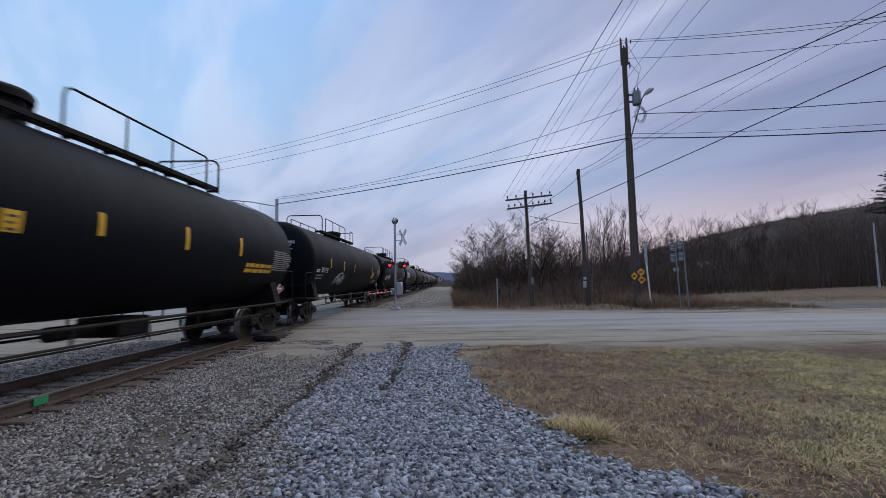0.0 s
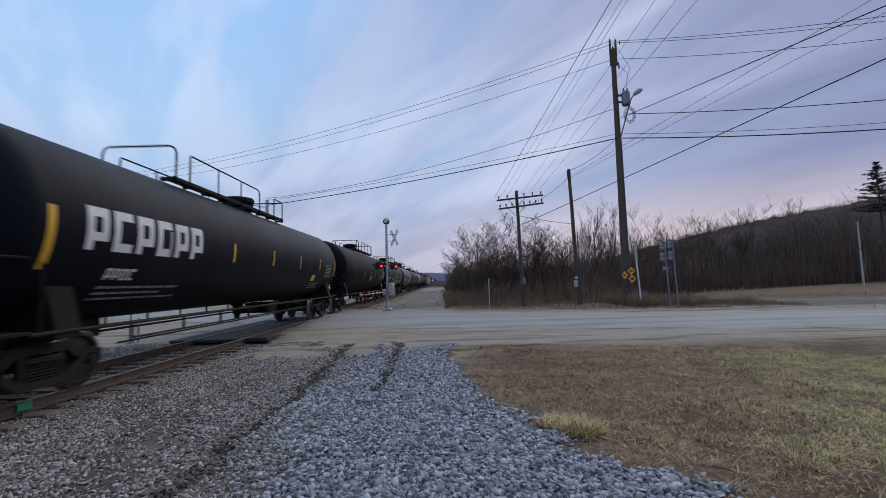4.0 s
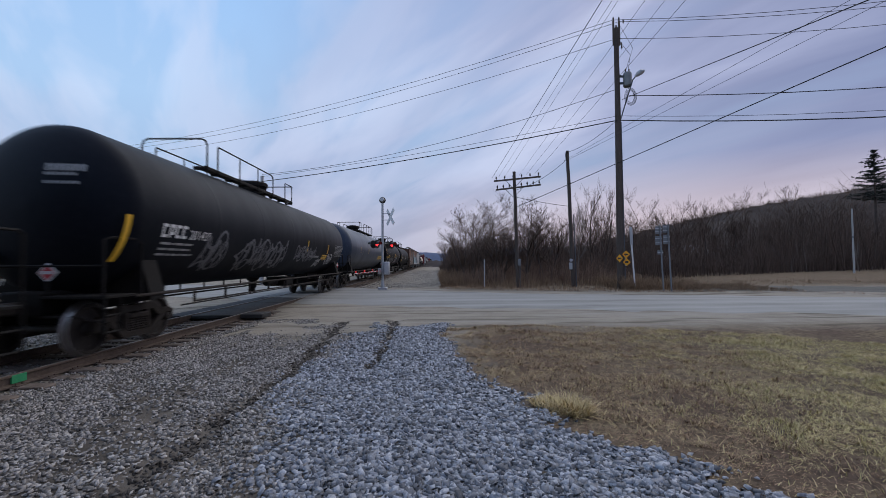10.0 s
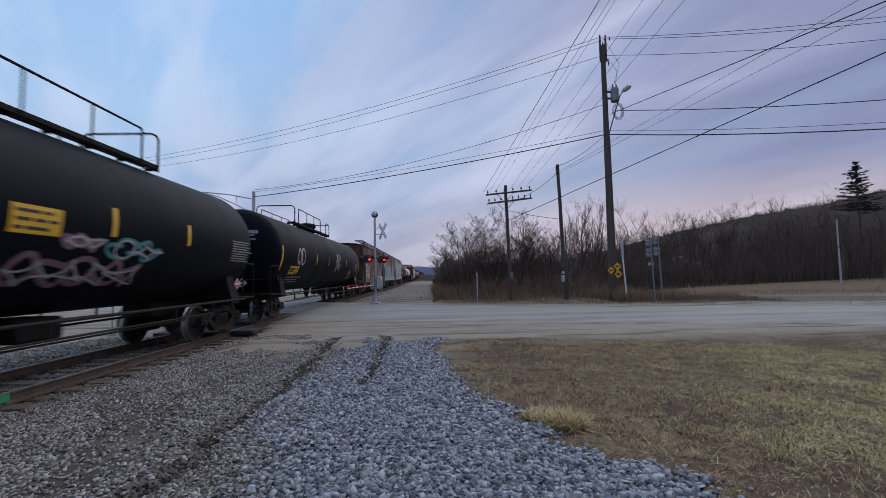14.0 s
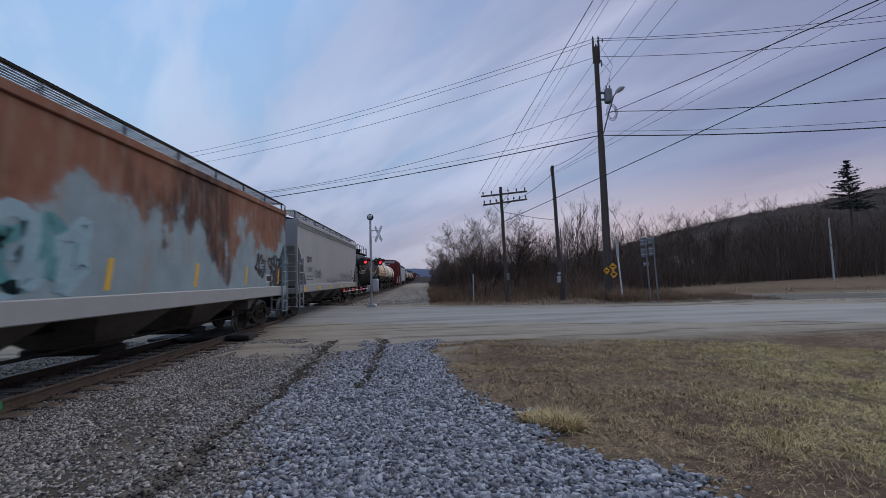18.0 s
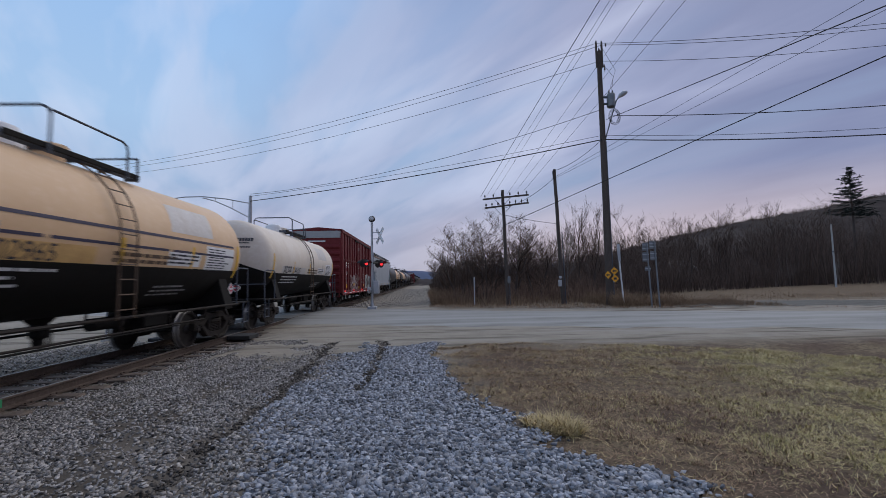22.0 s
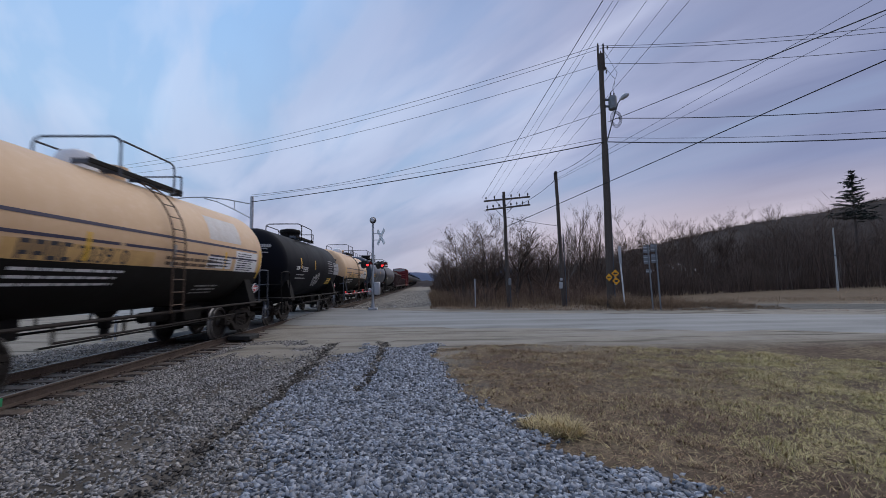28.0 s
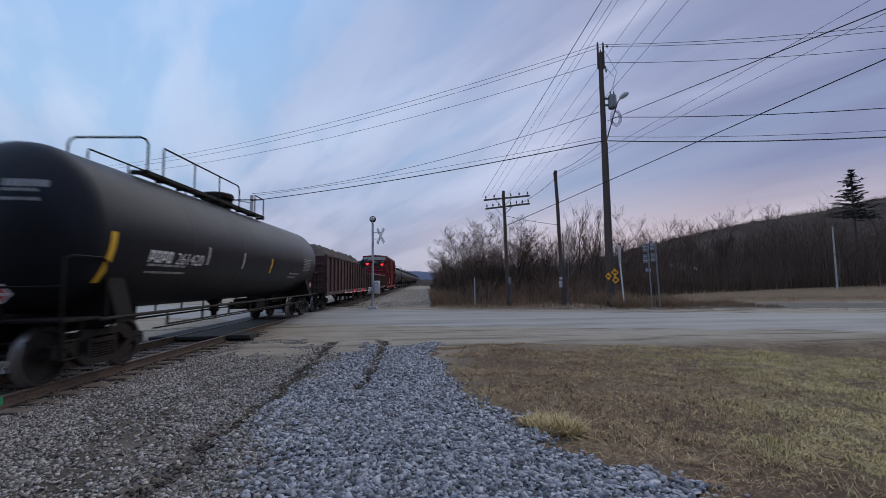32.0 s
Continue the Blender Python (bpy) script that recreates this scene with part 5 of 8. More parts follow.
        part("board_edge", Shape().box(min(x0 + k * 0.30, x0 + k * 0.33), max(x0 + k * 0.30, x0 + k * 0.33), -e + 0.1, e - 0.02, z1 + 0.31, z1 + 0.37, 0.005), UNDER, car)
    # outlet gates
    n = 3
    span = 2 * e - 6.2
    for i in range(n):
        y = -span / 2 + span * (i + 0.5) / n
        d = span / n / 2 - 0.08
        vs = [(x * w * 0.98, y + q * d, z0 + 0.17) for x, q in ((-1, -1), (1, -1), (1, 1), (-1, 1))] + [(x * 0.62, y + q * 0.33, 0.42) for x, q in ((-1, -1), (1, -1), (1, 1), (-1, 1))]
        part("outlet_hopper", Shape().add(vs, [(0, 1, 5, 4), (1, 2, 6, 5), (2, 3, 7, 6), (3, 0, 4, 7), (4, 5, 6, 7), (3, 2, 1, 0)]), HOP_UNDER, car, smooth=False)
        part("outlet_gate", Shape().box(-0.75, 0.75, y - 0.36, y + 0.36, 0.30, 0.43, 0.02), UNDER, car)
    for way in (-1, 1):
        part("slope_sheet", Shape().slab([(way * (e - 1.75), z0 + 0.17), (way * (e - 3.1), 0.75), (way * (e - 3.1), z0 + 0.17)], -w * 0.9, w * 0.9), HOP_UNDER, car, smooth=False)
    part("centre_sill", Shape().box(-0.30, 0.30, -half + 0.72, half - 0.72, 0.80, 1.15, 0.03), UNDER, car)
    part("brake_pipe", Shape().tube([(0.9, -half + 3.4, 0.55), (0.9, half - 3.4, 0.55)], 0.03, 6), UNDER, car)
    ends_of(car, half)
    y0 = -e + 1.45
    mat = spec.get("ink", INK)
    part_both("owner_code", (blocks(y0, z0 + 1.22, 4, 0.27, 0, w, rng)), mat, car)
    part_both("car_number", (lettering(spec.get("number", "11869"), y0, z0 + 0.78, 0.36, 0, w)), mat, car)
    part_both("small_print", (lines(y0 - 0.1, z0 + 0.62, 1.5, 2, 0.14, 0, w, rng)), mat, car)
    part_both("small_print", (lines(e - 2.5, z0 + 1.08, 0.65, 5, 0.09, 0, w, rng, 0.025)), mat, car)
    board = part_both("label_board", patch(e - 2.05, e - 1.5, z0 + 0.36, z0 + 0.62, 0, w, 0.005), WHITE, car, "white-framed dark label board")
    part("label_face", patch(e - 2.01, e - 1.54, z0 + 0.40, z0 + 0.58, 0, w, 0.009), INK, board)
    for i in range(6):
        y = -e + 0.9 + i * (2 * e - 1.8) / 5
        part_both("reflector", (patch(y - 0.22, y + 0.22, z0 - 0.06, z0 + 0.12, 0, w, 0.04)) if not spec.get("tall_marks") else patch(y - 0.06, y + 0.06, z0 + 0.3, z0 + 0.85, 0, w, 0.006, 0.10), YELLOW, car)
    for mats, yy, zz, ww, hh, weight, n in spec.get("tags", ()):
        part("graffiti", scrawl(yy, z0 + zz, ww, hh, 0, w, rng, weight, n), SPRAY[mats], car, "spray-painted graffiti letters")
    for ya, yb, za, zb, k in spec.get("washes", ()):
        # ragged wash of old paint that has run down the side
        n = 26
        edge = [(ya + (yb - ya) * i / n, za + (zb - za) * (0.30 * rng.random() + 0.18 * math.sin(i * 1.1))) for i in range(n + 1)]
        edge = [(y, min(z, zb - 0.1)) for y, z in edge] + [(yb - (yb - ya) * i / n, zb - 0.10 * rng.random()) for i in range(n + 1)]
        part("old_paint", Shape().add([(w + 0.004, y, z) for y, z in edge], [(i, i + 1, 2 * n - i, 2 * n + 1 - i) for i in range(n)]), SPRAY[k], car, "faded wash of old paint")
    return car


def box_car(length, paint, label, spec):
    """An outside-post boxcar with sliding doors and corrugated ends."""
    rng = random.Random(spec["seed"])
    car = thing("box_car", label, "boxcar", group="cars of the freight train")
    half = length / 2
    e, w, z0, z1 = half - 0.72, 1.50, 0.90, spec.get("top", 4.95)
    part("car_body", Shape().box(-w, w, -e, e, z0, z1 - 0.06, 0.02), paint, car)
    part("roof", Shape().slab([(-w - 0.07, z1 - 0.08), (-w - 0.07, z1), (0, z1 + 0.14), (w + 0.07, z1), (w + 0.07, z1 - 0.08)], -e - 0.05, e + 0.05, "y"), spec.get("roof", BOX_RED), car, smooth=False)
    for k in (-1, 1):
        x0, x1 = sorted((k * w, k * (w + 0.075)))
        part("side_sill", Shape().box(x0, x1, -e, e, z0 - 0.18, z0 + 0.12, 0.015), paint, car)
        part("top_plate", Shape().box(x0, x1, -e, e, z1 - 0.22, z1 - 0.08, 0.015), paint, car)
        posts = [-e + 0.06 + (e - 1.66) * i / 6 for i in range(7)] + [2.30 + (e - 2.36) * i / 5 for i in range(6)]
        for y in posts:
            y *= k
            part("side_post", Shape().box(x0, x1, y - 0.062, y + 0.062, z0 + 0.12, z1 - 0.22, 0.024), paint, car)
        for a, b in zip(posts, posts[1:]):
            if b - a < 2:
                y0_, y1_ = sorted((k * (a + 0.062), k * (b - 0.062)))
                part("side_rib", Shape().box(min(k * w, k * (w + 0.045)), max(k * w, k * (w + 0.045)), y0_, y1_, 2.99, 3.10, 0.02), paint, car)
        xa, xb = sorted((k * (w + 0.012), k * (w + 0.09)))
        da, db = sorted((k * -1.48, k * 2.14))
        d = part("door", Shape().box(xa, xb, da, db, z0 + 0.14, z1 - 0.34, 0.02), paint, car)
        xr0, xr1 = sorted((k * (w + 0.08), k * (w + 0.125)))
        for z in (1.30, 1.78, 2.30, 3.04, 3.72, 4.25):
            part("door_rib", Shape().box(xr0, xr1, da + 0.08, db - 0.08, z - 0.03, z + 0.03, 0.012), paint, d)
        for y in (-1.40, -0.62, 0.95, 2.06):
            part("door_stile", Shape().box(xr0, xr1, k * y - 0.04, k * y + 0.04, z0 + 0.2, z1 - 0.42, 0.012), paint, d)
        for y in (-0.95, 0.55, 0.75):
            part("lock_rod", Shape().tube([(k * (w + 0.145), k * y, z0 + 0.05), (k * (w + 0.145), k * y, z1 - 0.3)], 0.022, 6), paint, d)
        for y, z in ((-0.95, 1.65), (-0.95, 2.55), (0.55, 1.5), (0.55, 2.1), (0.75, 1.8)):
            part("lock_handle", Shape().box(min(k * (w + 0.12), k * (w + 0.17)), max(k * (w + 0.12), k * (w + 0.17)), k * y - 0.05, k * y + 0.05, z - 0.14, z + 0.14, 0.02), paint, d)
        part("door_track", Shape().box(min(k * w, k * (w + 0.11)), max(k * w, k * (w + 0.11)), -3.6, 5.4 if k > 0 else 3.6, z0 + 0.02, z0 + 0.10, 0.01), paint, car)
        part("door_track", Shape().box(min(k * w, k * (w + 0.13)), max(k * w, k * (w + 0.13)), -2.6, 5.4 if k > 0 else 2.6, z1 - 0.34, z1 - 0.24, 0.01), UNDER, car)
    for way in (-1, 1):
        y0, y1 = sorted((way * e, way * (e + 0.06)))
        for i in range(8):
            z = z0 + 0.30 + i * 0.44
            prof = [(way * e, z - 0.15), (way * (e + 0.085), z - 0.05), (way * (e + 0.085), z + 0.05), (way * e, z + 0.15)]
            if z + 0.15 < z1 - 0.6:
                part("end_corrugation", Shape().slab(prof, -w + 0.1, w - 0.1), paint, car, smooth=False)
        part("end_panel", Shape().box(-w + 0.02, w - 0.02, y0, y1, z1 - 0.55, z1 - 0.10, 0.01), spec.get("end", LIGHT_GREY), car, "light grey painted band at the top of the end")
        for k in (-1, 1):
            part("corner_post", Shape().box(min(k * w, k * (w - 0.12)), max(k * w, k * (w - 0.12)), y0, y1, z0, z1 - 0.1, 0.02), paint, car)
            s = Shape()
            for a in (0.12, 0.52):
                s.beam((k * (w - a), way * (e + 0.12), 0.6), (k * (w - a), way * (e + 0.12), z0 + 1.6), 0.05, 0.02)
            for i in range(6):
                s.tube([(k * (w - 0.12), way * (e + 0.12), 0.65 + 0.36 * i), (k * (w - 0.52), way * (e + 0.12), 0.65 + 0.36 * i)], 0.016, 6)
            part("end_ladder", s, paint, car)
        part("stencil", Shape().add([(x, way * (e + 0.092), z) for x, z in ((-0.6, z1 - 0.80), (0.5, z1 - 0.80), (0.5, z1 - 0.72), (-0.6, z1 - 0.72))], [(0, 1, 2, 3)]), WHITE, car)
        part("end_sill", Shape().box(-w, w, min(way * e, way * (e - 0.3)), max(way * e, way * (e - 0.3)), 0.80, z0, 0.02), UNDER, car)
    part("centre_sill", Shape().box(-0.32, 0.32, -half + 0.72, half - 0.72, 0.70, 1.0, 0.03), UNDER, car)
    ends_of(car, half)
    y0 = -e + 1.55
    part_both("owner_code", (blocks(y0, 2.55, 4, 0.34, 0, w, rng)), WHITE, car)
    if spec.get("number"):
        part_both("car_number", (lettering(spec["number"], y0, 2.02, 0.44, 0, w)), WHITE, car)
    part_both("small_print", (lines(y0 - 0.1, 1.86, 1.0, 4, 0.13, 0, w, rng)), DIM_WHITE, car)
    for y, z, width, rows, gap, h in ((-1.25, 4.25, 1.0, 2, 0.16, 0.07), (-1.3, 2.62, 0.5, 2, 0.35, 0.06), (-1.25, 1.95, 0.7, 4, 0.10, 0.04), (0.1, 1.75, 0.8, 3, 0.12, 0.06), (1.15, 2.2, 0.6, 3, 0.18, 0.05), (1.1, 1.5, 0.8, 2, 0.16, 0.07)):
        part_both("small_print", lines(y, z, width, rows, gap, 0, w + 0.092, rng, h), DIM_WHITE, car)
    for y, z, width, rows, gap, h in ((-2.4, 2.75, 0.5, 3, 0.28, 0.05), (-4.4, 2.9, 0.5, 3, 0.10, 0.05), (-2.3, 1.6, 0.45, 5, 0.1, 0.04), (6.3, 2.0, 0.5, 5, 0.16, 0.05)):
        part_both("small_print", lines(y, z, width, rows, gap, 0, w, rng, h), DIM_WHITE, car)
    part("label_board", patch(-3.42, -2.72, 1.50, 2.02, 0, w, 0.078), DIM_WHITE, car, "pale grey label board")
    part("yellow_label", patch(-3.42, -2.75, 1.28, 1.46, 0, w, 0.078), YELLOW, car)
    part("yellow_label", patch(-1.3, -0.9, 1.05, 1.22, 0, w, 0.13), YELLOW, car)
    part("yellow_label", patch(0.9, 1.3, 1.2, 1.38, 0, w, 0.13), YELLOW, car)
    part_both("yellow_label", (patch(y0, y0 + 0.5, 1.18, 1.42, 0, w, 0.006)), YELLOW, car)
    for mats, yy, zz, ww, hh, weight, n in spec.get("tags", ()):
        part("graffiti", scrawl(yy, z0 + zz, ww, hh, 0, w + 0.078, rng, weight, n), SPRAY[mats], car, "spray-painted graffiti letters")
    for y0, y1, za, zb, mats in spec.get("boards", ()):
        part("paint_block", patch(y0, y1, za, zb, 0, w, 0.08), SPRAY[mats], car, "block of white spray paint")
    return car


def gondola_car(length, paint, label, spec):
    """A ribbed open gondola with a heaped dark load."""
    rng = random.Random(spec["seed"])
    car = thing("gondola_car", label, "gondola", group="cars of the freight train")
    half = length / 2
    e, w, z0, z1 = half - 0.75, 1.48, 1.0, spec.get("top", 2.75)
    part("floor", Shape().box(-w, w, -e, e, z0 - 0.08, z0 + 0.05, 0.02), UNDER, car)
    for k in (-1, 1):
        x0, x1 = sorted((k * w, k * (w - 0.06)))
        part("side_sheet", Shape().box(x0, x1, -e, e, z0, z1, 0.01), paint, car)
        part("top_chord", Shape().box(k * w - 0.08, k * w + 0.08, -e, e, z1 - 0.06, z1 + 0.08, 0.02), paint, car)
        part("side_sill", Shape().box(k * w - 0.06, k * w + 0.08, -e, e, z0 - 0.15, z0 + 0.05, 0.02), paint, car)
        n = 15
        for i in range(n + 1):
            y = -e + 0.06 + (2 * e - 0.12) * i / n
            part("side_post", Shape().slab([(y - 0.10, z0), (y + 0.10, z0), (y + 0.055, z1), (y - 0.055, z1)], min(k * w, k * (w + 0.09)), max(k * w, k * (w + 0.09))), paint, car, smooth=False)
    for way in (-1, 1):
        y0, y1 = sorted((way * e, way * (e - 0.06)))
        part("end_sheet", Shape().box(-w, w, y0, y1, z0, z1, 0.01), paint, car)
        for i in range(4):
            z = z0 + 0.25 + i * 0.42
            if z < z1 - 0.1:
                part("end_rib", Shape().box(-w + 0.1, w - 0.1, min(way * e, way * (e + 0.08)), max(way * e, way * (e + 0.08)), z - 0.06, z + 0.06, 0.02), paint, car)
    part("centre_sill", Shape().box(-0.32, 0.32, -half + 0.72, half - 0.72, 0.70, 1.0, 0.03), UNDER, car)
    ends_of(car, half)
    heap = spec.get("heap", 0.0)
    if heap:
        xs, ys = np.linspace(-w + 0.07, w - 0.07, 13), np.linspace(-e + 0.07, e - 0.07, 70)
        gx, gy = np.meshgrid(xs, ys)
        nz = np.random.default_rng(spec["seed"])
        hz = z1 - 0.25 + heap * (1 - (gx / w) ** 2) * smooth_step(e - np.abs(gy), 0.0, 1.8) + nz.normal(0, 0.085, gx.shape)
        n, m = len(xs), len(ys)
        i = (np.arange(m - 1)[:, None] * n + np.arange(n - 1)[None]).ravel()
        me = quick_mesh("load", np.stack([gx, gy, hz], -1).reshape(-1, 3), np.stack([i, i + 1, i + n + 1, i + n], 1), LOAD)
        part("load", me, LOAD, car, "heaped dark bulk load")
    return car


CHORD_RUST = material("rust_stained_top_chord", (0.20, 0.15, 0.12), 0.75, spec=0.2, dark=(0.10, 0.05, 0.032), light=(0.33, 0.28, 0.24), scale=1.1, grain=9, amount=0.8, bump=0.05)
LOAD = material("dark_bulk_load", (0.045, 0.038, 0.035), 0.95, dark=(0.02, 0.018, 0.017), light=(0.09, 0.08, 0.075), scale=3, grain=14, amount=0.7, bump=0.8)
WHEELS = []
TRAIN = []
SPEED, GAIN = 12.30, 0.0103
# where each coupling stands at the start, along the track
COUPLINGS = [-22.5, -3.4, 15.63, 34.58, 53.59, 72.42, 91.27, 110.29, 129.96, 149.35, 168.45, 187.5, 207.45, 223.23, 240.4, 257.16, 274.79,
             287.22, 299.87, 316.19, 336.49, 351.63, 364.16, 376.17, 389.0, 404.84, 421.27, 438.2, 455.1, 472.0]
BT = "black tank car with yellow reflectors"
CARS = [
    (tank_car, BLACK, BT, dict(seed=1)),
    (tank_car, BLACK, BT + ", yellow lettering", dict(seed=2, way=1, marks=(("panel", -1.19, -0.93, -0.31, -0.03), ("refl", 0.23, 0.35, -0.21, 0.15), ("refl", 2.38, 2.56, -0.26, 0.2), ("refl", 4.61, 4.86, -0.25, 0.21), ("gold", 5.15, 6.98, -0.69, -0.41), ("stencil", 6.84, 8.24, -0.6, 0.03)), ink=YELLOW)),
    (tank_car, BLACK, BT + " and white car number", dict(seed=3, marks=(("number", -7.1, -5.97, -0.52, -0.24), ("owner", -7.7, -7.27, -0.52, -0.32), ("lines", -7.56, -6.38, -0.9, -0.62), ("refl", -5.86, -5.67, -0.3, 0.14), ("refl", -3.4, -3.15, -0.34, 0.12), ("refl", -0.96, -0.76, -0.35, 0.07), ("tag0", -4.45, -2.86, -1.14, -0.48), ("panel", 4.76, 5.52, -0.68, -0.24), ("refl", 4.66, 4.77, -0.28, 0.15), ("stencil", 6.82, 7.88, -0.54, -0.05), ("pink", 5.57, 6.25, -1.06, -0.85), ("label", 6.01, 6.89, -1.07, -0.8), ("end", 7.78, 7.99, -0.48, 0.37)), number="387178")),
    (tank_car, BLACK, BT + ", white car number", dict(seed=4, marks=(("number", -6.12, -4.24, -0.71, -0.47), ("owner", -7.32, -6.25, -0.74, -0.49), ("refl", 0.44, 0.66, -0.51, -0.08), ("gold", 2.12, 3.09, -0.89, -0.6), ("refl", 2.96, 3.17, -0.54, -0.11), ("label", 3.87, 4.41, -0.77, -0.48), ("label", 4.92, 5.63, -0.75, -0.44), ("dim", 5.36, 5.57, -0.65, -0.09), ("stencil", 6.63, 7.9, -0.42, 0.16)), number="340065")),
    (tank_car, BLACK_MID, BT + " and a large white mark", dict(seed=5, big=True, dome=0.8)),
    (tank_car, BLACK, BT + " and a large white mark", dict(seed=6, way=1, marks=(("refl", -2.2, -2.02, -0.51, -0.08), ("refl", 0.42, 0.63, -0.56, -0.1), ("gold", 0.57, 1.44, -0.77, -0.48), ("dim", 2.61, 2.84, -0.58, -0.12), ("lines", 4.73, 6.39, -0.68, -0.35), ("stencil", 6.85, 8.27, -0.63, 0.02)), big=True, number="37223")),
    (tank_car, BLACK_MID, BT + " and white graffiti", dict(seed=7, way=1, marks=(("tag0", -9.13, -8.61, 0.26, 1.14), ("end", -8.54, -8.26, -0.97, -0.06), ("tag3", -8.45, -7.57, -1.12, -0.38), ("owner", -7.39, -6.73, -0.51, -0.29), ("number", -6.62, -5.59, -0.53, -0.29), ("lines", -7.28, -5.4, -0.98, -0.62), ("refl", -5.4, -5.15, -0.52, -0.06), ("refl", -2.54, -2.25, -0.58, -0.1), ("refl", 0.13, 0.49, -0.67, -0.13), ("tag1", -3.39, -2.12, -1.1, -0.29), ("tag0", -0.85, 3.21, -1.21, -0.39), ("panel", 0.56, 1.6, -0.36, -0.11), ("lines", 5.61, 6.41, -0.51, 0.1), ("stencil", 6.58, 7.87, -0.52, -0.02), ("refl", 4.85, 5.04, -0.49, -0.01), ("tag0", 4.51, 7.22, -1.04, -0.54), ("end", 7.86, 8.47, -0.92, -0.05)), number="290499")),
    (tank_car, BLACK_WORN, BT + ", worn paint, pale mauve graffiti", dict(seed=8, marks=(("refl", -2.89, -2.7, -0.26, 0.22), ("refl", -0.25, -0.03, -0.24, 0.19), ("refl", 2.42, 2.69, -0.29, 0.1), ("tag2", -2.78, -0.34, -1.18, -0.03), ("tag0", 0.49, 5.33, -1.1, -0.2), ("panel", 3.59, 4.43, -0.5, -0.19), ("lines", 5.16, 6.48, -0.48, 0.11), ("stencil", 6.71, 8.05, -0.49, -0.08), ("end", -9.07, -8.43, -0.57, 0.32), ("number", -6.82, -4.58, -0.64, -0.26), ("owner", -7.76, -6.92, -0.63, -0.32)), number="330459")),
    (tank_car, BLACK_MID, BT + ", white graffiti along the side", dict(seed=9, marks=(("end", -8.89, -8.42, -1.03, -0.14), ("owner", -7.69, -6.84, -0.48, -0.19), ("number", -6.75, -5.73, -0.48, -0.21), ("lines", -7.64, -6.15, -0.95, -0.58), ("tag3", -6.03, -4.98, -1.48, -0.21), ("tag3", -4.18, -0.59, -1.39, -0.19), ("refl", 1.75, 1.91, -0.53, -0.08), ("refl", 5.06, 5.26, -0.57, -0.12), ("panel", 4.42, 5.28, -0.92, -0.64), ("tag0", 3.75, 4.48, -1.26, -0.77), ("tag0", 5.38, 6.4, -1.2, -0.6), ("stencil", 6.59, 8.56, -0.72, -0.1), ("dim", 2.42, 3.91, -0.79, -0.7), ("tag3", 0.5, 3.2, -1, -0.3)), number="201435")),
    (tank_car, BLUE_GREY, "blue-grey tank car with yellow lettering and a railed top platform", dict(seed=10, way=1, marks=(("refl", -5, -4.86, -0.34, 0.1), ("dim", -4.21, -3.93, -0.45, -0.17), ("refl", -1.53, -1.36, -0.34, 0.12), ("panel", 4.24, 5.47, -0.75, -0.4), ("gold", 5.67, 7.58, -0.73, -0.4), ("stencil", 7.28, 7.84, -0.45, 0.06), ("end", 8.13, 8.4, -0.53, 0.47), ("dim", 1.86, 2.08, -0.08, 0.19)), ink=YELLOW)),
    (tank_car, BLACK, BT + ", yellow lettering and grey graffiti", dict(seed=11, way=1, marks=(("end", -8.19, -7.82, -0.52, 0.46), ("owner", -7.04, -6.33, -0.54, -0.23), ("gold", -6.24, -4.87, -0.54, -0.16), ("lines", -6.75, -5.51, -1.21, -0.57), ("dim", -4.64, -4.42, -0.27, 0.15), ("dim", -2.07, -1.76, -0.3, 0.2), ("tag3", -4.53, -0.46, -1.1, -0.38), ("panel", 0.8, 1.58, -0.35, 0.04), ("refl", 2.53, 2.73, -0.25, 0.24), ("refl", 4.79, 5, -0.25, 0.21), ("tag1", 2.66, 3.84, -0.67, -0.27), ("tag2", 1.01, 3.55, -1.19, -0.62), ("tag2", 1.7, 2.39, -0.49, -0.27), ("stencil", 7.03, 8.29, -0.55, 0.05)), ink=YELLOW)),
    (tank_car, BLACK, BT + ", yellow lettering and white tags", dict(seed=12, ink=YELLOW, tags=((0, -6.6, 0.1, 0.9, 0.7, 0.04, 2), (0, 0.6, 0.2, 1.2, 0.9, 0.03, 3)))),
    (hopper_car, RUSTY_BROWN, "brown covered hopper streaked with rust and white paint", dict(seed=13, ink=WHITE, number="7042", board=UNDER, tall_marks=True, chord=RUSTY_BROWN, roof=UNDER, tags=((0, -5.8, 0.7, 2.2, 1.1, 0.05, 3), (4, 5.1, 2.62, 1.5, 0.45, 0.05, 4)), washes=((0.9, 1.25, 1.9, 3.8, 3), (1.35, 1.75, 1.75, 3.7, 3), (1.9, 2.15, 2.3, 3.5, 3), (5.0, 6.7, 3.45, 4.02, 3)))),
    (hopper_car, RUSTY_TEAL, "grey-green covered hopper rusted from the roof down, with graffiti", dict(seed=14, number="7157", sill=LIGHT_GREY, tall_marks=True, tags=((5, -3.4, 0.95, 1.6, 1.0, 0.12, 3), (1, -3.3, 0.9, 1.3, 0.9, 0.10, 2), (4, 4.9, 0.85, 0.7, 0.7, 0.05, 2), (4, 6.0, 1.1, 1.1, 0.35, 0.05, 4), (4, 6.2, 0.5, 0.6, 0.7, 0.06, 2)))),
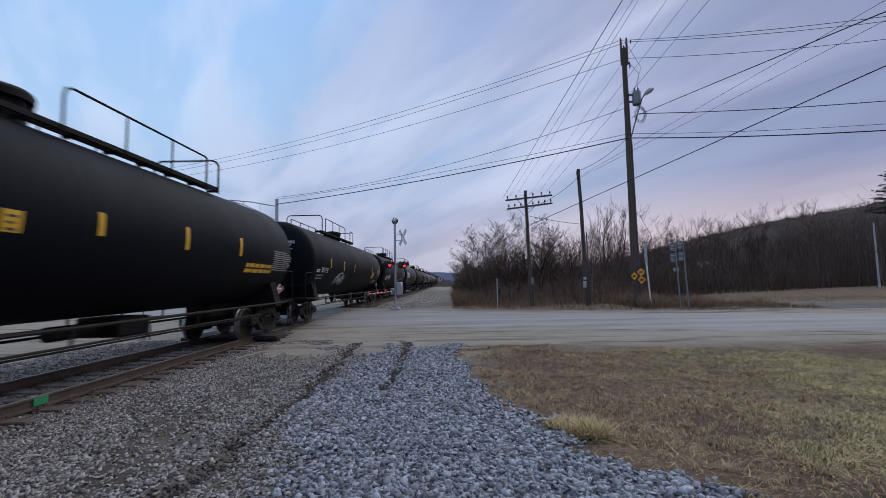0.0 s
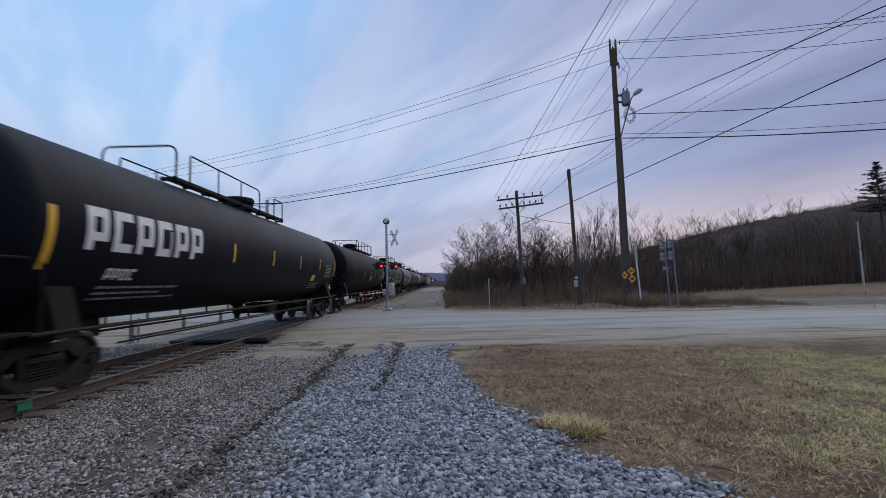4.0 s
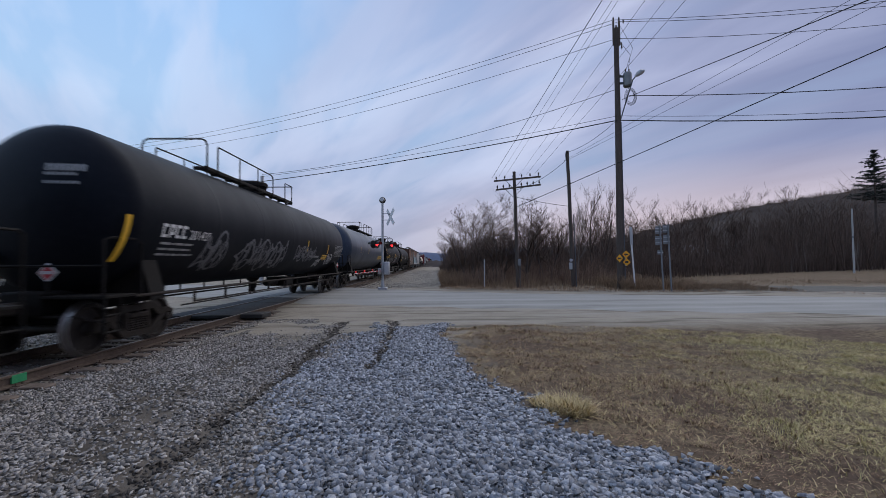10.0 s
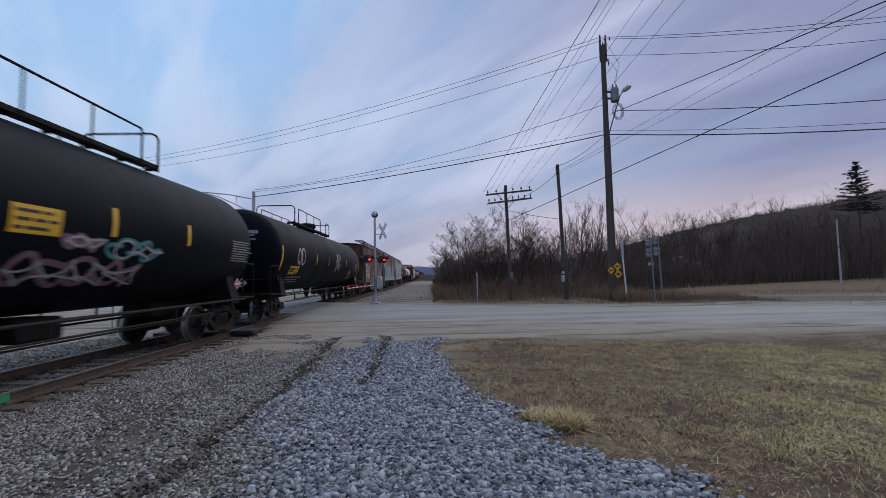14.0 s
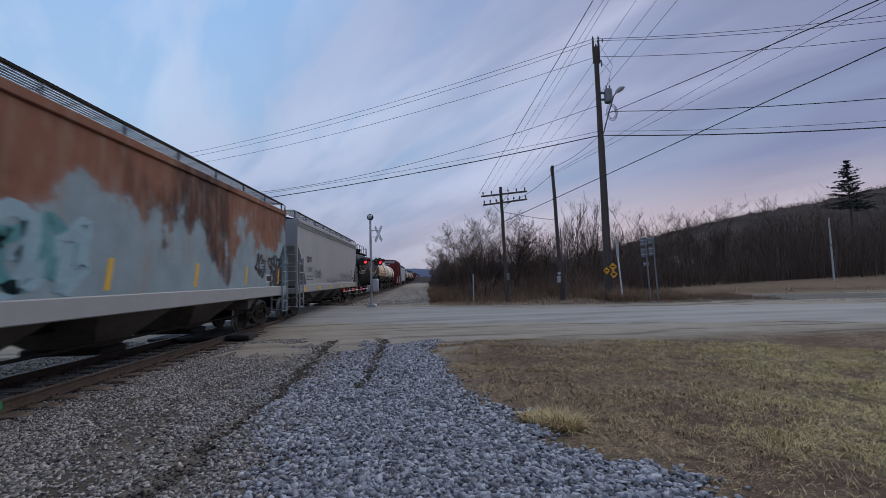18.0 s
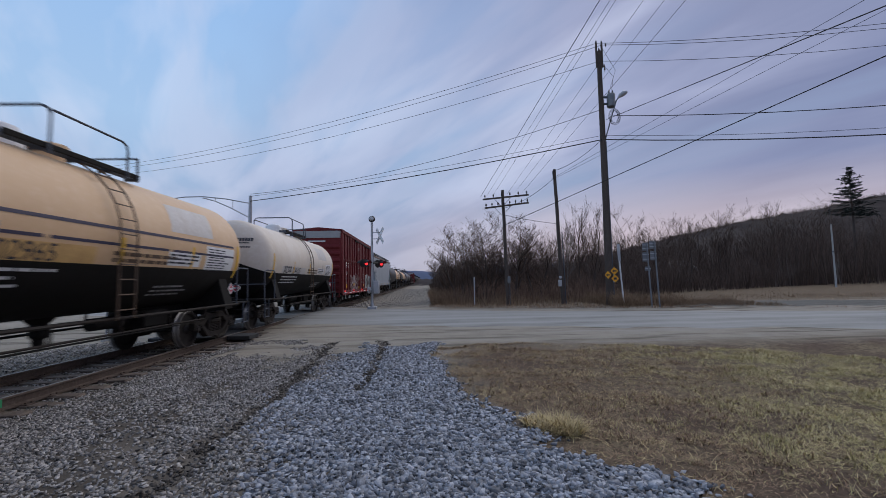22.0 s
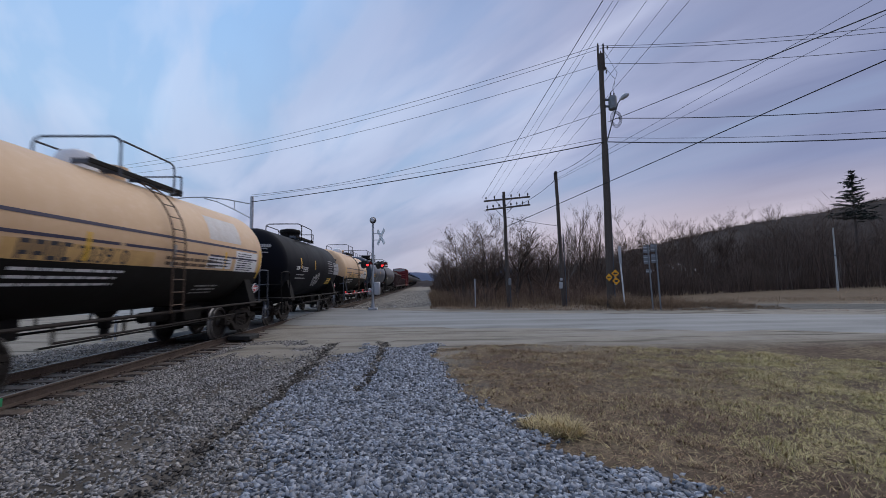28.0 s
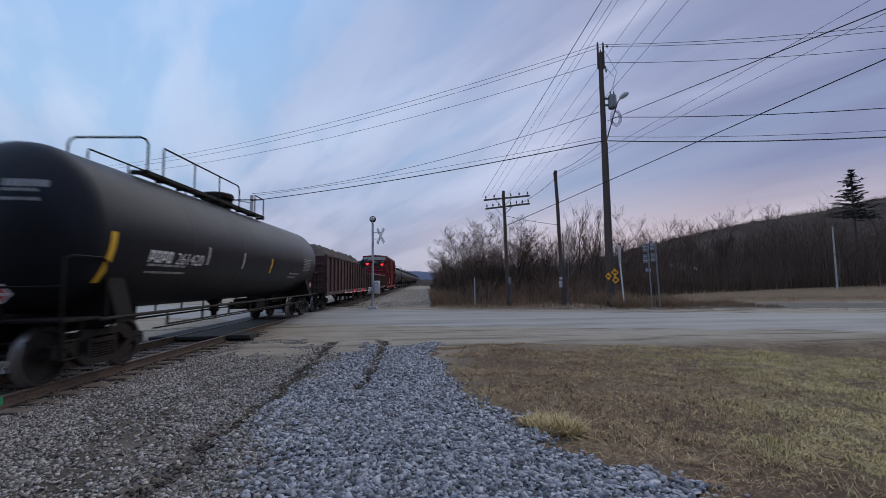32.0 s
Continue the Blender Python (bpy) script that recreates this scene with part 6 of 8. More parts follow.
    (hopper_car, LIGHT_GREY, "light grey covered hopper with thin grey graffiti", dict(seed=15, number="11869", ribbed=True, roof=UNDER, tags=((3, -4.9, 0.7, 1.3, 0.4, 0.03, 4), (3, -2.6, 0.36, 3.0, 0.25, 0.014, 7), (3, 1.2, 0.55, 4.2, 0.5, 0.022, 9), (3, 5.0, 0.5, 0.5, 0.35, 0.02, 2)))),
    (tank_car, BLACK, BT + ", white car number and teal graffiti", dict(seed=16, marks=(("end", -7.67, -7.31, -0.44, 0.36), ("owner", -6.69, -5.77, -0.49, -0.24), ("number", -5.65, -4.13, -0.47, -0.21), ("refl", -4.58, -4.33, -0.2, 0.19), ("refl", -1.67, -1.31, -0.26, 0.19), ("tag1", 0.3, 1.56, -1.17, -0.14), ("refl", 1.56, 1.79, -0.3, 0.17), ("tag0", 1.52, 3.15, -0.65, -0.19), ("panel", 3.17, 3.88, -0.43, -0.04), ("refl", 4.56, 4.79, -0.26, 0.14), ("tag1", 4.79, 6.74, -0.91, -0.32), ("stencil", 6.68, 7.82, -0.45, 0.05)), number="290074")),
    (tank_car, BEIGE, "beige over black tank car with dark stripes and product stains", dict(seed=17, lower=UNDER, ink=INK, number="202965", hoops=True, rail_mat=GALV, r=1.42, zc=2.45, size=0.29)),
    (tank_car, CREAM, "cream over black tank car with product stains at one end", dict(seed=18, lower=UNDER, ink=INK, number="204005", hoops=True, rail_mat=GALV, r=1.42, zc=2.45, size=0.29)),
    (box_car, BOX_RED, "oxide red boxcar with white graffiti and a grey end band", dict(seed=19, number="6435", tags=((6, -4.7, 0.55, 3.1, 1.1, 0.045, 4), (6, -4.4, 0.40, 2.6, 0.7, 0.06, 3), (0, -4.6, 0.60, 2.9, 1.0, 0.012, 4), (4, 2.7, 0.65, 3.2, 0.7, 0.035, 5)), boards=((2.5, 3.15, 0.95, 2.15, 0), (3.35, 4.05, 1.0, 2.2, 0), (4.3, 4.85, 0.9, 2.1, 0), (5.2, 6.1, 1.0, 2.05, 3)))),
    (hopper_car, PALE_GREY, "pale blue-grey covered hopper with a rust-stained roof edge", dict(seed=20, number="17567", board=UNDER, chord=CHORD_RUST, roof=UNDER, top=4.2)),
    (tank_car, DARK_BLUE, "dark blue-black tank car with a railed top platform", dict(seed=21)),
    (tank_car, BEIGE, "beige over black tank car with dark stripes", dict(seed=22, lower=UNDER, ink=INK, number="203910", hoops=True, rail_mat=GALV, r=1.42, zc=2.45, size=0.29)),
    (tank_car, BLACK, "short black tank car with a white car number and tags", dict(seed=23, marks=(("owner", -3.46, -2.98, -0.23, -0.01), ("number", -2.74, -1.56, -0.3, -0.02), ("lines", -3.32, -1.85, -0.73, -0.41), ("refl", -2.85, -2.66, -0.15, 0.31), ("refl", -0.52, -0.3, -0.14, 0.3), ("tag0", -0.44, 0.6, -1.04, -0.3), ("lines", 2.36, 3.59, -0.36, 0.42), ("label", 3.7, 5.06, -0.31, 0.36), ("panel", 2.44, 3.33, -0.92, -0.55)), number="135690", r=1.40, zc=2.39, mark_z=-0.45, hoops=True)),
    (tank_car, BEIGE, "beige over black tank car with dark stripes and a stained end", dict(seed=24, lower=UNDER, ink=INK, number="204385", hoops=True, rail_mat=GALV, r=1.42, zc=2.45, size=0.29)),
    (tank_car, BLUE_GREY, "blue-grey tank car with faded yellow lettering and white tags", dict(seed=25, marks=(("end", -6.5, -6.3, -0.8, 0.1), ("gold", -5.1, -3.56, -0.43, -0.15), ("refl", -3.41, -3.23, -0.22, 0.16), ("refl", -1.4, -1.2, -0.24, 0.15), ("refl", 0.86, 1.12, -0.16, 0.27), ("tag0", -2.37, -1.4, -0.96, -0.37), ("lines", -5.0, -3.4, -0.85, -0.55), ("stencil", 4.6, 5.8, -0.5, 0.0), ("tag0", -5.6, -5.2, 0.1, 0.7)))),
    (tank_car, BLACK_WORN, BT + ", white car number", dict(seed=26, marks=(("owner", -5.59, -4.82, -0.54, -0.24), ("number", -4.68, -3.37, -0.55, -0.25), ("lines", -5.55, -3.97, -0.89, -0.57), ("end", -6.76, -6.5, -1, -0.05), ("dim", -3.45, -3.23, -0.52, -0.07), ("dim", -1.35, -1.2, -0.55, -0.08), ("refl", 0.9, 1.16, -0.65, -0.13), ("stencil", 4.9, 6.1, -0.5, 0.05), ("lines", 3.2, 4.6, -0.9, -0.6)), number="261420", r=1.49, zc=2.54)),
    (gondola_car, GON_BROWN, "faded brown ribbed gondola heaped with a dark load", dict(seed=27, top=3.0, heap=1.0)),
    (gondola_car, GON_BROWN, "low faded brown ribbed gondola", dict(seed=28, top=2.3)),
    (box_car, BOX_RED, "oxide red boxcar with a pale roof edge", dict(seed=29)),
]


def make_train():
    for i, (build, paint, label, spec) in enumerate(CARS):
        a, b = COUPLINGS[i], COUPLINGS[i + 1]
        TRAIN.append((build(b - a, paint, label, spec), (a + b) / 2))
    tank = TRAIN[0][0]
    y = COUPLINGS[len(CARS)]
    for k in range(14):
        car = copy_thing(tank, Matrix())
        WHEELS.extend(o for o in car.children_recursive if o.name.startswith("wheelset"))
        TRAIN.append((car, y + 9.55))
        y += 19.1


make_train()


# ---------------------------------------------------------------- crossing signal, poles, signs, wires
def gz(x, y):
    return float(ground_z(x, y))


def crossing_signal():
    x, y = -3.12, 26.7
    sig = thing("crossing_signal", "railway crossing signal with lit red flashers and lowered striped gate", "crossing signal", (x, y, gz(x, y)))
    part("base", Shape().box(-0.28, 0.28, -0.28, 0.28, -0.05, 0.16, 0.02).lathe([(0.0, 0.15), (0.13, 0.15), (0.10, 0.42), (0.0, 0.42)], "z", 16), ALU, sig)
    part("mast", Shape().lathe([(0.0, 0.1), (0.078, 0.1), (0.07, 5.45), (0.0, 5.45)], "z", 16), ALU, sig)
    bell = part("bell", Shape().lathe([(0.0, -0.14), (0.17, -0.10), (0.21, 0.02), (0.19, 0.12), (0.10, 0.19), (0.0, 0.20)], "y", 20, (0.0, 0.0, 5.60)), HOUSING, sig, "dark bell")
    part("bell_gong", Shape().lathe([(0.0, -0.20), (0.10, -0.19), (0.14, -0.13), (0.0, -0.13)], "y", 20, (0.0, 0.0, 5.60)), ALU, bell)
    cx, cz = 0.50, 4.55
    for z in (4.35, 4.75):
        part("bracket", Shape().beam((0.0, 0.0, z), (cx, -0.05, z), 0.04, 0.04), ALU, sig)
    for s in (-1, 1):
        b = Shape().box(-0.61, 0.61, -0.012, 0.012, -0.115, 0.115, 0.005)
        ob = part("crossbuck_board", b, SIGN_WHITE, sig, "white crossbuck board", at=(cx, -0.05 - s * 0.016, cz))
        ob.rotation_euler = (Matrix.Rotation(radians(-52), 3, "Z") @ Matrix.Rotation(s * radians(50), 3, "Y")).to_euler()
    way = Vector((0.57, 0.82, 0))
    face = Vector((0.82, -0.57, 0))
    part("flasher_arm", Shape().tube([way * -0.75 + Vector((0, 0, 2.86)), way * 0.75 + Vector((0, 0, 2.86))], 0.035, 8), HOUSING, sig)
    for s in (-1, 1):
        for f in (-1, 1):
            c = way * (s * 0.68) + face * (f * 0.14) + Vector((0, 0, 2.82))
            back = Shape()
            n = 24
            for r0, d0 in ((0.25, 0.0),):
                vs = []
                for d in (0.0, 0.02):
                    for k in range(n):
                        a = 2 * math.pi * k / n
                        vs.append(c + face * f * d + (way * math.cos(a) + Vector((0, 0, 1)) * math.sin(a)) * r0)
                back.add(vs, [tuple(range(n))[::-1], tuple(range(n, 2 * n))] + [(k, (k + 1) % n, n + (k + 1) % n, n + k) for k in range(n)])
            light = part("flasher", back, HOUSING, sig)
            lens, hood = Shape(), Shape()
            vs = []
            for r0, d in ((0.12, 0.024), (0.10, 0.05), (0.05, 0.065)):
                for k in range(n):
                    a = 2 * math.pi * k / n
                    vs.append(c + face * f * d + (way * math.cos(a) + Vector((0, 0, 1)) * math.sin(a)) * r0)
            lens.add(vs, [(j * n + k, j * n + (k + 1) % n, (j + 1) * n + (k + 1) % n, (j + 1) * n + k) for j in (0, 1) for k in range(n)] + [tuple(range(2 * n, 3 * n))])
            part("lens", lens, RED_GLOW, light, "lit red lens")
            vs = []
            m = 14
            for r0, d in ((0.17, 0.022), (0.18, 0.30), (0.165, 0.30), (0.158, 0.022)):
                for k in range(m + 1):
                    a = math.pi * k / m
                    vs.append(c + face * f * d + (way * math.cos(a) + Vector((0, 0, 1)) * math.sin(a)) * r0)
            hood.add(vs, [(j * (m + 1) + k, j * (m + 1) + k + 1, (j + 1) % 4 * (m + 1) + k + 1, (j + 1) % 4 * (m + 1) + k) for j in range(4) for k in range(m)])
            part("visor", hood, HOUSING, light)
    part("gate_mechanism", Shape().box(-0.26, -0.08, -0.28, 0.12, 0.98, 1.36, 0.04).box(0.08, 0.44, -0.26, 0.20, 0.95, 1.75, 0.05), ALU, sig, "grey gate mechanism case")
    part("support_arm", Shape().beam((-0.05, -0.20, 1.2), (-0.1, -0.6, 1.2), 0.08, 0.10), ALU, sig)
    tip = Vector((-0.65, -5.5, 1.17))
    root = Vector((-0.1, -0.5, 1.2))
    gate = part("gate_arm", Shape().beam(root, tip, 0.10, 0.03), SIGN_WHITE, sig, "red and white striped gate arm")
    for i in range(7):
        a, b = root.lerp(tip, (i + 0.1) / 7), root.lerp(tip, (i + 0.58) / 7)
        part("gate_stripe", Shape().beam(a, b, 0.108, 0.038), RED_STRIPE, gate)
    for k in (0.35, 0.68, 0.99):
        c = root.lerp(tip, k)
        part("gate_lamp", Shape().lathe([(0.0, 0.04), (0.03, 0.04), (0.032, 0.10), (0.02, 0.12), (0.0, 0.125)], "z", 12, tuple(c)), GATE_GLOW, gate, "lit red gate lamp")
    part("counterweight", Shape().box(-0.05, 0.12, 0.3, 0.8, 1.05, 1.32, 0.03), ALU, sig)


def pole_shape(h, r0, r1, lean=(0, 0)):
    n = 9
    pts = [(lean[0] * i / n + 0.01 * math.sin(i * 2.1), lean[1] * i / n + 0.01 * math.cos(i * 1.7), -0.3 + (h + 0.3) * i / n) for i in range(n + 1)]
    return Shape().tube(pts, [r0 + (r1 - r0) * i / n for i in range(n + 1)], 14)


def insulator(parent, x, y, z):
    part("insulator", cached("insulator", lambda: Shape().lathe([(0.0, -0.02), (0.02, -0.02), (0.02, 0.06), (0.055, 0.07), (0.05, 0.11), (0.035, 0.13), (0.045, 0.16), (0.03, 0.20), (0.0, 0.21)], "z", 12).mesh("insulator", CERAMIC)), CERAMIC, parent, at=(x, y, z))


def main_pole():
    x, y = 10.68, 24.15
    p = thing("utility_pole", "tall weathered wooden pole with transformer, street light, yellow signs", "utility pole", (x, y, gz(x, y)))
    part("pole", pole_shape(15.0, 0.22, 0.13), POLE_WOOD, p)
    for dx in (-0.16, 0.17):
        part("pole_top_bracket", Shape().beam((dx, 0.0, 14.0), (dx, 0.0, 15.45), 0.09, 0.09), POLE_WOOD, p)
    part("pole_top_bracket", Shape().beam((-0.2, 0, 14.2), (0.22, 0, 14.2), 0.1, 0.08), POLE_WOOD, p)
    for dx, z in ((-0.16, 15.45), (0.17, 15.45), (0.0, 15.0), (0.28, 14.0), (0.30, 13.8), (0.42, 15.3)):
        insulator(p, dx, 0, z)
    t = part("transformer", Shape().lathe([(0.0, 11.55), (0.20, 11.55), (0.24, 11.60), (0.24, 12.28), (0.20, 12.36), (0.08, 12.40), (0.0, 12.40)], "z", 20, (0.55, -0.1, 0)), SIGN_BACK, p, "grey transformer can")
    for dx in (-0.1, 0.1):
        part("bushing", Shape().lathe([(0.0, 12.36), (0.03, 12.36), (0.05, 12.42), (0.03, 12.48), (0.05, 12.54), (0.0, 12.62)], "z", 10, (0.55 + dx, -0.1, 0)), CERAMIC, t)
    part("hanger", Shape().box(0.10, 0.36, -0.16, -0.04, 11.7, 11.8, 0.01).box(0.10, 0.36, -0.16, -0.04, 12.1, 12.2, 0.01), GALV, p)
    part("lamp_arm", Shape().tube([(0.15, -0.05, 9.7), (0.40, -0.25, 10.7), (0.70, -0.45, 11.8), (0.84, -0.55, 12.0)], 0.035, 8), GALV, p)
    part("lamp_head", Shape().tube([(0.78, -0.52, 11.96), (0.90, -0.6, 12.05), (1.06, -0.72, 12.15), (1.20, -0.82, 12.18)], [0.06, 0.13, 0.15, 0.05], 14), ALU, p, "grey cobra street light head")
    s = Shape()
    for k in range(5):
        pts = [(0.62 + 0.25 * math.cos(a * 6.283) * (0.8 + 0.15 * k), -0.3, 10.9 + 0.42 * math.sin(a * 6.283) * (0.8 + 0.1 * k)) for a in [i / 16 for i in range(17)]]
        s.tube(pts, 0.010, 4)
    s.tube([(0.3, 0, 14.1), (0.75, -0.1, 13.4), (0.62, -0.1, 12.6)], 0.010, 4)
    s.tube([(0.2, 0, 15.2), (0.9, -0.1, 13.8), (0.5, -0.1, 12.6)], 0.010, 4)
    part("cable_coil", s, WIRE, p)
    s = Shape().tube([(0.19, -0.14, 0.0), (0.18, -0.13, 2.2), (0.14, -0.1, 9.5)], 0.03, 6)
    part("conduit", s, GALV, p)
    # three yellow diamond signs
    d = 0.225
    for dx, dy, z, turn in ((0.20, -0.27, 1.95, 0), (0.23, -0.27, 1.52, 0), (-0.16, -0.24, 1.73, 62)):
        b = part("diamond_sign", Shape().slab([(-d, 0), (0, d), (d, 0), (0, -d)], -0.004, 0.004, "y"), SIGN_YELLOW, p, "yellow diamond sign with a black arrow", at=(dx, dy, z))
        b.rotation_euler = (0, 0, radians(-turn))
        arrow = Shape().slab([(-0.13, 0), (-0.04, 0.08), (-0.04, 0.035), (0.12, 0.035), (0.12, -0.035), (-0.04, -0.035), (-0.04, -0.08)], -0.012, -0.006, "y")
        if z == 1.52:
            arrow = Shape().slab([(-0.09, 0.06), (0.09, 0.06), (0.09, -0.06), (-0.09, -0.06)], -0.012, -0.006, "y")
        part("sign_symbol", arrow, INK, b, "black arrow")
    part("sign_brace", Shape().box(0.16, 0.24, -0.262, -0.1, 1.3, 2.1, 0.01), ALU, p)


def telegraph_pole():
    x, y = 5.16, 25.8
    p = thing("telegraph_pole", "old wooden telegraph pole with two crossarms of insulators", "utility pole", (x, y, gz(x, y)))
    part("pole", pole_shape(7.05, 0.125, 0.09, (-0.18, 0)), POLE_WOOD, p)
    for (x0, z0), (x1, z1), n in (((-1.42, 6.55), (1.40, 6.82), 6), ((-1.32, 6.02), (1.40, 6.33), 8)):
        arm = part("crossarm", Shape().beam((x0, -0.14, z0 - 0.1), (x1, -0.14, z1 - 0.1), 0.09, 0.11), POLE_WOOD, p)
        for i in range(n):
            k = (i + 0.25) / (n - 0.5)
            if abs(k - 0.5) > 0.06:
                insulator(arm, x0 + (x1 - x0) * k, -0.14, z0 + (z1 - z0) * k - 0.04)
        part("arm_brace", Shape().beam((-0.27, -0.12, z0 - 0.55), (-0.75, -0.16, z0 - 0.05), 0.03, 0.012).beam((-0.25, -0.12, z0 - 0.55), (0.3, -0.16, z0 + 0.02), 0.03, 0.012), GALV, p)
    part("equipment_box", Shape().box(-0.04, 0.12, -0.24, -0.10, 1.35, 1.75, 0.02), SIGN_BACK, p)
    part("ground_conduit", Shape().tube([(0.10, -0.08, 0.0), (0.09, -0.10, 1.4)], 0.025, 6), GALV, p)


def stub_pole():
    x, y = 8.44, 25.58
    p = thing("utility_pole", "plain weathered wooden pole with a small meter box", "utility pole", (x, y, gz(x, y)))
    part("pole", pole_shape(8.25, 0.13, 0.095, (-0.26, 0)), POLE_WOOD, p)
    part("meter_box", Shape().box(-0.30, -0.12, -0.22, -0.08, 1.1, 1.5, 0.02).lathe([(0.0, -0.30), (0.09, -0.29), (0.09, -0.22), (0.0, -0.22)], "y", 14, (-0.21, 0, 1.65)), ALU, p)
    part("conduit", Shape().tube([(0.15, -0.06, 0), (0.05, -0.06, 4.4)], 0.03, 6), GALV, p)
    part("cleat", Shape().tube([(-0.27, -0.1, 8.15), (-0.4, -0.1, 8.05), (-0.38, -0.1, 7.7), (-0.26, -0.1, 7.6)], 0.02, 5), WIRE, p)


def lamp_pole():
    x, y = -13.95, 35.0
    p = thing("street_lamp", "grey street lamp pole with a long curved truss arm", "street lamp", (x, y, gz(x, y)))
    part("pole", Shape().lathe([(0.0, -0.1), (0.20, -0.1), (0.17, 0.5), (0.13, 8.9), (0.0, 8.95)], "z", 16), ALU, p)
    up = [(-6.6, 0, 8.68), (-5.2, 0, 8.86), (-3.8, 0, 8.88), (-2.0, 0, 8.68), (-0.1, 0, 8.30)]
    low = [(-3.8, 0, 8.78), (-2.8, 0, 8.50), (-1.6, 0, 7.95), (-0.1, 0, 7.15)]
    part("lamp_arm", Shape().tube(up, 0.045, 8), ALU, p)
    part("lamp_arm", Shape().tube(low, 0.04, 8), ALU, p)
    for a, b in (((-2.8, 0, 8.78), (-2.8, 0, 8.50)), ((-1.4, 0, 8.56), (-1.4, 0, 7.85))):
        part("arm_strut", Shape().tube([a, b], 0.025, 6), ALU, p)
    part("lamp_head", Shape().tube([(-6.5, 0, 8.68), (-6.8, 0, 8.66), (-7.2, 0, 8.64), (-7.35, 0, 8.64)], [0.06, 0.13, 0.14, 0.05], 12), ALU, p)


def far_poles():
    for x, y, h, r, mat, label in ((47.7, 48.0, 7.35, 0.105, CONCRETE, "pale weathered wooden pole at the wood's edge"), (-38.6, 45.9, 13.9, 0.16, POLE_WOOD, "wooden utility pole beyond the railway"),
                                   (45.0, 11.0, 15.2, 0.17, POLE_WOOD, "wooden utility pole beside the road"), (9.2, -21.0, 12.6, 0.16, POLE_WOOD, "wooden utility pole beside the railway")):
        p = thing("utility_pole", label, "utility pole", (x, y, gz(x, y)))
        part("pole", pole_shape(h, r, r * 0.7), mat, p)
        part("crossarm", Shape().box(-1.9, 1.9, -0.16, -0.05, h - 1.0, h - 0.88, 0.015), POLE_WOOD, p) if x < 46 else part("band", Shape().lathe([(0.0, h * 0.55), (r, h * 0.55), (r, h * 0.57), (0, h * 0.57)], "z", 12), GALV, p)


def signs():
    x, y = 11.42, 24.0
    p = thing("sign_post", "white painted post with a narrow sign panel", "sign", (x, y, gz(x, y)))
    part("post", Shape().tube([(0, 0, -0.2), (-0.16, 0, 2.4), (-0.22, 0, 3.45)], 0.045, 8), SIGN_WHITE, p)
    part("panel", Shape().slab([(-0.27, 2.5), (-0.11, 2.5), (-0.15, 3.5), (-0.31, 3.5)], -0.08, -0.06, "y"), ALU, p)
    x, y = 12.0, 22.25
    p = thing("route_signs", "two-post cluster of small route signs seen from behind", "sign", (x, y, gz(x, y)))
    for dx in (0.0, 0.42):
        part("post", Shape().beam((dx + 0.10, 0, -0.2), (dx - 0.04, 0, 3.5), 0.06, 0.05), SIGN_BACK, p)
    for i, (dx, z, w, h) in enumerate(((-0.10, 3.02, 0.34, 0.42), (0.30, 3.10, 0.34, 0.42), (-0.10, 2.44, 0.34, 0.48), (0.32, 2.50, 0.34, 0.48), (-0.02, 1.95, 0.3, 0.22))):
        b = part("sign_panel", Shape().box(dx - w / 2, dx + w / 2, 0.045, 0.055, z, z + h, 0.004), SIGN_BACK, p)
        part("panel_brace", Shape().box(dx - w / 2, dx + w / 2, 0.02, 0.044, z + 0.1, z + 0.14, 0.004).box(dx - w / 2, dx + w / 2, 0.02, 0.044, z + h - 0.14, z + h - 0.1, 0.004), ALU, b)
    for x, y, h, label in ((3.2, 26.6, 1.75, "thin white marker post in dry weeds"), (-10.2, 14.5, 1.05, "short grey metal post on a concrete footing")):
        p = thing("marker_post", label, "post", (x, y, gz(x, y)))
        part("post", Shape().box(-0.03, 0.03, -0.02, 0.02, -0.2, h, 0.008), ALU, p)
        if x < 0:
            part("footing", Shape().lathe([(0.0, -0.1), (0.16, -0.1), (0.14, 0.10), (0.0, 0.11)], "z", 14), CONCRETE, p)
            part("post", Shape().box(0.22, 0.30, -0.03, 0.03, -0.2, h * 0.8, 0.01), ALU, p)


def wire(a, b, sag, r, label="thin dark overhead wire between poles"):
    n = 14 if sag else 5
    pts = [Vector(a).lerp(Vector(b), i / n) - Vector((0, 0, 4 * sag * (i / n) * (1 - i / n))) for i in range(n + 1)]
    tagged(new("overhead_wire", Shape().tube(pts, r, 5).mesh("overhead_wire", WIRE)), label, "wire", "overhead wires")


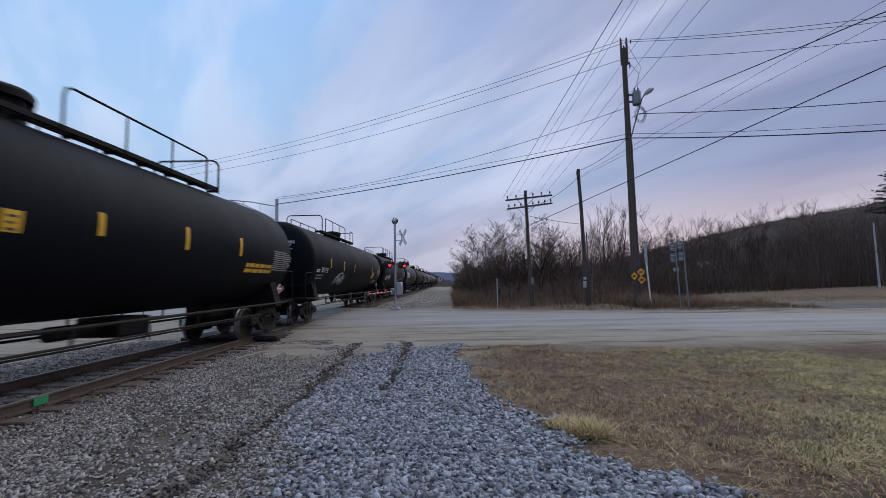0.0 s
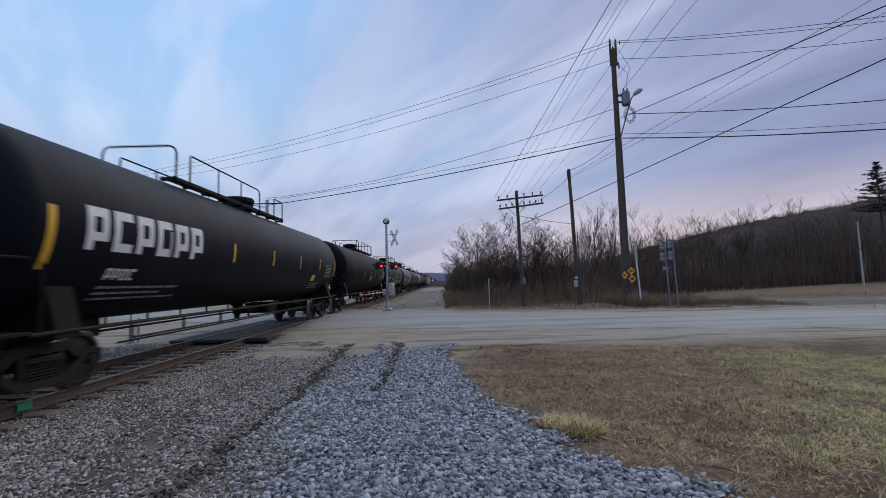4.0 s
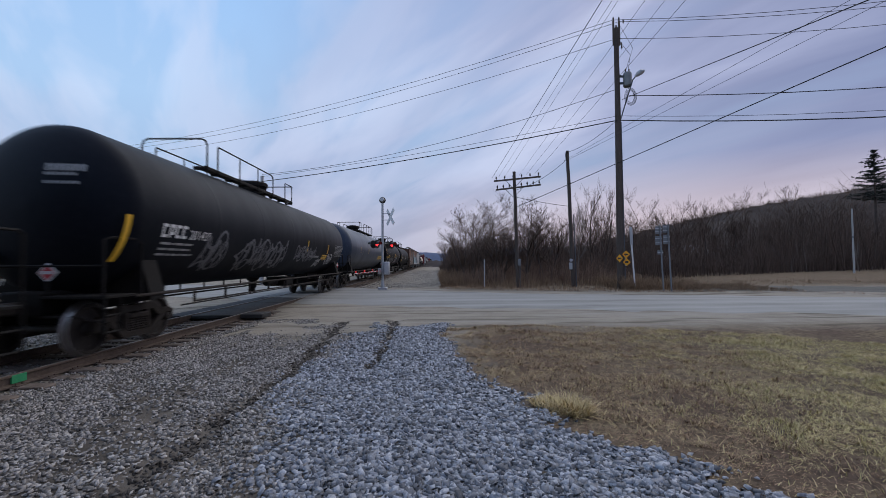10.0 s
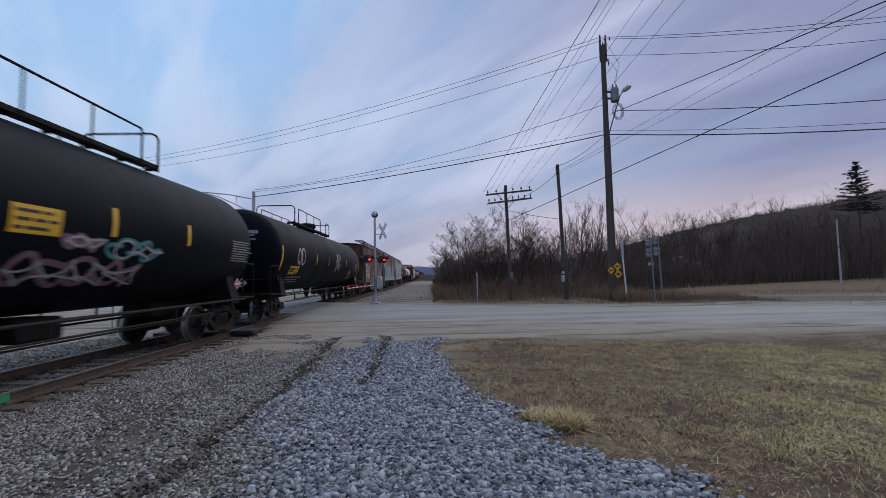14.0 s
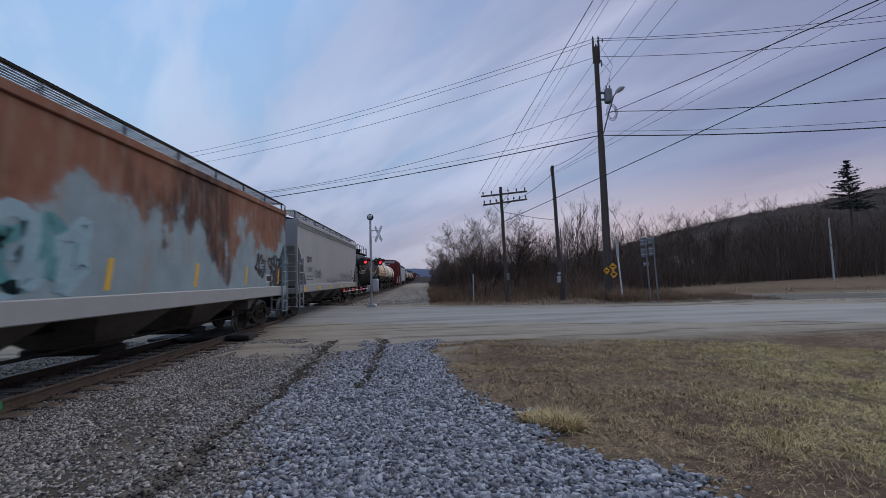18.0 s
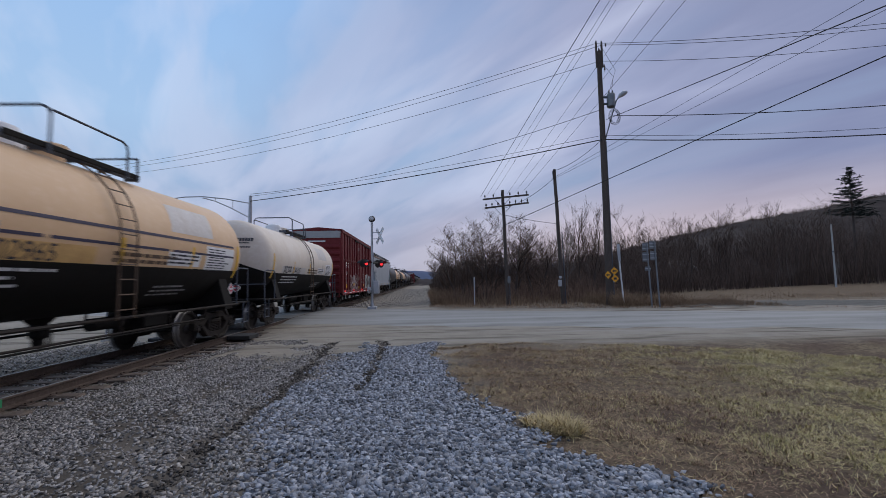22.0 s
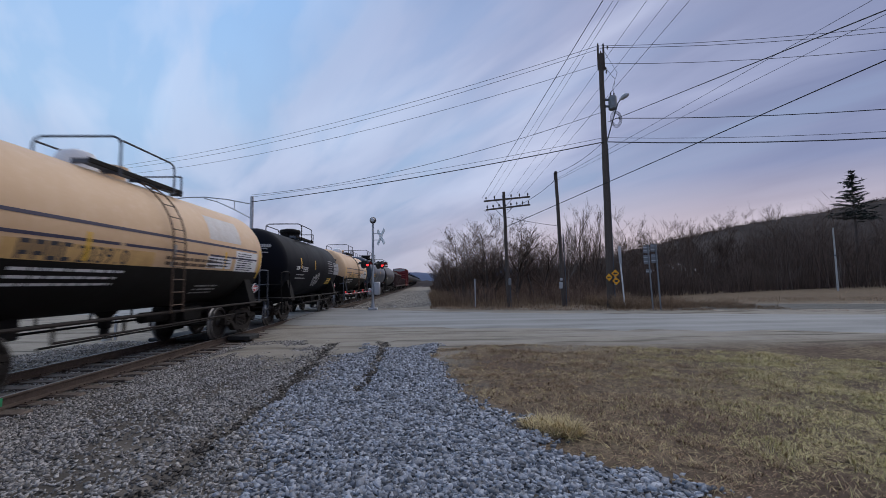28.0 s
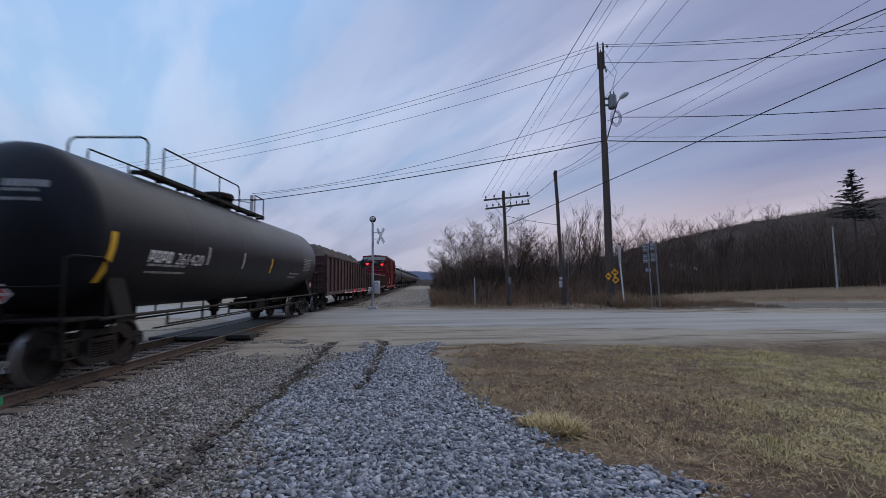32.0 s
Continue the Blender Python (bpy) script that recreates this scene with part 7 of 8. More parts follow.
def wires():
    px, py = 10.68, 24.15
    left, right = (-38.6, 45.9), (45.0, 11.0)
    for dx, z, zl, zr, sl, sr in ((-0.16, 15.6, 13.7, 14.9, 1.3, 1.5), (0.17, 15.5, 13.5, 14.7, 1.5, 1.6), (0.0, 14.5, 13.0, 14.0, 1.5, 1.6)):
        wire((px + dx, py, z), (*left, zl), sl, 0.013)
        wire((px + dx, py, z), (*right, zr), sr, 0.014)
    wire((px - 0.1, py - 0.1, 11.5), (-13.95, 35.0, 8.95), 0.78, 0.015)
    wire((px - 0.1, py - 0.15, 9.95), (-13.95, 34.9, 8.75), 0.25, 0.012)
    wire((px - 0.1, py - 0.15, 9.7), (-13.95, 34.9, 8.35), 0.25, 0.030, "thick black communication cable")
    wire((px + 0.1, py - 0.15, 9.95), (*right, 9.4), 1.15, 0.012)
    wire((px + 0.1, py - 0.15, 9.7), (*right, 8.8), 1.1, 0.030, "thick black communication cable")
    wire((px + 0.6, py - 0.2, 11.1), (*right, 10.6), 1.2, 0.022, "dark twisted overhead service cable")
    wire((px + 0.2, py - 0.15, 10.9), (11.9, -8, 4.75), 0.0, 0.017, "thick twisted service cable")
    wire((5.0, 25.68, 4.95), (17.3, -2, 8.9), 0.0, 0.017, "thick twisted service cable")
    for ex, sx in ((13.0, 8.1), (11.4, 7.95)):
        a, b = Vector((sx, 25.5, 7.75)), Vector((12.5 if ex > 12 else 11.45, 10, 8.62))
        wire(a, a + (b - a) * 1.9, 0.0, 0.007)
    wire((8.0, 25.5, 8.2), (10.55, 24.1, 9.7), 0.25, 0.012)
    wire((5.0, 25.66, 6.0), (8.1, 25.5, 7.8), 0.25, 0.012)
    wire((5.0, 25.66, 5.6), (8.15, 25.5, 5.0), 0.05, 0.012)
    # the old telegraph line, which climbs to a taller pole behind
    for sx, ex, z, r in ((3.62, 4.62, 6.75, 0.010), (4.0, 4.88, 6.8, 0.005), (4.4, 5.02, 6.83, 0.005), (5.25, 5.72, 6.9, 0.005), (5.7, 6.25, 6.95, 0.005), (6.2, 6.79, 7.0, 0.006)):
        a, b = Vector((sx, 25.66, z)), Vector((ex, 10.0, 8.56))
        wire(a, a + (b - a) * 2.95, 0.0, r)


crossing_signal()
main_pole()
telegraph_pole()
stub_pole()
lamp_pole()
far_poles()
signs()
wires()


# ---------------------------------------------------------------- hills and bare woods
def hills():
    m = material("bare_wooded_hillside", (0.030, 0.024, 0.024), 1.0, dark=(0.017, 0.014, 0.015), light=(0.045, 0.036, 0.034), scale=0.03, grain=0.35, amount=0.8, bump=0.6, spec=0.1)
    # distance haze over the far ridge is painted in as a blue base colour
    far = material("haze_tinted_ridge", (0.07, 0.095, 0.16), 1.0, scale=0.004, grain=0.03, amount=0.3, bump=0, spec=0.1)

    def ridge(name, label, xs, tops, y0, y1, rows, mat, rough, seed):
        rng = np.random.default_rng(seed)
        x = np.linspace(xs[0], xs[-1], 240)
        top = np.interp(x, xs, tops)
        ys = np.linspace(0, 1, rows)
        gx, gk = np.meshgrid(x, ys)
        gz_ = np.interp(gx, x, top) * np.sin(np.clip(gk * 1.25, 0, 1) * math.pi / 2) - 1.0 + rng.normal(0, rough, gx.shape) * (gk > 0.1)
        verts = np.stack([gx, y0 + (y1 - y0) * gk, gz_], -1).reshape(-1, 3)
        n = len(x)
        i = (np.arange(rows - 1)[:, None] * n + np.arange(n - 1)[None]).ravel()
        tagged(new(name, quick_mesh(name, verts, np.stack([i, i + 1, i + n + 1, i + n], 1), mat, True)), label, "hill", kind="structure")

    ridge("hill", "dark wooded hillside beyond the field", [-10, 60, 120, 152, 203, 267, 341, 450, 600, 800], [2, 5, 15, 24, 35.5, 45.5, 59, 78, 95, 90], 120, 310, 24, m, 0.8, 2)
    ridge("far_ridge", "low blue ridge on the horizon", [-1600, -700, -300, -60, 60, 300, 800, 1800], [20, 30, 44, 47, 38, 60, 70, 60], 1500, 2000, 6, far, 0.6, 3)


def ribbons(start, end, w0, w1, rng):
    """Flat tapered strips from start to end as two triangles each, turned at random."""
    way = end - start
    side = np.cross(way, rng.normal(size=way.shape))
    side /= np.linalg.norm(side, axis=1)[:, None] + 1e-9
    v = np.stack([start - side * w0[:, None], start + side * w0[:, None], end + side * w1[:, None], end - side * w1[:, None]], 1)
    n = len(start)
    f = np.arange(n)[:, None] * 4
    return v.reshape(-1, 3), np.concatenate([f + [0, 1, 2], f + [0, 2, 3]], 1).reshape(-1, 3)


def stems(name, label, category, base, h, lean, w, twigs, twig_len, mat, seed):
    """Thousands of bare stems with side twigs, as one mesh."""
    rng = np.random.default_rng(seed)
    n = len(base)
    tilt = rng.normal(0, 1, (n, 2)) * lean * h[:, None]
    mid = base + np.concatenate([tilt * 0.4 + rng.normal(0, 0.04, (n, 2)) * h[:, None], h[:, None] * 0.52], 1)
    top = base + np.concatenate([tilt, h[:, None]], 1)
    ww = w * (0.6 + 0.8 * rng.random(n))
    parts = [ribbons(base, mid, ww, ww * 0.65, rng), ribbons(mid, top, ww * 0.65, ww * 0.12, rng)]
    for _ in range(twigs):
        k = rng.uniform(0.25, 0.95, (n, 1))
        p = np.where(k < 0.52, base + (mid - base) * k / 0.52, mid + (top - mid) * (k - 0.52) / 0.48)
        az = rng.uniform(0, 2 * math.pi, n)
        ln = twig_len * h * rng.uniform(0.4, 1.1, n) * (1.15 - k[:, 0] * 0.6)
        q = p + np.stack([np.cos(az) * ln, np.sin(az) * ln, ln * rng.uniform(0.4, 1.5, n)], 1)
        parts.append(ribbons(p, q, ww * 0.38, ww * 0.08, rng))
        az2 = az + rng.normal(0, 0.7, n)
        q2 = p + (q - p) * 0.5
        l2 = ln * 0.6
        parts.append(ribbons(q2, q2 + np.stack([np.cos(az2) * l2, np.sin(az2) * l2, l2 * rng.uniform(0.5, 1.6, n)], 1), ww * 0.22, ww * 0.05, rng))
    verts, faces, k = [], [], 0
    for v, f in parts:
        verts.append(v)
        faces.append(f + k)
        k += len(v)
    tagged(new(name, quick_mesh(name, np.concatenate(verts), np.concatenate(faces), mat)), label, category, kind="stuff")


def spread(rng, n, x0, x1, y_of, depth, skew=1.0):
    x = x0 + (x1 - x0) * rng.random(n) ** skew
    y = y_of(x) + rng.uniform(0, 1, n) ** 1.3 * depth
    return np.stack([x, y, ground_z(x, y) - 0.05], 1)


def clumps(x, y, f):
    """A field of soft clumps, 0 to 1."""
    s = np.sin(x * f * 2.1 + 1.7 * np.sin(y * f * 1.3)) + np.sin(y * f * 2.9 + x * f * 1.1) + np.sin((x - y) * f * 4.3 + 2.0) * 0.7
    return np.clip(0.5 + s / 4.6, 0, 1)


def brush():
    rng = np.random.default_rng(11)
    edge = lambda x: road_far(x) + 2.2
    b = spread(rng, 13000, 0.6, 62, edge, 14, 2.4)
    b = b[(b[:, 0] < 15.5 + 3 * clumps(b[:, 0], b[:, 1], 1.0)) | (b[:, 1] > road_far(b[:, 0]) + 10)]
    tall = clumps(b[:, 0], b[:, 1], 0.6) * np.interp(b[:, 0], [0, 10, 14, 18, 60], [1.0, 0.8, 0.45, 0.25, 0.25])
    stems("dry_weeds", "dry tan and brown weeds along the far verge", "weeds", b, (0.10 + 0.9 * tall) * rng.uniform(0.5, 1.2, len(b)), 0.22, 0.012, 2, 0.35, WEED, 1)
    b = spread(rng, 3000, 0.9, 14, lambda x: np.maximum(road_far(x) + 3.6, 27.5), 16)
    h = (0.3 + 1.6 * clumps(b[:, 0], b[:, 1], 0.45)) * smooth_step(b[:, 0], -0.8, 5.0) * rng.uniform(0.6, 1.1, len(b)) + 0.2
    v = np.stack([10.5 + 8.5 * rng.random(5200) ** 1.5, np.zeros(5200), np.zeros(5200)], 1)
    v[:, 1] = road_far(v[:, 0]) + 1.6 + rng.random(5200) ** 1.4 * 5.0
    v[:, 2] = ground_z(v[:, 0], v[:, 1]) - 0.05
    stems("verge_weeds", "fuzzy reddish-brown weeds along the far verge", "weeds", v, (0.18 + 0.75 * clumps(v[:, 0], v[:, 1], 0.9)) * rng.uniform(0.5, 1.1, len(v)) * np.interp(v[:, 0], [13, 18], [1, 0.4]), 0.25, 0.010, 4, 0.45, WEED, 7)
    stems("brush", "bare reddish brush beside the railway", "brush", b, h, 0.18, 0.013, 5, 0.32, TWIG_RED, 2)
    b = spread(rng, 9500, 9, 75, lambda x: np.interp(x, [9, 18, 24, 60, 75], [33, 34, 40, 61, 70]), 18)
    stems("thicket", "dense bare grey-brown thicket", "thicket", b, (1.0 + 3.2 * clumps(b[:, 0], b[:, 1], 0.25)) * rng.uniform(0.6, 1.15, len(b)), 0.17, 0.017, 6, 0.32, TWIG, 3)
    b = spread(rng, 7000, 14, 150, lambda x: 52 + 0.10 * x, 40)
    stems("woods", "bare grey-brown woods behind the field", "woods", b, (3.5 + 6.0 * clumps(b[:, 0], b[:, 1], 0.12)) * np.interp(b[:, 0], [45, 72, 150], [1.0, 1.55, 1.6]) * rng.uniform(0.7, 1.15, len(b)), 0.10, 0.036, 7, 0.28, TWIG, 4)
    b = spread(rng, 110, 14, 110, lambda x: 46 + 0.12 * x, 16)
    stems("pale_saplings", "pale-barked saplings at the wood's edge", "saplings", b, rng.uniform(2.5, 6.0, len(b)), 0.07, 0.04, 3, 0.2, BARK_PALE, 14)
    x = rng.uniform(90, 480, 2600)
    z = np.interp(x, [120, 152, 203, 267, 341, 450, 600], [15, 24, 35.5, 45.5, 59, 78, 95])
    b = np.stack([x, rng.uniform(268, 290, len(x)), z - 3.0], 1)
    stems("ridge_trees", "bare trees along the hill's skyline", "woods", b, rng.uniform(3.5, 6.0, len(b)), 0.05, 0.12, 4, 0.25, TWIG, 5)
    b = spread(rng, 4000, 1.0, 9.5, lambda x: 44 + 0 * x, 160)
    stems("lineside_brush", "bare brush along the railway in the distance", "brush", b, rng.uniform(0.6, 1.15, len(b)) * (1.2 + 3.8 * clumps(b[:, 0], b[:, 1], 0.2)) * smooth_step(b[:, 0], 0.2, 6.0) + 0.3, 0.12, 0.03, 5, 0.28, TWIG, 6)


def bare_tree_meshes(seed, height, lean=0.0, spread_=0.55, stems_=1, thin=0.011, stout=0.02):
    """Trunk and branch meshes of a leafless tree."""
    rng = random.Random(seed)
    trunk, crown = Shape(), Shape()

    def grow(p, way, length, r, level):
        n = 3
        pts, rs = [p], [r]
        d = way.copy()
        for i in range(n):
            d = (d + Vector((rng.gauss(0, 0.20 if level else 0.10), rng.gauss(0, 0.20 if level else 0.10), rng.gauss(0.06, 0.12)))).normalized()
            pts.append(pts[-1] + d * length / n)
            rs.append(r * (1 - 0.75 * (i + 1) / n) if level else r * (1 - 0.6 * (i + 1) / n))
        (trunk if level == 0 else crown).tube(pts, rs, 7 if level == 0 else (4 if level == 1 else 3), False)
        if level >= 4 or length < 0.25:
            return
        kids = ((7, 5, 4, 3) if stems_ > 2 else (10, 6, 5, 4))[level]
        for k in range(kids):
            f = rng.uniform(0.25, 1.0)
            i = min(n - 1, int(f * n))
            q = pts[i].lerp(pts[i + 1], f * n - i)
            out = Vector((rng.gauss(0, 1), rng.gauss(0, 1), 0)).normalized()
            dd = (d * (1 - spread_) + out * spread_ + Vector((0, 0, 0.25))).normalized()
            grow(q, dd, length * rng.uniform(0.38, 0.62) * (0.72 if stems_ == 1 and level == 0 else 1.0), max(rs[i] * 0.66, thin), level + 1)

    for k in range(stems_):
        a = rng.uniform(0, 6.28)
        o = Vector((math.cos(a), math.sin(a), 0)) * (0.12 * k)
        way = Vector((lean + (0.27 * math.cos(a) if stems_ > 1 else 0), 0.27 * math.sin(a) if stems_ > 1 else 0, 1)).normalized()
        grow(o + Vector((0, 0, -0.15)), way, height * (0.80 if stems_ == 1 else 0.5) * rng.uniform(0.85, 1.1), height * stout, 0)
    return trunk, crown


def trees():
    kinds = []
    for seed, h, sp, st, bark in ((1, 6.5, 0.62, 4, BARK), (2, 6.0, 0.66, 5, BARK), (3, 9.0, 0.34, 1, BARK), (4, 9.5, 0.30, 1, BARK), (5, 8.5, 0.36, 2, BARK), (6, 8.0, 0.34, 1, BARK_PALE), (7, 6.2, 0.6, 3, BARK), (11, 10.0, 0.44, 1, BARK), (12, 10.0, 0.50, 1, BARK), (13, 10.0, 0.38, 1, BARK), (14, 7.0, 0.62, 1, BARK)):
        t, c = bare_tree_meshes(seed, h, 0.0, sp, st, 0.0085 if seed > 10 else 0.0055, 0.0095 if seed > 10 else 0.0085 if st < 3 else 0.0125)
        shrub = st > 2
        ob = thing("tree", "leafless many-stemmed tree beside the railway" if shrub else "tall slender leafless tree above the thicket", "tree", group="bare trees")
        part("trunk", t, bark, ob)
        part("crown", c, TWIG if bark is BARK else bark, ob)
        kinds.append((ob, h))
    rng = random.Random(9)
    spots = [(0, 2.9, 33.5, 6.2), (1, 4.6, 31.5, 6.9), (6, 6.6, 31.0, 7.6), (0, 8.4, 32.5, 7.2), (1, 3.6, 38.5, 6.0), (6, 2.4, 40.0, 5.2), (0, 6.0, 40.0, 6.0), (1, 2.4, 47.0, 6.0), (6, 10.6, 37.0, 5.4), (0, 2.2, 56.0, 6.0), (1, 3.0, 66.0, 6.5), (6, 2.4, 80.0, 7.0),
             (2, 13.2, 36.0, 7.2), (3, 14.3, 35.4, 8.2), (5, 10.1, 29.6, 4.6), (4, 12.0, 38.5, 6.4), (10, 3.4, 30.6, 5.6), (10, 5.4, 33.0, 6.6), (10, 7.2, 34.5, 6.4), (10, 2.6, 36.0, 5.8)]
    for x, y, h in ((19.5, 42, 7.2), (22.0, 44, 8.2), (24.5, 45, 8.0), (26.5, 46, 8.6), (28.5, 47, 7.6), (31.0, 49, 8.8), (33.0, 52, 10.2), (36.0, 57, 10.6), (38.5, 59, 10.4), (42.8, 60, 12.9), (44.0, 61, 12.0), (47, 60, 9.0), (51, 63, 9.5), (56, 66, 10.5), (60.5, 70, 16.5), (64, 70, 10.5), (17.0, 42, 6.6)):
        spots.append((rng.choice((7, 8, 9)), x, y, h * (1.0 if x < 21 else 0.74 if x < 33 else 0.80)))
    used = set()
    for k, x, y, h in spots:
        ob, own = kinds[k]
        m = pose(x, y, gz(x, y), 0, 0, rng.uniform(0, 360))
        if k in used:
            ob = copy_thing(ob, m)
        used.add(k)
        ob.matrix_basis = m @ Matrix.Scale(h / own, 4)


def conifer():
    x, y, h = 76.0, 72.5, 20.6
    ob = thing("conifer", "tall dark conifer with drooping layered boughs and gaps", "tree", (x, y, gz(x, y)))
    part("trunk", Shape().tube([(0, 0, -0.2), (0.1, 0, h * 0.5), (0.05, 0, h)], [0.32, 0.2, 0.03], 10), BARK, ob)
    rng = np.random.default_rng(21)
    start, end, w = [], [], []
    for i in range(17):
        f = i / 16
        z = h * (0.56 + 0.42 * f)
        reach = 3.5 * min(1.0, (1.05 - f) * 1.15) ** 0.95
        for k in range(7):
            a = rng.uniform(0, 6.283)
            z = h * (0.56 + 0.42 * f) + rng.normal(0, 0.26)
            ln = reach * rng.uniform(0.45, 1.2)
            tip = np.array([math.cos(a) * ln, math.sin(a) * ln, z + ln * rng.uniform(-0.12, 0.30)])
            root = np.array([0.06, 0, z])
            for j in range(int(9 + 12 * ln)):
                g = rng.uniform(0.18, 1.0)
                p = root + (tip - root) * g + np.array([0, 0, -0.10 * ln * g * (1 - g)])
                q = p + rng.normal(0, 1, 3) * [0.30, 0.30, 0.14] + [0, 0, -0.05]
                start.append(p), end.append(q), w.append(rng.uniform(0.05, 0.10))
            start.append(root), end.append(tip), w.append(0.03)
    w = np.array(w)
    v, f = ribbons(np.array(start), np.array(end), w, w * 0.3, rng)
    part("crown", quick_mesh("crown", v, f, NEEDLE), NEEDLE, ob)


def house():
    """A small pale house glimpsed through the bare woods."""
    x, y = 47.0, 79.0
    p = thing("house", "small pale house glimpsed through bare woods", "house", (x, y, gz(x, y)), 25)
    part("wall", Shape().box(-3.2, 3.2, -2.6, 2.6, -0.2, 2.7, 0.03), SIDING, p)
    part("roof", Shape().slab([(-3.0, 2.6), (0, 4.3), (3.0, 2.6), (3.0, 2.75), (0, 4.5), (-3.0, 2.75)], -3.6, 3.6), ALU, p, smooth=False)
    for wx in (-1.9, 0.1, 1.9):
        w = part("window", Shape().box(wx - 0.45, wx + 0.45, -2.65, -2.58, 1.0, 2.1, 0.01), SIGN_WHITE, p)
        part("pane", Shape().box(wx - 0.38, wx + 0.38, -2.68, -2.655, 1.07, 2.03, 0.005), INK, w)


SIDING = material("pale_weathered_siding", (0.55, 0.55, 0.54), 0.7, scale=1.5, grain=12, amount=0.4, bump=0.05)
house()
hills()
brush()
trees()
conifer()


# ---------------------------------------------------------------- gravel and grass
GRASS_Y = [2.0, 3.25, 3.46, 3.9, 4.18, 4.36, 5.24, 5.73, 6.65, 8.34, 10.36, 11.4]
GRASS_X = [3.3, 2.48, 2.33, 2.0, 1.74, 1.30, 1.30, 0.98, 0.66, 0.52, 0.20, 0.5]


def grass_edge(y):
    return np.interp(y, GRASS_Y, GRASS_X) + 0.07 * np.sin(y * 7.3) + 0.05 * np.sin(y * 17.0)


def grass_far(x):
    return np.interp(x, [0.3, 0.86, 2.4, 5.1, 7.3, 8.5, 9.5, 14], [10.8, 11.1, 11.5, 10.8, 9.8, 8.9, 7.6, 2.0]) + 0.12 * np.sin(x * 5)


def fresh_left(y):
    return np.interp(y, [2, 3.4, 5, 6.6, 8.5, 11.8], [-0.75, -0.95, -1.35, -1.75, -1.75, -1.5])


def patchy(x, y, cell, seed):
    """Random soft patches of about that size, 0 to 1."""
    grid = np.random.default_rng(seed).random((97, 97))
    u, v = x / cell, y / cell
    i, j = np.floor(u).astype(int), np.floor(v).astype(int)
    a, b = smooth_step(u - i, 0, 1), smooth_step(v - j, 0, 1)
    g = lambda p, q: grid[p % 97, q % 97]
    return (g(i, j) * (1 - a) + g(i + 1, j) * a) * (1 - b) + (g(i, j + 1) * (1 - a) + g(i + 1, j + 1) * a) * b


def stones(name, label, x, y, size, mat, seed, sink=0.25):
    rng = np.random.default_rng(seed)
    n = len(x)
    corner = np.array([(a, b, c) for a in (-1, 1) for b in (-1, 1) for c in (-1, 1)], float)
    v = corner[None] * 0.5 * (1 + rng.uniform(-0.55, 0.35, (n, 8, 3)))
    v *= (size * rng.uniform(0.6, 1.45, n))[:, None, None] * np.stack([rng.uniform(0.8, 1.5, n), rng.uniform(0.55, 1.0, n), rng.uniform(0.25, 0.55, n)], 1)[:, None]
    a, b = rng.uniform(0, 6.283, n), rng.normal(0, 0.5, n)
    ca, sa, cb, sb = np.cos(a), np.sin(a), np.cos(b), np.sin(b)
    vx, vz = v[..., 0] * cb[:, None] - v[..., 2] * sb[:, None], v[..., 0] * sb[:, None] + v[..., 2] * cb[:, None]
    vy = v[..., 1]
    v = np.stack([vx * ca[:, None] - vy * sa[:, None], vx * sa[:, None] + vy * ca[:, None], vz], -1)
    lift = size * rng.uniform(-sink, 0.55, n)
    v += np.stack([x, y, ground_z(x, y) + lift], 1)[:, None]
    quad = np.array([(0, 1, 3, 2), (4, 6, 7, 5), (0, 4, 5, 1), (2, 3, 7, 6), (1, 5, 7, 3)])
    f = (np.arange(n)[:, None, None] * 8 + quad[None]).reshape(-1, 4)
    tagged(new(name, quick_mesh(name, v.reshape(-1, 3), f, mat)), label, "gravel", kind="stuff")


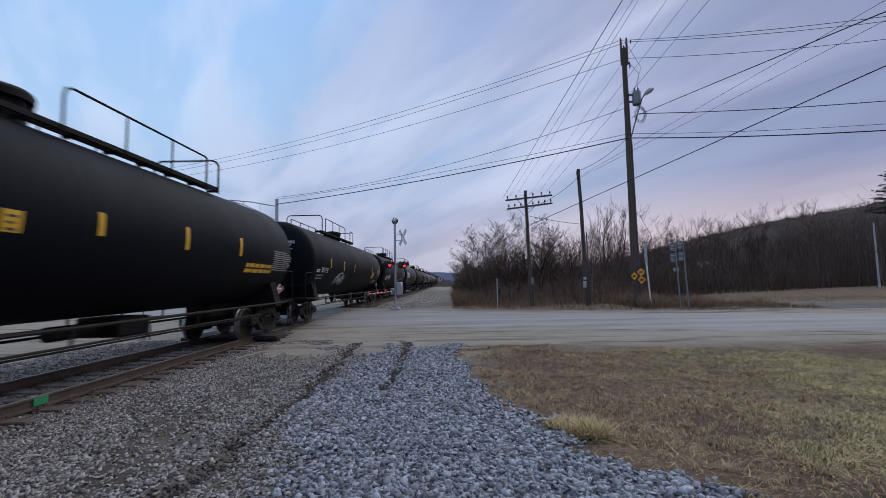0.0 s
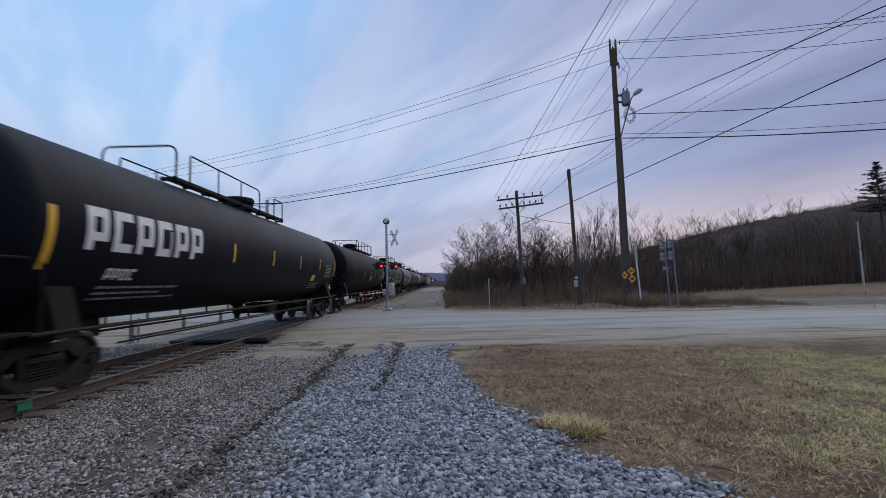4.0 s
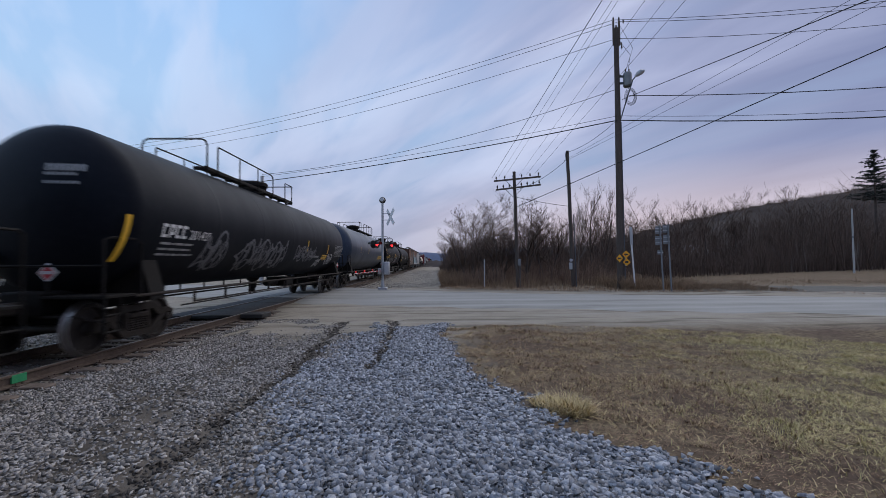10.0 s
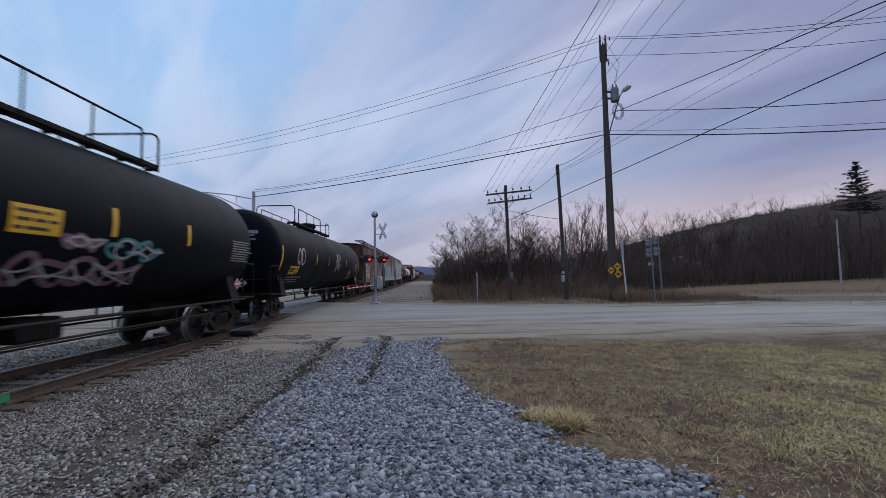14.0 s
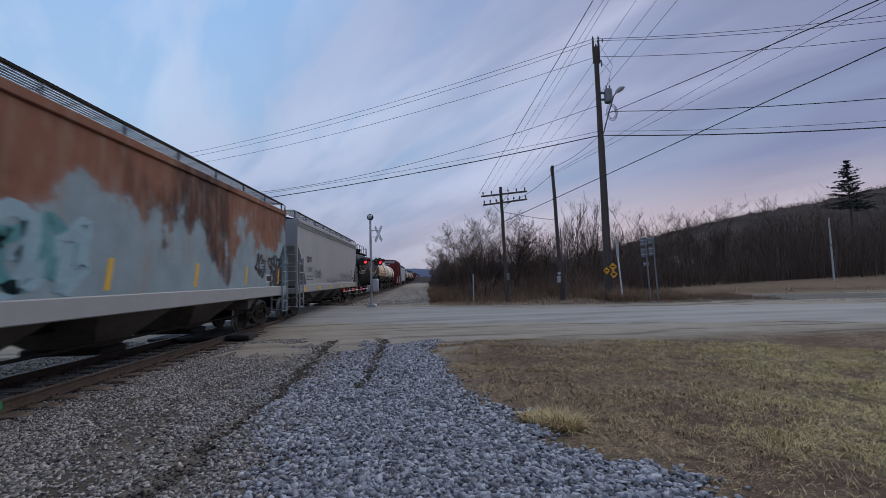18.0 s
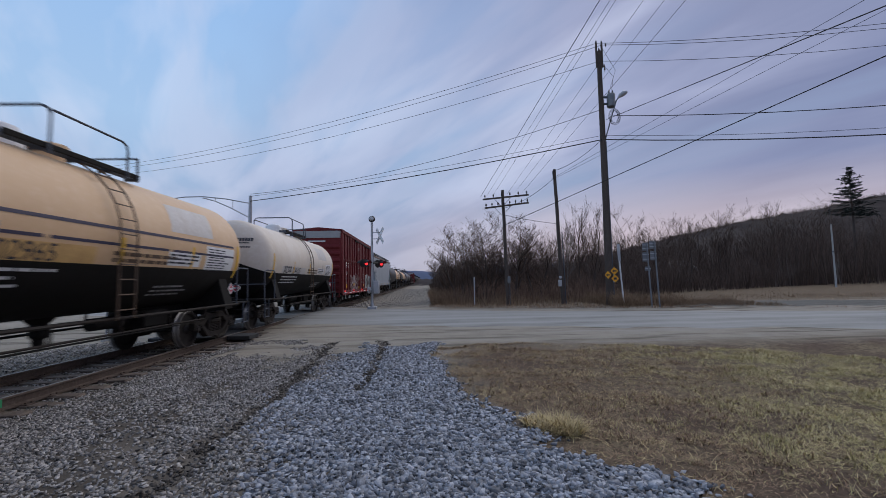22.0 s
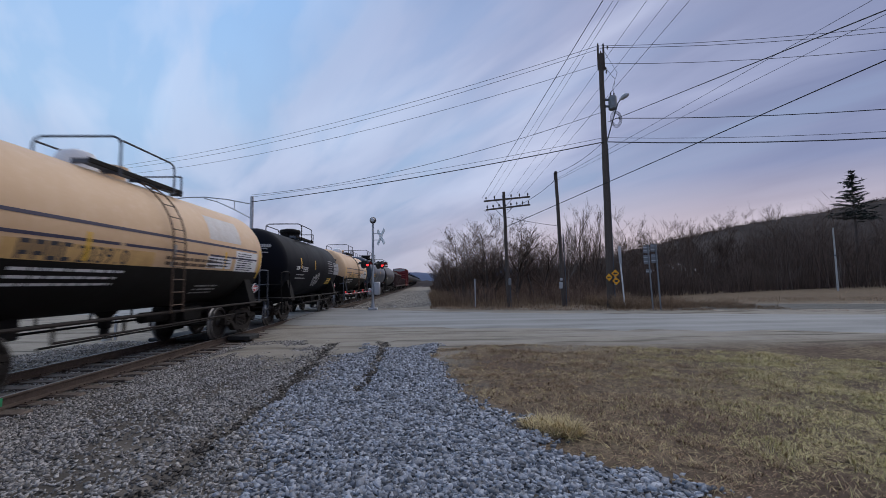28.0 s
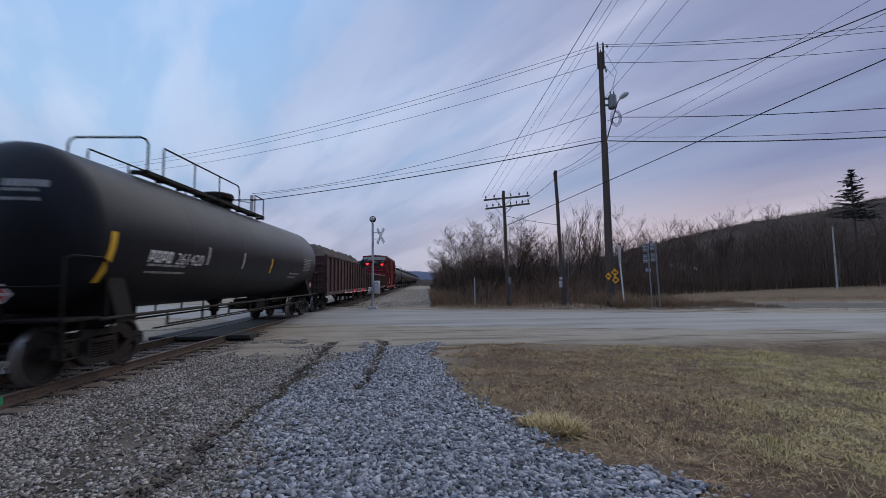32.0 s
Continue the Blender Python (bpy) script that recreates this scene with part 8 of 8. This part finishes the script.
def gravel():
    rng = np.random.default_rng(31)
    # fresh blue-grey crushed stone
    x, y = rng.uniform(-2.4, 3.2, 135000), -0.3 + 12.9 * rng.random(135000) ** 1.25
    keep = (x > fresh_left(y) + rng.normal(0, 0.24, len(x)) + 0.9 * (patchy(x, y, 0.6, 2) - 0.5)) & (x < grass_edge(y) + rng.normal(0, 0.09, len(x)) + 0.35 * (clumps(x, y, 2.6) - 0.55)) & (rng.random(len(x)) > 1.15 * rut(x, y) * (0.70 + 0.4 * clumps(x, y, 3.0))) & (y < 11.6 + 0.4 * np.sin(x * 3))
    keep &= (rng.random(len(x)) > 1.25 * smooth_step(y, 7.6, 12.0) * smooth_step(patchy(x, y, 0.9, 12) * 0.6 + patchy(x, y, 0.3, 13) * 0.4, 0.36, 0.62)) & (rng.random(len(x)) < smooth_step(y, -0.3, 1.6))
    stones("crushed_stone", "fresh blue-grey crushed stone lying loose", x[keep], y[keep], 0.044, STONE, 1)
    # finer dusty gravel towards the track
    x, y = rng.uniform(-5.45, -0.8, 126000), -0.3 + 13.5 * rng.random(126000) ** 1.2
    bare = smooth_step(clumps(x * 1.6 + 0.35 * y, y * 0.35, 0.9) * 0.7 + clumps(x * 2 + 3, y * 0.6, 1.6) * 0.5, 0.45, 0.85)
    keep = (x < fresh_left(y) + 0.1 + rng.normal(0, 0.35, len(x)) + 0.9 * (patchy(x, y, 0.6, 2) - 0.5)) & (rng.random(len(x)) > 1.15 * rut(x, y) * (0.70 + 0.4 * clumps(x, y, 3.0))) & (rng.random(len(x)) > 0.72 * bare) & (y < 13.0)
    keep &= (rng.random(len(x)) > 1.25 * smooth_step(y, 7.2, 12.0) * smooth_step(patchy(x, y, 0.9, 12) * 0.6 + patchy(x, y, 0.3, 13) * 0.4, 0.36, 0.62)) & (rng.random(len(x)) < smooth_step(y, -0.3, 1.6))
    stones("fine_gravel", "dusty grey fine gravel beside the track", x[keep], y[keep], 0.029, STONE_FINE, 2, 0.4)
    # ballast in and beside the track
    x, y = rng.uniform(-10.4, -5.0, 46000), 0.5 + 13.2 * rng.random(46000)
    keep = (np.abs(np.abs(x - TRACK_X) - 0.755) > 0.09) & (y < road_near(x) - 4.2 + 0 * x) | (y < 12.6) & (np.abs(np.abs(x - TRACK_X) - 0.755) > 0.09)
    stones("ballast", "grey crushed ballast between and beside the ties", x[keep], y[keep], 0.034, STONE_FINE, 3, 0.7)
    x, y = rng.uniform(-5.2, 1.0, 9000), 29 + 60 * rng.random(9000) ** 1.6
    stones("lineside_gravel", "grey gravel track beside the railway beyond the road", x, y, 0.05, STONE_FINE, 4, 0.4)
    x, y = rng.uniform(-2.9, -0.4, 60000), 1.0 + 11.6 * rng.random(60000)
    keep = rng.random(len(x)) < rut(x, y) ** 1.5 * (0.25 + 0.6 * clumps(x, y, 1.7))
    stones("rut_gravel", "damp dirty gravel pressed into wheel ruts", x[keep], y[keep], 0.030, STONE_WET, 5, 0.2)


def blades(name, label, x, y, length, width, flat, mat, seed, up=0.0, tufted=0.0):
    rng = np.random.default_rng(seed)
    n = len(x)
    tall = patchy(x, y, 0.13, 8) * 0.6 + patchy(x, y, 0.37, 9) * 0.4
    tall = 1 + tufted * (smooth_step(tall, 0.32, 0.72) * 1.5 - 0.65)
    az, tilt = rng.uniform(0, 6.283, n), np.clip(rng.normal(flat, 0.28, n) - 0.45 * (tall - 1), 0.02, 1.5)
    ln = length * rng.uniform(0.5, 1.35, n) * tall
    base = np.stack([x, y, ground_z(x, y) + up], 1)
    d = np.stack([np.cos(az) * np.sin(tilt), np.sin(az) * np.sin(tilt), np.cos(tilt)], 1)
    t2 = np.clip(tilt + rng.uniform(0.15, 0.7, n), 0, 1.62)
    d2 = np.stack([np.cos(az) * np.sin(t2), np.sin(az) * np.sin(t2), np.cos(t2)], 1)
    side = np.stack([-np.sin(az), np.cos(az), 0 * az], 1) * (width * rng.uniform(0.6, 1.4, n))[:, None]
    mid = base + d * (ln * 0.55)[:, None]
    tip = mid + d2 * (ln * 0.5)[:, None]
    v = np.stack([base - side, base + side, mid - side * 0.7, mid + side * 0.7, tip], 1)
    f = (np.arange(n)[:, None, None] * 5 + np.array([(0, 1, 3), (0, 3, 2), (2, 3, 4)])[None]).reshape(-1, 3)
    return tagged(new(name, quick_mesh(name, v.reshape(-1, 3), f, mat)), label, "grass", kind="stuff")


def grass():
    rng = np.random.default_rng(41)
    n = 600000
    y = 0.8 + 10.8 * rng.random(n) ** 1.45
    x = rng.uniform(0.2, 13.5, n)
    keep = (x > grass_edge(y) + rng.normal(0.05, 0.12, n) + 0.35 * (clumps(x, y, 2.1) - 0.45)) & (y < grass_far(x)) & (x < 1.15 * y + 1.6)
    x, y = x[keep], y[keep]
    thick = clumps(x, y, 1.6) * 0.6 + clumps(x + 5, y * 1.7, 0.7) * 0.6
    thick = thick + 0.9 * (patchy(x, y, 0.22, 5) - 0.5) + 0.9 * (patchy(x, y, 0.55, 6) - 0.5)
    keep = rng.random(len(x)) < np.clip(1.9 * thick - 0.36, 0.22, 1)
    x, y, thick = x[keep], y[keep], thick[keep]
    green = smooth_step(x - 0.22 * y + 2.4 * (patchy(x, y, 1.3, 3) - 0.5) + 1.6 * (patchy(x, y, 0.4, 4) - 0.5), 1.9, 4.6)
    pick = rng.random(len(x)) < 0.10 + 0.8 * green
    blades("grass", "short dormant grass, tan and dull green", x[pick], y[pick], 0.058, 0.0032, 1.10, BLADE, 1, tufted=0.5)
    blades("dead_grass", "matted brown dead grass", x[~pick], y[~pick], 0.054, 0.0033, 1.20, BLADE_BROWN, 2, tufted=0.5)
    lie = rng.random(len(x)) < 0.075 * smooth_step(clumps(x + 9, y, 1.3) + 0.5 * clumps(x, y + 4, 4.0), 0.65, 1.2) + 0.01
    blades("straw", "long flattened straw in the dormant grass", x[lie], y[lie], 0.10, 0.0032, 1.32, BLADE_STRAW, 3, 0.012)
    for k, (cx, cy, r, num, ln) in enumerate(((1.74, 4.78, 0.17, 650, 0.24), (1.52, 5.02, 0.20, 420, 0.17))):
        a, q = rng.uniform(0, 6.283, num), r * np.sqrt(rng.random(num))
        tagged(blades("grass_tuft", "long straw-coloured grass tuft at the gravel's edge" if k < 2 else "low straw-coloured grass tuft in the lawn", cx + q * np.cos(a), cy + q * np.sin(a), ln, 0.005, 0.95, BLADE_STRAW, 10 + k), group="grass tufts", kind="thing")
    x = rng.uniform(0.4, 40, 14000)
    y = road_far(x) + 0.9 + rng.random(14000) ** 1.5 * 2.6
    fx = rng.uniform(12, 62, 26000)
    fy = road_far(fx) + 1.0 + rng.random(26000) ** 1.4 * np.interp(fx, [12, 18, 62], [10, 20, 50])
    ok = (clumps(fx, fy, 0.5) + rng.normal(0, 0.25, len(fx)) > 0.32) & (np.abs(fy - np.interp(fx, DRIVE_X, DRIVE_Y)) > np.interp(fx, DRIVE_X, DRIVE_HALF) + rng.normal(0, 0.2, len(fx)))
    blades("field_grass", "flattened straw-coloured grass of the rough field", fx[ok], fy[ok], 0.26, 0.010, 1.36, WEED, 6)
    x, y = x[x < 15], y[x < 15]
    blades("verge_grass", "dry tan grass along the road's far edge", x, y, 0.20, 0.009, 0.9, WEED, 5)


gravel()
grass()


# ---------------------------------------------------------------- what moves
def travelled(t):
    return SPEED * t + GAIN * t * t / 2


def motions():
    for car, y in TRAIN:
        walk(car, [(t, pose(TRACK_X, y - travelled(t), RAIL_Z)) for t in range(0, 33, 4)])
    turn = [(k / FPS, pose(0, 0, 0, math.degrees(travelled(k / FPS) / 0.457))) for k in range(0, 32 * FPS + 1)]
    walk(WHEELS[0], turn)
    spin = WHEELS[0].animation_data
    for w in WHEELS[1:]:
        w.rotation_mode = "QUATERNION"
        w.animation_data_create()
        w.animation_data.action = spin.action
        w.animation_data.action_slot = spin.action_slot


motions()
